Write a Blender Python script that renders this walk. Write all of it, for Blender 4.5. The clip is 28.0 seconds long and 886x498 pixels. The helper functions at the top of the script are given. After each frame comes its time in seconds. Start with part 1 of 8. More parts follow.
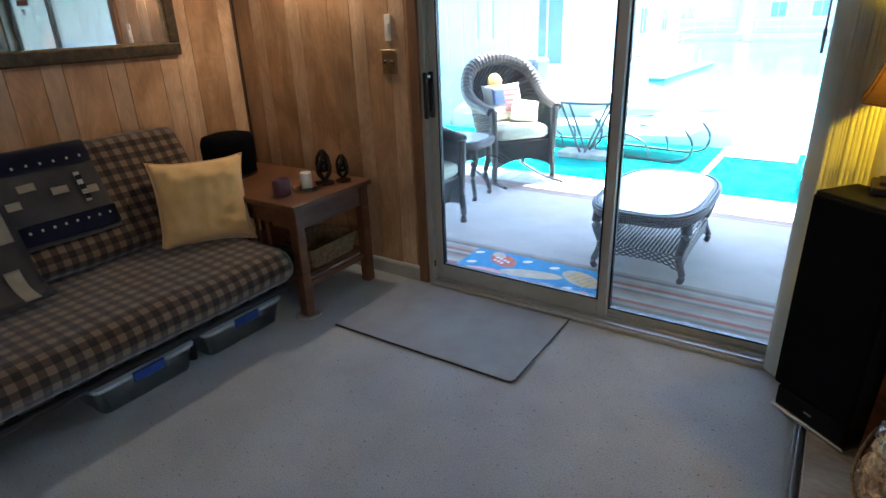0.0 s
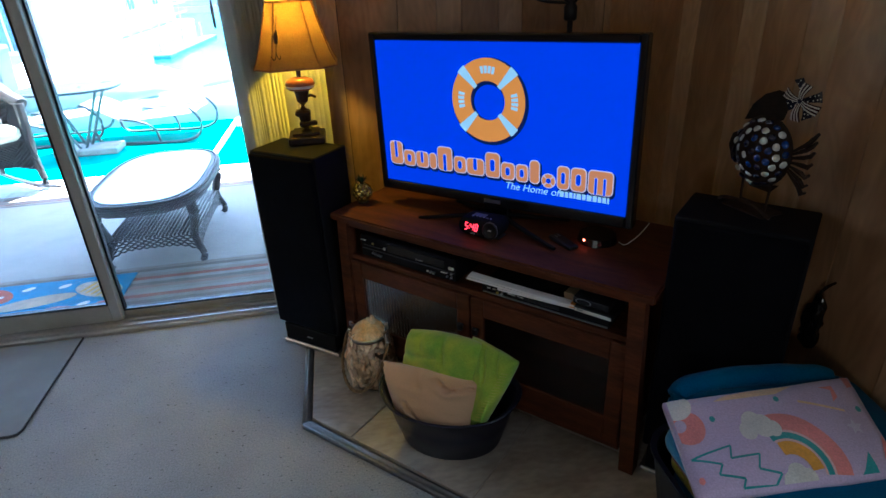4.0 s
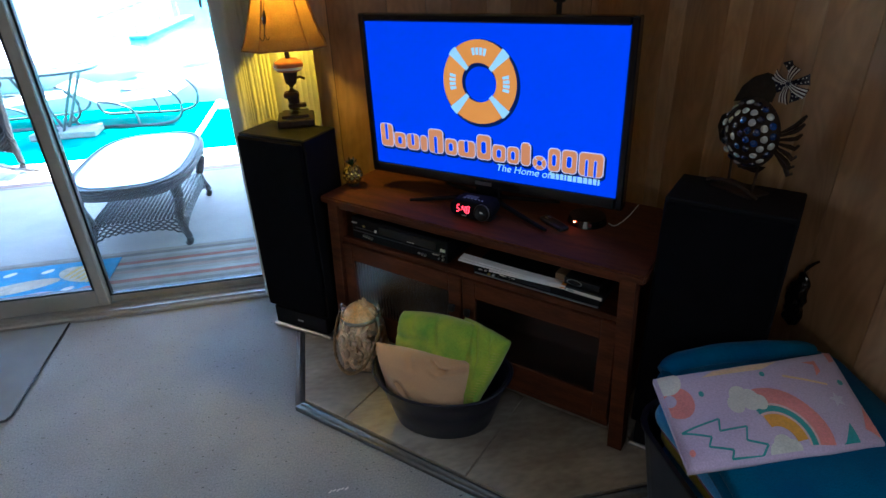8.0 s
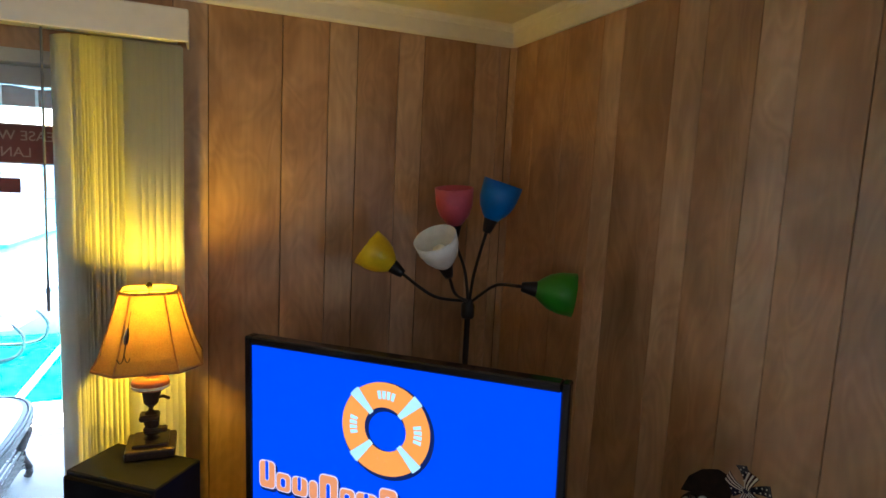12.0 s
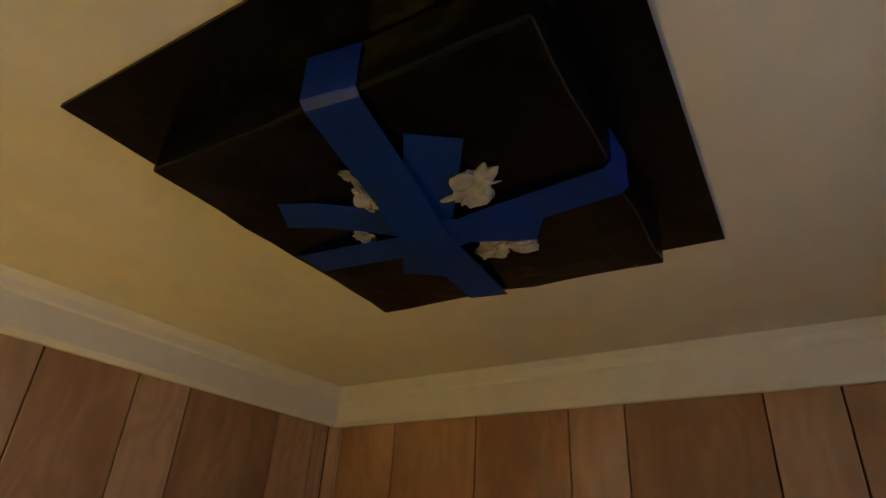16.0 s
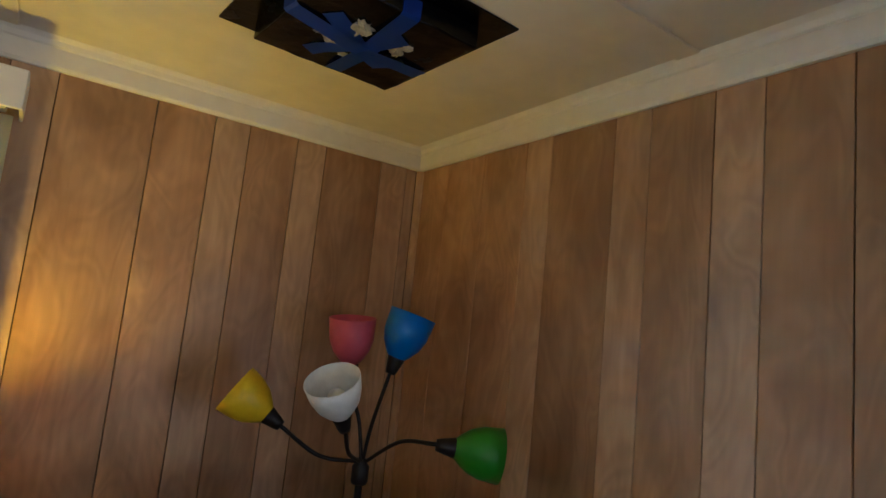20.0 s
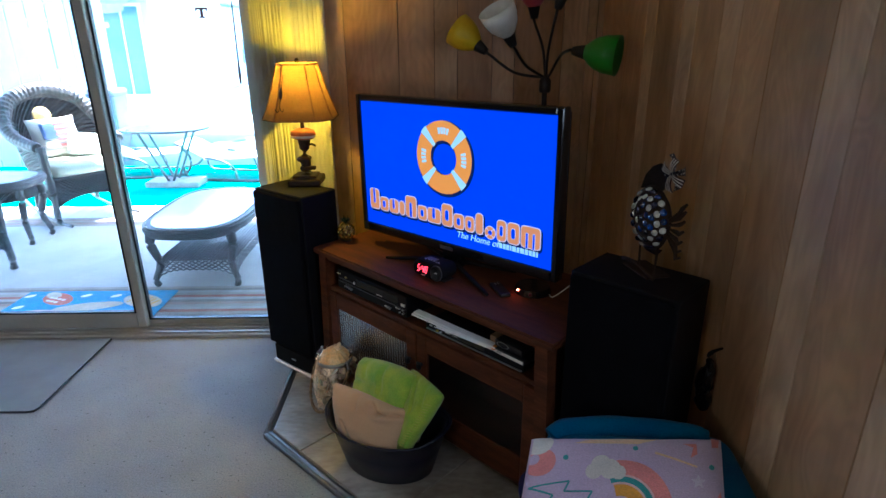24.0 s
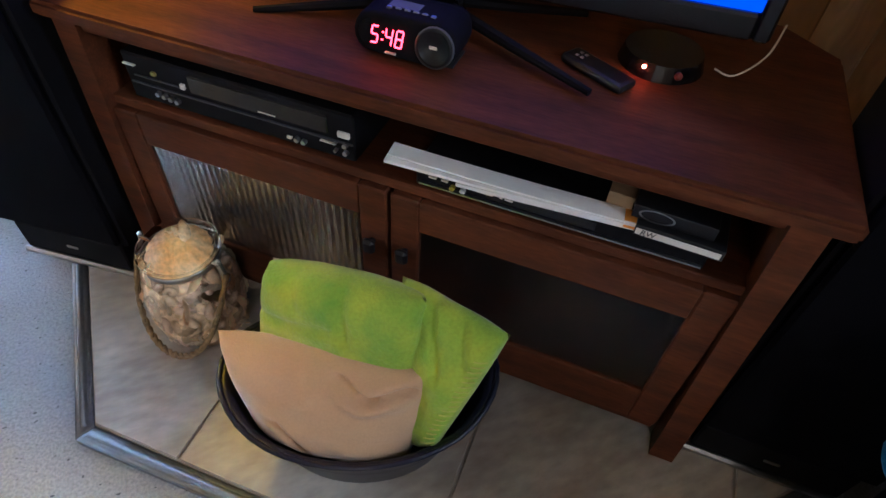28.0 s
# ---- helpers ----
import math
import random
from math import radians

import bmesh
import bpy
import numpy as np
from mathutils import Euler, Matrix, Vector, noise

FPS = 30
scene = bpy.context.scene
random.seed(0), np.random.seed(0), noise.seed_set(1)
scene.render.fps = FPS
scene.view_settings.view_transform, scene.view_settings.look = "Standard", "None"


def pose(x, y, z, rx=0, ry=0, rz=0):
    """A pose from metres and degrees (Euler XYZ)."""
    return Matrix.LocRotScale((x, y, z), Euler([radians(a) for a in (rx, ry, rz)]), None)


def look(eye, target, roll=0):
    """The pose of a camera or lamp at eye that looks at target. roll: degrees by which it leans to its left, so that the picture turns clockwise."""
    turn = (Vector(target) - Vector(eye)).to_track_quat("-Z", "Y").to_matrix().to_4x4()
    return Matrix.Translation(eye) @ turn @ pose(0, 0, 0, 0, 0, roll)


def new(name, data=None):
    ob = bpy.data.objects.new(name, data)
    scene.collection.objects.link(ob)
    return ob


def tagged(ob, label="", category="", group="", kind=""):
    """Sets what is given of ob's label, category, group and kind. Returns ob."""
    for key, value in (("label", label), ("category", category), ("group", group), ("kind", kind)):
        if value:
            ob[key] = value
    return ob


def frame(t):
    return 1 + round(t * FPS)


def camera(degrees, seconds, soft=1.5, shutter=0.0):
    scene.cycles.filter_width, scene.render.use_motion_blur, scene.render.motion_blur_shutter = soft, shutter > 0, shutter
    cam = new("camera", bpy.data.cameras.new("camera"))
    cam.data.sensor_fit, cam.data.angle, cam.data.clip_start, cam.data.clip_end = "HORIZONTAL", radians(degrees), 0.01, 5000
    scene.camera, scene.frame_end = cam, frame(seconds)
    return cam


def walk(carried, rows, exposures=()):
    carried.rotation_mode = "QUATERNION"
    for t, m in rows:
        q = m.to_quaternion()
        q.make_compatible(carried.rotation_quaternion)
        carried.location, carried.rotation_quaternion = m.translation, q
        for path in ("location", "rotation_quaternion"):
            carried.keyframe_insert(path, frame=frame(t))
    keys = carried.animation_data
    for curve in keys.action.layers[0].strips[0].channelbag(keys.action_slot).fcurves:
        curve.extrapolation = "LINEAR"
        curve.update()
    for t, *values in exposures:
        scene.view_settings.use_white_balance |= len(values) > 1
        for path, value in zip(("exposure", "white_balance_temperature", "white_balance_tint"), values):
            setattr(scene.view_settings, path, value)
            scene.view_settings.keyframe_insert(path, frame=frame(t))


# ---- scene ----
cam = camera(74.5, 28.0)
EXPOSURES = [(0, 3.95, 5900, 7), (2, 3.8, 5400, 5), (5, 4.05, 5300, 4), (9.5, 4.2, 5300, 4), (11, 4.45, 6000, 7), (12.2, 4.7, 5800, 7), (13.2, 5.0, 7700, 10), (15.5, 4.3, 5500, 18),
             (18, 4.25, 5500, 18), (19.4, 4.6, 5350, 8), (20.2, 4.85, 5500, 7), (21, 4.85, 5750, 7), (22, 4.4, 5900, 7), (25, 4.3, 5050, 4), (26.5, 4.8, 5300, 4), (28, 5.25, 5450, 11)]
PATH = [
    (0, (-1.515, -2.506, 1.454), (-2.549, -0.969, 0.702), -2.1),
    (0.5, (-1.389, -2.526, 1.492), (-1.909, -0.784, 0.659), -1.4),
    (1, (-1.321, -2.509, 1.478), (-1.528, -0.706, 0.639), -1.9),
    (1.5, (-1.238, -2.489, 1.47), (-1.161, -0.69, 0.601), -2.0),
    (2, (-1.191, -2.488, 1.47), (-1.012, -0.696, 0.601), -2.5),
    (2.5, (-1.165, -2.502, 1.464), (-0.9, -0.721, 0.592), -1.9),
    (4.5, (-1.154, -2.496, 1.468), (-0.872, -0.726, 0.579), -2.6),
    (5, (-1.166, -2.503, 1.471), (-0.869, -0.747, 0.56), -1.2),
    (5.5, (-1.191, -2.506, 1.471), (-0.906, -0.752, 0.553), -0.6),
    (6, (-1.207, -2.506, 1.477), (-0.896, -0.759, 0.553), -0.6),
    (6.5, (-1.207, -2.513, 1.471), (-0.867, -0.772, 0.548), -0.8),
    (7, (-1.205, -2.505, 1.471), (-0.893, -0.766, 0.533), -1.5),
    (7.5, (-1.193, -2.505, 1.467), (-0.861, -0.761, 0.545), -1.8),
    (8, (-1.185, -2.505, 1.467), (-0.852, -0.767, 0.535), -2.1),
    (8.5, (-1.179, -2.498, 1.464), (-0.869, -0.753, 0.537), -2.4),
    (9, (-1.172, -2.496, 1.468), (-0.84, -0.754, 0.544), -2.0),
    (9.5, (-1.183, -2.498, 1.474), (-0.784, -0.746, 0.596), -1.1),
    (10, (-1.172, -2.502, 1.531), (-0.652, -0.737, 0.747), 0.4),
    (10.5, (-1.184, -2.514, 1.619), (-0.538, -0.736, 0.971), 1.8),
    (11, (-1.223, -2.475, 1.64), (-0.528, -0.675, 1.112), 2.6),
    (11.5, (-1.212, -2.304, 1.675), (-0.496, -0.479, 1.277), 2.5),
    (12, (-1.156, -2.128, 1.747), (-0.392, -0.297, 1.498), 2.8),
    (12.5, (-1.153, -1.921, 1.788), (-0.295, -0.116, 1.716), 3.4),
    (13, (-1.169, -1.691, 1.824), (-0.173, 0.035, 1.989), 3.4),
    (13.5, (-1.151, -1.49, 1.889), (-0.046, 0.141, 2.235), 3.4),
    (15.5, (-0.998, -0.992, 2.009), (0.416, 0.114, 2.891), 3.2),
    (16, (-0.998, -0.98, 2.014), (0.443, 0.043, 2.951), 3.6),
    (16.5, (-0.997, -0.975, 2.034), (0.458, -0.012, 3.012), 3.4),
    (17, (-1.0, -0.974, 2.029), (0.46, -0.007, 2.996), 3.4),
    (17.5, (-1.019, -0.975, 2.032), (0.436, 0.003, 2.995), 3.4),
    (18, (-1.031, -0.99, 2.019), (0.421, 0.031, 2.942), 3.7),
    (18.5, (-1.032, -1.132, 1.939), (0.397, -0.008, 2.771), 3.8),
    (19, (-1.02, -1.348, 1.852), (0.368, -0.057, 2.489), 4.7),
    (19.5, (-1.097, -1.583, 1.769), (0.18, -0.104, 2.195), 5.1),
    (20, (-1.127, -1.792, 1.714), (0.014, -0.17, 1.97), 5.7),
    (20.5, (-1.027, -2.0, 1.658), (-0.049, -0.258, 1.76), 5.1),
    (21, (-1.001, -2.195, 1.639), (-0.194, -0.367, 1.54), 3.5),
    (21.5, (-0.999, -2.377, 1.626), (-0.351, -0.504, 1.358), 2.2),
    (22, (-0.947, -2.504, 1.642), (-0.489, -0.599, 1.239), 1.9),
    (22.5, (-0.801, -2.535, 1.617), (-0.593, -0.615, 1.095), 1.0),
    (24.5, (-0.741, -2.771, 1.432), (-0.72, -0.911, 0.698), -0.4),
    (25, (-0.786, -2.68, 1.38), (-0.736, -0.84, 0.599), -0.8),
    (25.5, (-0.885, -2.526, 1.34), (-0.764, -0.718, 0.494), -1.0),
    (26, (-1.05, -2.379, 1.312), (-0.799, -0.665, 0.313), -1.2),
    (26.5, (-1.152, -2.26, 1.296), (-0.771, -0.657, 0.163), -0.4),
    (27, (-1.123, -2.04, 1.246), (-0.661, -0.541, 0.006), 0.5),
    (27.5, (-1.057, -1.754, 1.176), (-0.517, -0.385, -0.178), 2.3),
    (28, (-1.038, -1.523, 1.092), (-0.427, -0.318, -0.382), 4.6),
]
walk(cam, [(t, look(eye, target, roll)) for t, eye, target, roll in PATH], EXPOSURES)

# ---- daylight and lamps ----
world = bpy.data.worlds.new("sky")
scene.world = world
world.use_nodes = True
wn = world.node_tree
sky = wn.nodes.new("ShaderNodeTexSky")
sky.sky_type = 'NISHITA'
sky.sun_disc = False
sky.sun_elevation = radians(74)
sky.sun_rotation = radians(16.4)
wn.links.new(sky.outputs[0], wn.nodes["Background"].inputs[0])
wn.nodes["Background"].inputs[1].default_value = 0.155
sun_data = bpy.data.lights.new("sun", 'SUN')
sun_data.energy, sun_data.angle, sun_data.color = 3.8, radians(0.5), (1, 0.97, 0.93)
sun = new("sun", sun_data)
sun.matrix_world = look((-2, 7.4, 12), (-3, 4, 0))


def bulb(name, place, watts, color, radius):
    d = bpy.data.lights.new(name, 'POINT')
    d.energy, d.color, d.shadow_soft_size = watts, color, radius
    o = new(name, d)
    o.location = place
    return o


bulb("table_lamp_bulb", (-1.30, -0.240, 1.328), 0.82, (1.0, 0.60, 0.02), 0.03)
bulb("wall_lamp_bulb", (-3.93, -0.11, 1.92), 1.9, (1.0, 0.78, 0.56), 0.03)

# ---- materials ----


def mat(name, color, rough=0.6, metal=0.0, vary=0.12, scale=8.0, bump=0.0, bump_scale=60.0, second=None, stretch=(1, 1, 1),
        spec=0.5, coat=0.0, sheen=0.0, island=0.0, rough_vary=0.08):
    """A surface with two scales of variation: broad blotches and fine grain."""
    m = bpy.data.materials.new(name)
    m.use_nodes = True
    n, l = m.node_tree.nodes, m.node_tree.links
    b = n["Principled BSDF"]
    b.inputs["Metallic"].default_value = metal
    b.inputs["Specular IOR Level"].default_value = spec
    b.inputs["Coat Weight"].default_value = coat
    b.inputs["Sheen Weight"].default_value = sheen
    tc = n.new("ShaderNodeTexCoord")
    mp = n.new("ShaderNodeMapping")
    mp.inputs["Scale"].default_value = stretch
    l.new(tc.outputs["Object"], mp.inputs[0])
    big, fine = n.new("ShaderNodeTexNoise"), n.new("ShaderNodeTexNoise")
    big.inputs["Scale"].default_value, fine.inputs["Scale"].default_value = scale, bump_scale
    big.inputs["Detail"].default_value, fine.inputs["Detail"].default_value = 4, 3
    l.new(mp.outputs[0], big.inputs[0])
    l.new(mp.outputs[0], fine.inputs[0])
    c = Vector(color)
    c2 = Vector(second) if second else c * (1 - 2.2 * vary)
    ramp = n.new("ShaderNodeValToRGB")
    ramp.color_ramp.elements[0].position, ramp.color_ramp.elements[1].position = 0.32, 0.68
    ramp.color_ramp.elements[0].color = (*c2, 1)
    ramp.color_ramp.elements[1].color = (*c, 1)
    l.new(big.outputs[0], ramp.inputs[0])
    hsv = n.new("ShaderNodeHueSaturation")
    l.new(ramp.outputs[0], hsv.inputs["Color"])
    grain = n.new("ShaderNodeMapRange")
    grain.inputs[1].default_value, grain.inputs[2].default_value = 0.3, 0.7
    grain.inputs[3].default_value, grain.inputs[4].default_value = 1 - vary, 1 + vary
    l.new(fine.outputs[0], grain.inputs[0])
    value = grain.outputs[0]
    if island:
        info = n.new("ShaderNodeObjectInfo")
        span = n.new("ShaderNodeMapRange")
        span.inputs[3].default_value, span.inputs[4].default_value = 1 - island, 1 + island
        l.new(info.outputs["Random"], span.inputs[0])
        mul = n.new("ShaderNodeMath")
        mul.operation = 'MULTIPLY'
        l.new(value, mul.inputs[0])
        l.new(span.outputs[0], mul.inputs[1])
        value = mul.outputs[0]
    l.new(value, hsv.inputs["Value"])
    l.new(hsv.outputs[0], b.inputs["Base Color"])
    rr = n.new("ShaderNodeMapRange")
    rr.inputs[3].default_value, rr.inputs[4].default_value = max(0.02, rough - rough_vary), min(1, rough + rough_vary)
    l.new(big.outputs[0], rr.inputs[0])
    l.new(rr.outputs[0], b.inputs["Roughness"])
    if bump:
        bp = n.new("ShaderNodeBump")
        bp.inputs["Strength"].default_value, bp.inputs["Distance"].default_value = bump, 0.004
        l.new(fine.outputs[0], bp.inputs["Height"])
        l.new(bp.outputs[0], b.inputs["Normal"])
    return m


def glow(name, color, strength):
    m = bpy.data.materials.new(name)
    m.use_nodes = True
    b = m.node_tree.nodes["Principled BSDF"]
    b.inputs["Base Color"].default_value = (*[0.4 * v for v in color], 1)
    b.inputs["Emission Color"].default_value = (*color, 1)
    b.inputs["Emission Strength"].default_value = strength
    b.inputs["Roughness"].default_value = 0.35
    return m


def glass(name, color=(1, 1, 1), rough=0.0, ior=1.45):
    m = bpy.data.materials.new(name)
    m.use_nodes = True
    b = m.node_tree.nodes["Principled BSDF"]
    b.inputs["Base Color"].default_value = (*color, 1)
    b.inputs["Transmission Weight"].default_value = 1
    b.inputs["Roughness"].default_value = rough
    b.inputs["IOR"].default_value = ior
    return m


def plank_wood(name, dark, light, coarse=1.0, rough=0.33, spread=0.35):
    """Vertical wood panelling: grain drawn out along z, a tone of its own for each board."""
    m = bpy.data.materials.new(name)
    m.use_nodes = True
    n, l = m.node_tree.nodes, m.node_tree.links
    b = n["Principled BSDF"]
    tc, info = n.new("ShaderNodeTexCoord"), n.new("ShaderNodeObjectInfo")
    mul = n.new("ShaderNodeVectorMath")
    mul.operation = 'MULTIPLY_ADD'
    mul.inputs[1].default_value = (1, 1, 1)
    l.new(tc.outputs["Object"], mul.inputs[0])
    off = n.new("ShaderNodeCombineXYZ")
    scl = n.new("ShaderNodeMath")
    scl.operation = 'MULTIPLY'
    scl.inputs[1].default_value = 37.0
    l.new(info.outputs["Random"], scl.inputs[0])
    l.new(scl.outputs[0], off.inputs[0])
    l.new(scl.outputs[0], off.inputs[2])
    l.new(off.outputs[0], mul.inputs[2])
    mp = n.new("ShaderNodeMapping")
    mp.inputs["Scale"].default_value = (4 * coarse, 4 * coarse, 1.5 * coarse)
    l.new(mul.outputs[0], mp.inputs[0])
    wave = n.new("ShaderNodeTexNoise")
    wave.inputs["Scale"].default_value, wave.inputs["Detail"].default_value, wave.inputs["Distortion"].default_value = 1.4, 3, 1.4
    l.new(mp.outputs[0], wave.inputs[0])
    mp2 = n.new("ShaderNodeMapping")
    mp2.inputs["Scale"].default_value = (90, 90, 3.0)
    l.new(mul.outputs[0], mp2.inputs[0])
    fine = n.new("ShaderNodeTexNoise")
    fine.inputs["Scale"].default_value, fine.inputs["Detail"].default_value = 1.0, 2
    l.new(mp2.outputs[0], fine.inputs[0])
    blot = n.new("ShaderNodeTexNoise")
    blot.inputs["Scale"].default_value, blot.inputs["Detail"].default_value = 3.2, 3
    l.new(mul.outputs[0], blot.inputs[0])
    ramp = n.new("ShaderNodeValToRGB")
    e = ramp.color_ramp.elements
    e[0].position, e[0].color = 0.36, (*dark, 1)
    e[1].position, e[1].color = 0.66, (*light, 1)
    l.new(wave.outputs[0], ramp.inputs[0])
    tone = n.new("ShaderNodeMapRange")
    tone.inputs[3].default_value, tone.inputs[4].default_value = 1 - spread, 1 + spread
    l.new(info.outputs["Random"], tone.inputs[0])
    mp3 = n.new("ShaderNodeMapping")
    mp3.inputs["Scale"].default_value = (7, 7, 0.9)
    l.new(mul.outputs[0], mp3.inputs[0])
    fig = n.new("ShaderNodeTexWave")
    fig.inputs["Scale"].default_value, fig.inputs["Distortion"].default_value, fig.inputs["Detail"].default_value, fig.inputs["Detail Scale"].default_value = 1.6, 7.0, 2.0, 0.8
    l.new(mp3.outputs[0], fig.inputs[0])
    fg = n.new("ShaderNodeMapRange")
    fg.inputs[3].default_value, fg.inputs[4].default_value = 0.96, 1.03
    l.new(fig.outputs["Fac"], fg.inputs[0])
    # the curling contour figure of rotary-cut veneer
    mp4 = n.new("ShaderNodeMapping")
    mp4.inputs["Scale"].default_value = (3.4, 3.4, 1.25)
    l.new(mul.outputs[0], mp4.inputs[0])
    hill = n.new("ShaderNodeTexNoise")
    hill.inputs["Scale"].default_value, hill.inputs["Detail"].default_value, hill.inputs["Distortion"].default_value = 1.9, 2.5, 0.6
    l.new(mp4.outputs[0], hill.inputs[0])
    turns, ring, curl = n.new("ShaderNodeMath"), n.new("ShaderNodeMath"), n.new("ShaderNodeMapRange")
    turns.operation, turns.inputs[1].default_value, ring.operation = 'MULTIPLY', 75.0, 'SINE'
    l.new(hill.outputs[0], turns.inputs[0]), l.new(turns.outputs[0], ring.inputs[0]), l.new(ring.outputs[0], curl.inputs[0])
    curl.inputs[1].default_value, curl.inputs[2].default_value, curl.inputs[3].default_value, curl.inputs[4].default_value = -1, 1, 0.93, 1.05
    m4 = n.new("ShaderNodeMath")
    m4.operation = 'MULTIPLY'
    l.new(curl.outputs[0], m4.inputs[0]), l.new(fg.outputs[0], m4.inputs[1])
    m3 = n.new("ShaderNodeMath")
    m3.operation = 'MULTIPLY'
    l.new(m4.outputs[0], m3.inputs[0]), l.new(tone.outputs[0], m3.inputs[1])
    g = n.new("ShaderNodeMapRange")
    g.inputs[1].default_value, g.inputs[2].default_value, g.inputs[3].default_value, g.inputs[4].default_value = 0.3, 0.7, 0.965, 1.03
    l.new(fine.outputs[0], g.inputs[0])
    s = n.new("ShaderNodeMapRange")
    s.inputs[1].default_value, s.inputs[2].default_value, s.inputs[3].default_value, s.inputs[4].default_value = 0.30, 0.52, 0.82, 1.04
    l.new(blot.outputs[0], s.inputs[0])
    m1, m2 = n.new("ShaderNodeMath"), n.new("ShaderNodeMath")
    m1.operation = m2.operation = 'MULTIPLY'
    l.new(m3.outputs[0], m1.inputs[0]), l.new(g.outputs[0], m1.inputs[1])
    l.new(m1.outputs[0], m2.inputs[0]), l.new(s.outputs[0], m2.inputs[1])
    hsv = n.new("ShaderNodeHueSaturation")
    l.new(ramp.outputs[0], hsv.inputs["Color"]), l.new(m2.outputs[0], hsv.inputs["Value"])
    l.new(hsv.outputs[0], b.inputs["Base Color"])
    r = n.new("ShaderNodeMapRange")
    r.inputs[3].default_value, r.inputs[4].default_value = rough - 0.08, rough + 0.12
    l.new(blot.outputs[0], r.inputs[0]), l.new(r.outputs[0], b.inputs["Roughness"])
    bp = n.new("ShaderNodeBump")
    bp.inputs["Strength"].default_value, bp.inputs["Distance"].default_value = 0.12, 0.003
    l.new(fine.outputs[0], bp.inputs["Height"]), l.new(bp.outputs[0], b.inputs["Normal"])
    return m


PANEL = plank_wood("birch_panelling", (0.335, 0.182, 0.086), (0.465, 0.275, 0.143), rough=0.42, spread=0.13)
CHERRY = mat("cherry_wood", (0.125, 0.039, 0.016), 0.5, spec=0.10, vary=0.16, scale=5, bump=0.08, bump_scale=40, stretch=(1, 6, 6), second=(0.062, 0.021, 0.0105))
OAK = mat("table_wood", (0.15, 0.062, 0.026), 0.42, vary=0.16, scale=5, bump=0.08, bump_scale=40, stretch=(6, 1, 6), second=(0.085, 0.034, 0.015))
CREAM = mat("cream_paint", (0.79, 0.75, 0.67), 0.45, vary=0.03, scale=3, bump=0.05, bump_scale=30)
CEIL = mat("ceiling_paint", (0.72, 0.68, 0.62), 0.6, vary=0.04, scale=2.2, bump=0.10, bump_scale=14, second=(0.64, 0.59, 0.50))
VINYL = mat("almond_vinyl", (0.44, 0.43, 0.40), 0.35, vary=0.03, scale=5, second=(0.38, 0.37, 0.33))
ALU = mat("mill_aluminium", (0.52, 0.52, 0.52), 0.38, metal=0.7, vary=0.05, scale=10)
CARPET = mat("grey_carpet", (0.37, 0.385, 0.40), 0.95, vary=0.20, scale=3.5, bump=0.55, bump_scale=170, second=(0.31, 0.32, 0.335), sheen=0.2, spec=0.15)


def flecked(m, color, size, share):
    """Dark specks of a second yarn scattered through a pile."""
    n, l = m.node_tree.nodes, m.node_tree.links
    bs = n["Principled BSDF"]
    tc, mp = n.new("ShaderNodeTexCoord"), n.new("ShaderNodeMapping")
    mp.inputs["Scale"].default_value, mp.inputs["Rotation"].default_value = (1.0, 1.9, 1.0), (0, 0, 0.5)
    l.new(tc.outputs["Object"], mp.inputs[0])
    nz = n.new("ShaderNodeTexNoise")
    nz.inputs["Scale"].default_value, nz.inputs["Detail"].default_value = size, 1.5
    l.new(mp.outputs[0], nz.inputs[0])
    cut, mix = n.new("ShaderNodeMapRange"), n.new("ShaderNodeMix")
    cut.inputs[1].default_value, cut.inputs[2].default_value = share, share + 0.045
    l.new(nz.outputs[0], cut.inputs[0])
    mix.data_type = 'RGBA'
    l.new(cut.outputs[0], mix.inputs["Factor"])
    old = bs.inputs["Base Color"].links[0].from_socket
    l.new(old, mix.inputs["A"])
    mix.inputs["B"].default_value = (*color, 1)
    l.new(mix.outputs["Result"], bs.inputs["Base Color"])
    return m


flecked(CARPET, (0.10, 0.105, 0.115), 62.0, 0.685)
MAT = mat("grey_mat", (0.33, 0.345, 0.36), 0.92, vary=0.07, scale=6, bump=0.7, bump_scale=520, spec=0.15)
RUBBER = mat("black_rubber", (0.02, 0.02, 0.022), 0.5, vary=0.1)
TILE = mat("stone_tile", (0.47, 0.43, 0.375), 0.44, vary=0.16, scale=4.5, bump=0.16, bump_scale=26, second=(0.33, 0.275, 0.22), island=0.07, stretch=(1, 2.2, 1))
GROUT = mat("grout", (0.40, 0.35, 0.29), 0.9, vary=0.1)
SLATE = mat("pewter_trim", (0.17, 0.175, 0.185), 0.42, metal=0.6, vary=0.12, scale=14, second=(0.16, 0.165, 0.17))
BLACK = mat("black_laminate", (0.009, 0.009, 0.011), 0.6, vary=0.1, scale=6, spec=0.08)
CLOTH = mat("black_grille", (0.006, 0.006, 0.008), 0.95, vary=0.15, scale=20, bump=0.5, bump_scale=700, spec=0.03)
GLOSS = mat("black_gloss", (0.008, 0.008, 0.010), 0.16, vary=0.05)
SATIN = mat("black_plastic", (0.012, 0.012, 0.014), 0.4, vary=0.1, scale=12, spec=0.35)
DULL = mat("matt_black_plastic", (0.011, 0.011, 0.013), 0.7, vary=0.1, scale=12, spec=0.04)
STEEL = mat("brushed_steel", (0.5, 0.5, 0.5), 0.3, metal=1, vary=0.06)
GLASS = glass("clear_glass")
nt = GLASS.node_tree
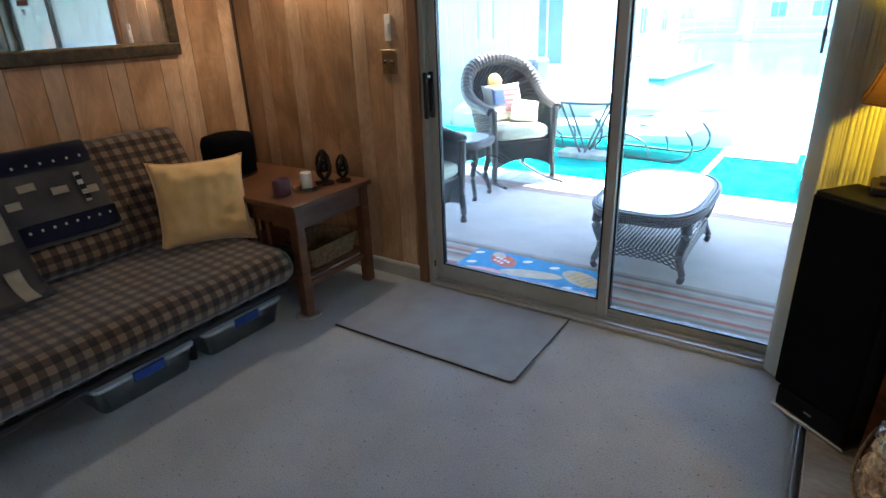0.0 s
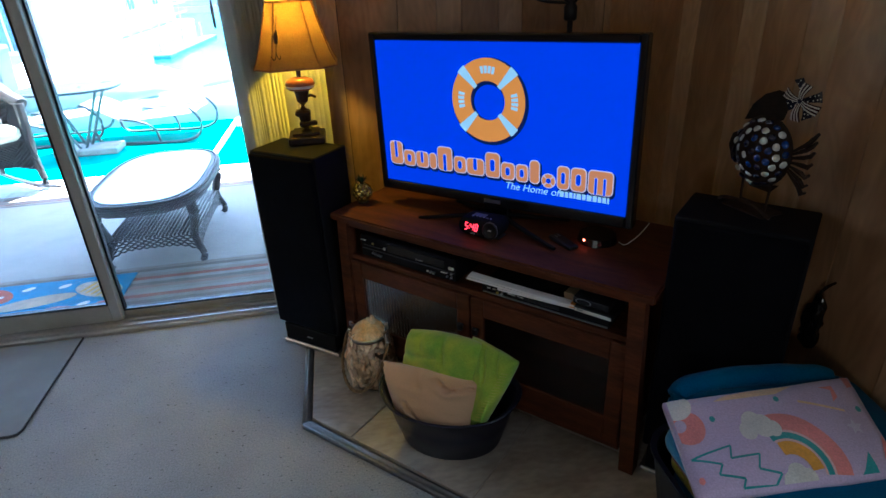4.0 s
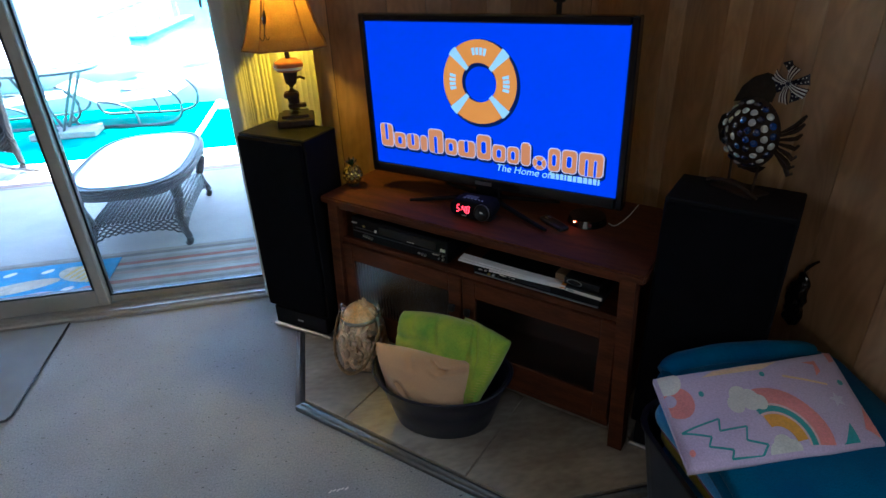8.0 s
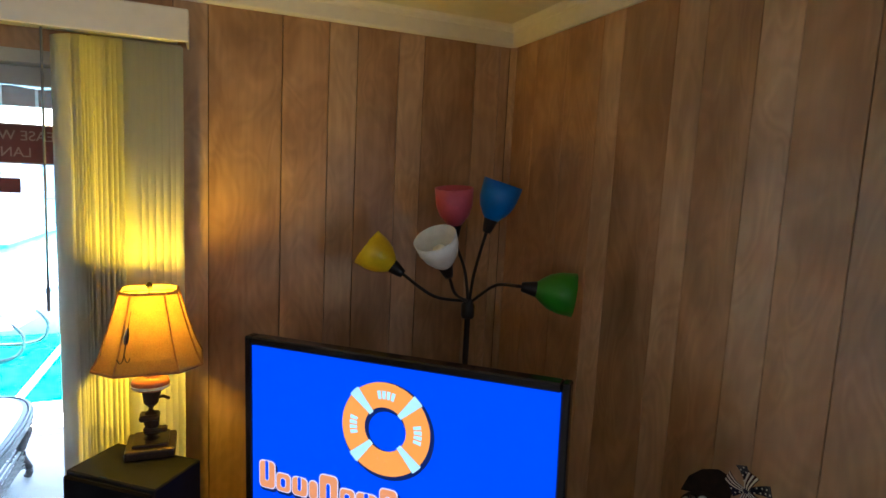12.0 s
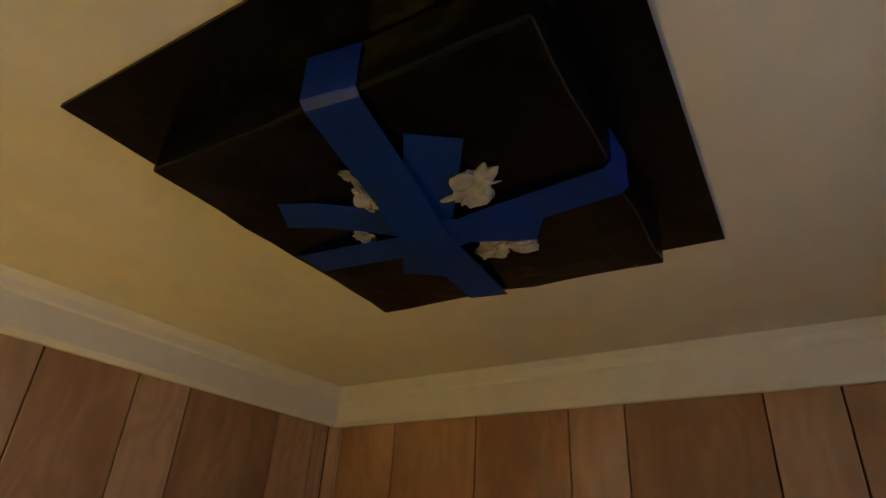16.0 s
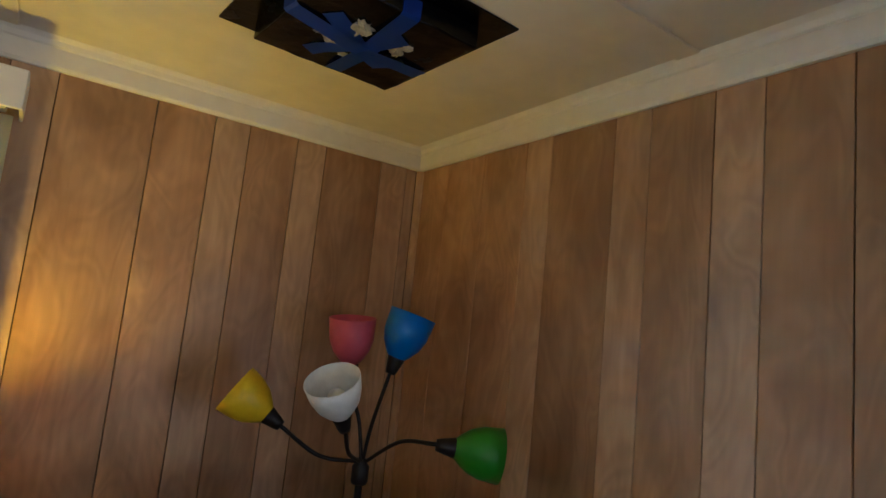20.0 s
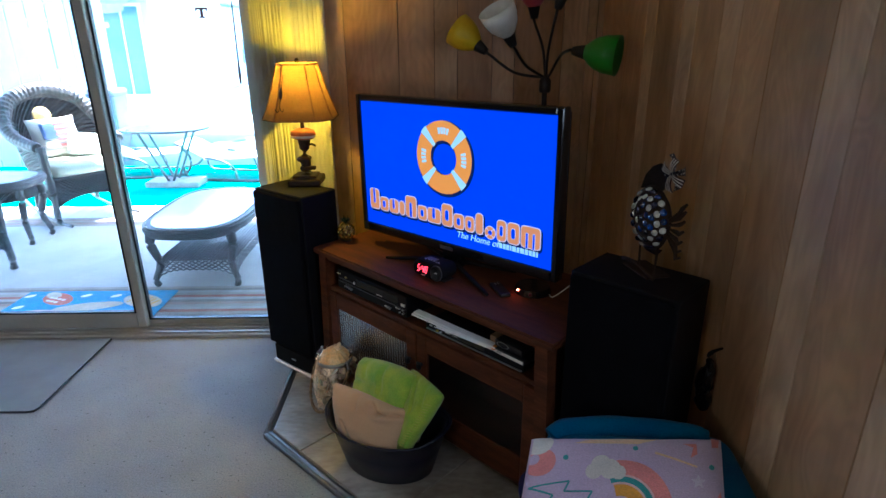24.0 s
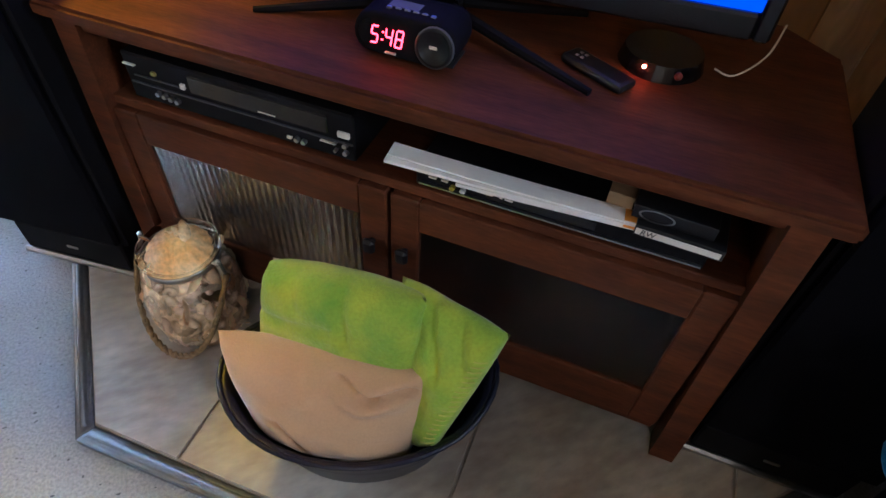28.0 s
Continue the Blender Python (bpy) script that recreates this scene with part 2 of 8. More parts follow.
# a faint bluish veil in the pane imitates glare haze over the outdoors
haze_veil, mix = nt.nodes.new("ShaderNodeBsdfTranslucent"), nt.nodes.new("ShaderNodeMixShader")
haze_noise, amount = nt.nodes.new("ShaderNodeTexNoise"), nt.nodes.new("ShaderNodeMapRange")
haze_noise.inputs["Scale"].default_value, amount.inputs[3].default_value, amount.inputs[4].default_value = 2.0, 0.006, 0.014
haze_veil.inputs["Color"].default_value = (0.86, 0.92, 1.0, 1)
nt.links.new(haze_noise.outputs[0], amount.inputs[0]), nt.links.new(amount.outputs[0], mix.inputs[0])
nt.links.new(nt.nodes["Principled BSDF"].outputs[0], mix.inputs[1]), nt.links.new(haze_veil.outputs[0], mix.inputs[2])
nt.links.new(mix.outputs[0], nt.nodes["Material Output"].inputs["Surface"])
POLY = mat("black_polythene", (0.0035, 0.0035, 0.004), 0.26, vary=0.2, scale=9, bump=0.8, bump_scale=16, spec=0.17)
TAPE = mat("blue_tape", (0.008, 0.058, 0.45), 0.5, vary=0.06, scale=10, bump=0.1, bump_scale=30)

# ---- mesh helpers ----


def box(bm, c, s, bevel=0.0, rz=0.0, seg=1):
    m = Matrix.Translation(c) @ Matrix.Rotation(radians(rz), 4, 'Z') @ Matrix.Diagonal((*s, 1))
    r = bmesh.ops.create_cube(bm, size=1.0, matrix=m)
    if bevel:
        edges = list({e for v in r["verts"] for e in v.link_edges})
        bmesh.ops.bevel(bm, geom=edges, offset=bevel, segments=seg, profile=0.5, affect='EDGES')
    return bm


def span(bm, lo, hi, bevel=0.0, seg=1):
    return box(bm, [(a + b) / 2 for a, b in zip(lo, hi)], [b - a for a, b in zip(lo, hi)], bevel, 0, seg)


def cyl(bm, a, b, r0, r1=None, seg=14, caps=True):
    a, b = Vector(a), Vector(b)
    d = b - a
    m = Matrix.Translation((a + b) / 2) @ d.to_track_quat('Z', 'Y').to_matrix().to_4x4()
    bmesh.ops.create_cone(bm, cap_ends=caps, segments=seg, radius1=r0, radius2=r0 if r1 is None else r1, depth=d.length, matrix=m)
    return bm


def lathe(bm, prof, seg=24, m=None, closed=False, sx=1.0, sy=1.0):
    """Turn a profile of (radius, height) round z."""
    m = m or Matrix()
    rings = [[bm.verts.new(m @ Vector((r * sx * math.cos(2 * math.pi * k / seg), r * sy * math.sin(2 * math.pi * k / seg), z))) for k in range(seg)] for r, z in prof]
    for a, b in zip(rings, rings[1:]):
        for k in range(seg):
            bm.faces.new((a[k], a[(k + 1) % seg], b[(k + 1) % seg], b[k]))
    if closed:
        bm.faces.new(rings[0][::-1])
        bm.faces.new(rings[-1])
    return bm


def tube(bm, pts, r, seg=8, closed=False):
    """A round bar along points; r is one radius or one for each point."""
    pts = [Vector(p) for p in pts]
    rings, n = [], len(pts)
    up = Vector((0, 0, 1))
    for i, p in enumerate(pts):
        a, b = pts[(i - 1) % n if closed else max(i - 1, 0)], pts[(i + 1) % n if closed else min(i + 1, n - 1)]
        t = (b - a).normalized()
        side = t.cross(up)
        if side.length < 1e-3:
            side = t.cross(Vector((1, 0, 0)))
        side.normalize()
        oth = side.cross(t)
        rad = r if isinstance(r, (int, float)) else r[i]
        rings.append([bm.verts.new(p + rad * (math.cos(2 * math.pi * k / seg) * side + math.sin(2 * math.pi * k / seg) * oth)) for k in range(seg)])
    pairs = list(zip(rings, rings[1:])) + ([(rings[-1], rings[0])] if closed else [])
    for a, b in pairs:
        for k in range(seg):
            bm.faces.new((a[k], a[(k + 1) % seg], b[(k + 1) % seg], b[k]))
    if not closed:
        bm.faces.new(rings[0][::-1])
        bm.faces.new(rings[-1])
    return bm


def bez(p, n=12):
    """Points of a smooth line through the control points (Catmull-Rom)."""
    p = [Vector(q) for q in p]
    out = []
    for i in range(len(p) - 1):
        a, b, c, d = p[max(i - 1, 0)], p[i], p[i + 1], p[min(i + 2, len(p) - 1)]
        for k in range(n):
            t = k / n
            out.append(0.5 * ((2 * b) + (c - a) * t + (2 * a - 5 * b + 4 * c - d) * t * t + (3 * b - a - 3 * c + d) * t ** 3))
    return out + [p[-1]]


def slab(bm, poly, z0, z1):
    """A prism over a polygon given in plan."""
    lo, hi = [bm.verts.new((x, y, z0)) for x, y in poly], [bm.verts.new((x, y, z1)) for x, y in poly]
    bm.faces.new(hi)
    bm.faces.new(lo[::-1])
    n = len(poly)
    for i in range(n):
        bm.faces.new((lo[i], lo[(i + 1) % n], hi[(i + 1) % n], hi[i]))
    return bm


def pillow(bm, w, h, d, m=None, n=14, pinch=0.5, ripple=0.004, tuck=0.06):
    """A cushion in the xz plane, w wide, h high and d thick, with pinched corners."""
    m = m or Matrix()
    grid = {}
    for side in (1, -1):
        for i in range(n + 1):
            for j in range(n + 1):
                u, v = 2 * i / n - 1, 2 * j / n - 1
                edge = i in (0, n) or j in (0, n)
                if side < 0 and edge:
                    grid[side, i, j] = grid[1, i, j]
                    continue
                f = (max(0, 1 - u ** 4) * max(0, 1 - v ** 4)) ** pinch
                pull = 1 - tuck * (1 - abs(u) ** 3) * abs(v) ** 3, 1 - tuck * (1 - abs(v) ** 3) * abs(u) ** 3
                q = Vector((u * w / 2 * pull[1], -side * d / 2 * f, v * h / 2 * pull[0]))
                q.y += ripple * noise.noise(Vector((u * 3, v * 3, side * 5 + w)) * 1.5) * (f > 0)
                grid[side, i, j] = bm.verts.new(m @ q)
    for side in (1, -1):
        for i in range(n):
            for j in range(n):
                f = [grid[side, i, j], grid[side, i + 1, j], grid[side, i + 1, j + 1], grid[side, i, j + 1]]
                bm.faces.new(f if side > 0 else f[::-1])
    return bm


def smooth(bm, on=True):
    for f in bm.faces:
        f.smooth = on
    return bm


def mesh(bm, material, name="mesh", soft=False):
    if soft:
        smooth(bm)
    bmesh.ops.recalc_face_normals(bm, faces=bm.faces)
    me = bpy.data.meshes.new(name)
    bm.to_mesh(me)
    bm.free()
    me.materials.append(material)
    return me


def part(name, bm, material, parent, label="", soft=False):
    o = new(name, mesh(bm, material, name, soft))
    o.parent = parent
    if label:
        tagged(o, label)
    return o


def solid(name, bm, material, label, category, kind="", group="", soft=False):
    """A thing or piece of the setting that is one mesh."""
    return tagged(new(name, mesh(bm, material, name, soft)), label, category, group, kind)


def thing(name, m, label, category, group="", kind=""):
    o = new(name)
    o.matrix_world = m
    o.empty_display_size = 0.1
    return tagged(o, label, category, group, kind)


def B():
    return bmesh.new()


# ---- the room ----
XL, YB, H = -4.67, -4.7, 2.345
DL, DR, DH = -3.30, -1.47, 2.06


def wall(name, lo, hi, label):
    return solid(name, span(B(), lo, hi), PANEL_BACK, label, "wall", "structure")


PANEL_BACK = mat("panel_groove", (0.085, 0.046, 0.025), 0.7, vary=0.1)
solid("floor", span(B(), (XL - .15, YB - .15, -0.12), (0.15, 0.0, 0.0)), CARPET, "low-pile grey carpet over the whole room", "floor", "structure")
solid("ceiling", span(B(), (XL - .15, YB - .15, H), (0.15, 0.16, H + .12)), CEIL, "off-white painted ceiling with faint stains", "ceiling", "structure")
b = B()
span(b, (XL - .15, 0.012, 0), (DL, 0.14, H)), span(b, (DR, 0.012, 0), (0.15, 0.14, H)), span(b, (DL, 0.012, DH), (DR, 0.14, H))
wall_a = solid("wall_north", b, PANEL_BACK, "wood-panelled wall round the sliding glass door", "wall", "structure")
VY0, VY1, VZ0, VZ1 = -3.21, -2.215, 1.02, 2.05
b = B()
span(b, (0.012, VY1, 0), (0.15, 0.012, H)), span(b, (0.012, YB, 0), (0.15, VY0, H)), span(b, (0.012, VY0, 0), (0.15, VY1, VZ0)), span(b, (0.012, VY0, VZ1), (0.15, VY1, H))
wall_b = solid("wall_east", b, PANEL_BACK, "wood-panelled wall with a window under the curtain valance", "wall", "structure")
wall_l = wall("wall_west", (XL - .15, YB, 0), (XL - 0.012, 0.012, H), "wood-panelled wall behind the futon")
# opening for an added window that only brings fill light into the room
WX0, WX1, WZ0, WZ1 = -3.5, -2.6, 1.25, 1.85
b = B()
span(b, (XL - .15, YB - .15, 0), (WX0, YB - 0.012, H)), span(b, (WX1, YB - .15, 0), (0.15, YB - 0.012, H))
span(b, (WX0, YB - .15, 0), (WX1, YB - 0.012, WZ0)), span(b, (WX0, YB - .15, WZ1), (WX1, YB - 0.012, H))
wall_s = solid("wall_south", b, PANEL_BACK, "plain panelled back wall holding the small added fill window", "wall", "structure")


def plain_window(name, m, w, h, label, watts, color):
    """A window in its own xz plane, closed by an added sheet; the room lies on its -y side."""
    t = thing(name, m, label, "window", kind="structure")
    b = B()
    for lo, hi in (((0, 0), (.05, h)), ((w - .05, 0), (w, h)), ((.05, 0), (w - .05, .05)), ((.05, h - .05), (w - .05, h))):
        span(b, (lo[0], -.06, lo[1]), (hi[0], .06, hi[1]))
    part("window_frame", b, VINYL, t)
    # opaque sheet, added only to keep the sky's own light out
    b = B()
    span(b, (.051, .0, .051), (w - .051, .004, h - .051))
    part("sky_block", b, CREAM, t, "cream sheet added to block the sky's light")
    # area lamp added in the opening, giving fill in the sky's place
    d = bpy.data.lights.new("window_fill", 'AREA')
    d.shape, d.size, d.size_y, d.energy, d.color = 'RECTANGLE', w - .12, h - .12, watts, color
    new("window_fill", d).matrix_world = m @ pose(w / 2, -.02, h / 2, -90, 0, 0)


plain_window("window_1", pose(0.08, VY1, VZ0, 0, 0, -90), VY1 - VY0, VZ1 - VZ0, "plain white window under the curtain valance", 0.85, (0.86, 0.93, 1.0))
# this back window is made up; its warm lamp brightens the east wall
plain_window("fill_window", pose(WX1, YB - .08, WZ0, 0, 0, 180), WX1 - WX0, WZ1 - WZ0, "small white window added unseen in the back wall as fill light", 0.58, (1.0, 0.87, 0.72))

PANEL_LIGHT = plank_wood("pale_birch_panelling", (0.42, 0.26, 0.148), (0.56, 0.37, 0.225), rough=0.42, spread=0.08)
CASING = mat("brown_door_casing", (0.23, 0.115, 0.055), 0.45, vary=0.12, scale=4, stretch=(6, 6, 1), bump=0.05, bump_scale=30)
grooves_b = [0.02, 0.176, 0.376, 0.568, 0.669, 0.882, 0.984, 1.139, 1.243, 1.397, 1.60]
grooves_a = [0.02, 0.062, 0.169, 0.381, 0.481, 0.636, 0.739, 0.899, 1.136, 1.24, 1.42]
STEP = (0.105, 0.20, 0.10, 0.21, 0.10, 0.155, 0.105, 0.155, 0.22)


def board(parent, lo, hi, narrow):
    b = B()
    span(b, lo, hi, 0.0012)
    return part("plank", b, PANEL_LIGHT if narrow else PANEL, parent)


def run(edges, end):
    """Board edges carried on in the panelling's own rhythm."""
    edges = list(edges)
    k = 0
    while edges[-1] < end - 0.03:
        edges.append(min(end, edges[-1] + STEP[k % len(STEP)]))
        k += 1
    return edges


eb = run(grooves_b, -YB)
for a, c in zip(eb, eb[1:]):
    gap = -a < VY1 + .02 and -c > VY0 - .02
    for z0, z1 in (((0.0, VZ0), (VZ1, H)) if gap else ((0.0, H),)):
        board(wall_b, (0.0, -c + .0012, z0), (0.0118, -a - .0012, z1), c - a < 0.12)
ea = run(grooves_a, -XL)
for a, c in zip(ea, ea[1:]):
    lo, hi = -c, -a
    for x0, x1, z0 in ((max(lo, DR), hi, 0.0), (max(lo, DL), min(hi, DR), DH), (lo, min(hi, DL), 0.0)):
        if x1 - x0 > 0.012:
            board(wall_a, (x0 + .0012, 0.0, z0), (x1 - .0012, 0.0118, H), c - a < 0.12)
el = run([0.02, 0.12, 0.33, 0.44], -YB)
for a, c in zip(el, el[1:]):
    board(wall_l, (XL - 0.0118, -c + .0012, 0.0), (XL, -a - .0012, H), c - a < 0.12)
es = run([0.02], -XL)
for a, c in zip(es, es[1:]):
    gap = -c < WX1 and -a > WX0
    for z0, z1 in (((0.0, WZ0), (WZ1, H)) if gap else ((0.0, H),)):
        board(wall_s, (-c + .0012, YB - 0.0118, z0), (-a - .0012, YB, z1), c - a < 0.12)


def moulding(name, prof, corners, material, label):
    """A profile of (out from the wall, z) swept along the four walls between the given corners, mitred."""
    b = B()
    rings = []
    for (x, y), (sx, sy) in corners:
        rings.append([b.verts.new((x + sx * o, y + sy * o, z)) for o, z in prof])
    for r, s in zip(rings, rings[1:]):
        for k in range(len(prof)):
            q = (k + 1) % len(prof)
            b.faces.new((r[k], r[q], s[q], s[k]))
    b.faces.new(rings[0]), b.faces.new(rings[-1][::-1])
    return solid(name, b, material, label, "moulding", "structure")


CROWN = [(0.001, 2.263), (0.012, 2.263), (0.018, 2.272), (0.020, 2.318), (0.026, 2.322), (0.030, 2.334), (0.042, 2.3445), (0.001, 2.3445)]
moulding("trim_crown", CROWN, [((0, YB), (-1, 1)), ((0, 0), (-1, -1)), ((XL, 0), (1, -1)), ((XL, YB), (1, 1))], CREAM, "cream painted crown moulding under the ceiling")
SKIRT = [(0.001, 0.0), (0.014, 0.0), (0.014, 0.075), (0.008, 0.088), (0.001, 0.09)]
moulding("baseboard_1", SKIRT, [((DL - .06, 0), (0, -1)), ((XL, 0), (1, -1)), ((XL, YB), (1, 1))], VINYL, "white painted baseboard")
moulding("baseboard_2", SKIRT, [((0, YB), (-1, 1)), ((0, -1.472), (-1, 0))], VINYL, "white painted baseboard")
b = B()
slab(b, [(-0.001, -0.001), (-0.001, -0.024), (-0.010, -0.022), (-0.020, -0.010), (-0.020, -0.001)], 0.03, 2.262)
solid("trim_corner", b, PANEL_LIGHT, "pale wooden strip in the wall corner", "trim", "structure")
b = B()
span(b, (-3.2, -1.125, H - .006), (-0.04, -1.068, H - .0005), 0.003)
solid("trim_ceiling", b, CEIL, "flat batten across a joint of the ceiling", "trim", "structure")
b = B()
span(b, (-1.29, -1.9, H - .006), (-1.235, -0.04, H - .0005), 0.003)
solid("trim_ceiling", b, CEIL, "flat batten across a joint of the ceiling", "trim", "structure")

# casing of the door
b = B()
span(b, (DL - .062, -0.014, 0.0), (DL - .002, -0.001, DH + .06), 0.003)
solid("trim_door", b, CASING, "brown wooden casing beside the sliding door", "trim", "structure")
b = B()
span(b, (DR + .002, -0.016, 0.0), (-1.215, -0.001, DH + .06), 0.003)
solid("trim_door", b, CREAM, "wide cream-painted casing beside the sliding door", "trim", "structure")

# ---- sliding glass door ----
door = thing("door_1", pose(0, 0, 0), "white two-panel sliding glass door, closed, onto the porch", "door", kind="structure")
b = B()
span(b, (DL, 0.0, 0.0), (DL + .03, 0.14, DH), 0.002), span(b, (DR - .03, 0.0, 0.0), (DR, 0.14, DH), 0.002)
span(b, (DL + .03, 0.0, DH - .04), (DR - .03, 0.14, DH), 0.002)
part("frame", b, VINYL, door)
b = B()
span(b, (DL + .03, -0.03, 0.0), (DR - .03, 0.16, 0.018), 0.003)
for y in (-0.012, 0.03, 0.07, 0.11):
    span(b, (DL + .03, y, 0.018), (DR - .03, y + .006, 0.030))
part("track", b, ALU, door, "worn aluminium floor track")


def leaf(x0, x1, y, name, z0=0.03, rail=0.085):
    p = new(name)
    p.parent = door
    z1, w = DH - .04, 0.044
    b = B()
    span(b, (x0, y - .015, z0), (x0 + w, y + .015, z1), 0.004), span(b, (x1 - w, y - .015, z0), (x1, y + .015, z1), 0.004)
    span(b, (x0 + w, y - .0145, z0), (x1 - w, y + .0145, z0 + rail), 0.004), span(b, (x0 + w, y - .0145, z1 - .06), (x1 - w, y + .0145, z1), 0.004)
    part("panel_frame", b, VINYL, p)
    b = B()
    span(b, (x0 + w - .006, y - .003, z0 + rail - .006), (x1 - w + .006, y + .003, z1 - .054))
    g = part("pane", b, GLASS, p)
    g.visible_shadow = False
    b = B()
    for lo, hi in (((x0 + w, y - .0140, z0 + rail), (x0 + w + .008, y + .0140, z1 - .06)), ((x1 - w - .008, y - .0140, z0 + rail), (x1 - w, y + .0140, z1 - .06)),
                   ((x0 + w + .008, y - .0140, z0 + rail), (x1 - w - .008, y + .0140, z0 + rail + .008))):
        span(b, lo, hi)
    part("gasket", b, SATIN, p, "dark rubber glazing seal")
    return p


sl = leaf(DL + .03, -2.275, 0.052, "sliding_panel")
leaf(-2.319, DR - .03, 0.086, "fixed_panel", 0.0305, 0.03)
b = B()
span(b, (DL + .036, 0.010, 0.95), (DL + .066, 0.026, 1.18), 0.006, 2)
span(b, (DL + .040, -0.028, 0.96), (DL + .060, 0.008, 0.985), 0.004), span(b, (DL + .040, -0.028, 1.145), (DL + .060, 0.008, 1.17), 0.004)
span(b, (DL + .038, -0.040, 0.95), (DL + .062, -0.026, 1.18), 0.006, 2)
part("handle", b, SATIN, sl, "black pull handle with latch")
b = B()
span(b, (DL + .004, 0.01, 0.10), (DL + .034, 0.024, 0.14), 0.003)
part("stop", b, SATIN, sl, "black door stop")

# ---- stove corner ----
b = B()
slab(b, [(-1.389, -0.0005), (-1.389, -0.831), (-0.757, -1.440), (-0.0005, -1.440), (-0.0005, -0.0005)], 0.0005, 0.024)
hearth = solid("floor_hearth", b, GROUT, "raised tiled hearth filling the room corner", "hearth", "structure")
b = B()
P = [(-1.390, -0.003), (-1.390, -0.832), (-0.757, -1.441), (-0.001, -1.441)]
Q = [(-1.424, -0.003), (-1.424, -0.846), (-0.767, -1.470), (-0.001, -1.470)]
for i in range(3):
    slab(b, [P[i], P[i + 1], Q[i + 1], Q[i]], 0.001, 0.033)
bmesh.ops.bevel(b, geom=[e for e in b.edges if all(v.co.z > 0.02 for v in e.verts)], offset=0.012, segments=3, affect='EDGES')
solid("trim_hearth", b, SLATE, "dark metal edging round the tiled hearth", "trim", "structure", soft=True)


def tiles():
    """Square tiles laid on the diagonal, cut to the hearth's outline."""
    size, gap = 0.482, 0.006
    rot = Matrix.Rotation(radians(-45), 2)
    inside = [((-1.386, 0), (1, 0)), ((0, -1.437), (0, 1)), ((0, -0.003), (0, -1)), ((-0.003, 0), (-1, 0)), ((-1.386, -0.831), (0.693, 0.721))]
    for i in range(-3, 4):
        for j in range(-1, 4):
            u0, v0 = -0.26 + i * size, -0.40 + j * size
            poly = [Vector(p) for p in ((u0 + gap / 2, v0 + gap / 2), (u0 + size - gap / 2, v0 + gap / 2), (u0 + size - gap / 2, v0 + size - gap / 2), (u0 + gap / 2, v0 + size - gap / 2))]
            poly = [rot @ p + Vector((-0.833, -0.9015)) for p in poly]
            for (px, py), (nx, ny) in inside:
                out = []
                for k, p in enumerate(poly):
                    q = poly[(k + 1) % len(poly)]
                    dp, dq = (p.x - px) * nx + (p.y - py) * ny, (q.x - px) * nx + (q.y - py) * ny
                    if dp >= 0:
                        out.append(p)
                    if dp * dq < 0:
                        out.append(p + (q - p) * (dp / (dp - dq)))
                poly = out
                if len(poly) < 3:
                    break
            if len(poly) < 3:
                continue
            area = abs(sum(poly[k].x * poly[k - 1].y - poly[k - 1].x * poly[k].y for k in range(len(poly)))) / 2
            if area < 0.002:
                continue
            b = B()
            slab(b, [(p.x, p.y) for p in poly], 0.022, 0.0295)
            bmesh.ops.bevel(b, geom=[e for e in b.edges if all(v.co.z > 0.025 for v in e.verts)], offset=0.0012, segments=1, affect='EDGES')
            part("tile", b, TILE, hearth)


tiles()
# the flue cover in the ceiling
vent = thing("flue_cover", pose(-0.62, -0.69, H), "black flue box in the ceiling, taped with blue strips", "vent cover")
SKEW = Matrix.Rotation(radians(3.2), 4, 'Z')
b = B()
span(b, (-0.237, -0.236, -0.0045), (0.237, 0.23, -0.0005))
b.transform(SKEW)
part("flange", b, POLY, vent, "black plastic sheet flat against the ceiling")
b = B()
span(b, (-0.1745, -0.179, -0.052), (0.1745, 0.170, -0.0045), 0.003, 2)
bmesh.ops.subdivide_edges(b, edges=[e for e in b.edges if e.calc_length() > .03], cuts=9, use_grid_fill=True)
for v in b.verts:
    v.co += 0.0028 * noise.noise_vector(v.co * 20)
b.transform(SKEW)
part("box", b, POLY, vent, "shiny black polythene-wrapped box")


def strip(name, pts, w, side):
    """A tape strip along points, w wide."""
    b = B()
    side = Vector(side).normalized() * w / 2
    rows = [(b.verts.new(Vector(p) - side), b.verts.new(Vector(p) + side)) for p in pts]
    for r, s in zip(rows, rows[1:]):
        b.faces.new((r[0], r[1], s[1], s[0]))
    bmesh.ops.solidify(b, geom=list(b.faces), thickness=0.0012)
    return part(name, b, TAPE, vent)


zt = -0.0545
strip("tape", [(-0.105, -0.081, zt), (-0.05, -0.04, zt - .005), (0.0, 0.0, zt - .010), (0.05, 0.036, zt - .005), (0.088, 0.064, zt)], 0.045, (0.61, -0.79, 0))
strip("tape", [(-0.076, 0.113, zt + .002), (-0.062, 0.075, zt - .001), (-0.040, 0.035, zt - .006), (0.0, -0.020, zt - .0125), (0.055, -0.092, zt)], 0.044, (0.82, 0.57, 0))
strip("tape", [(0.013, -0.1825, -0.016), (0.013, -0.1820, zt + .004), (0.013, -0.175, zt - .001), (0.012, -0.08, zt - .006), (0.011, 0.0, zt - .0136), (0.010, 0.08, zt - .006), (0.009, 0.160, zt)], 0.041, (1, 0, 0))
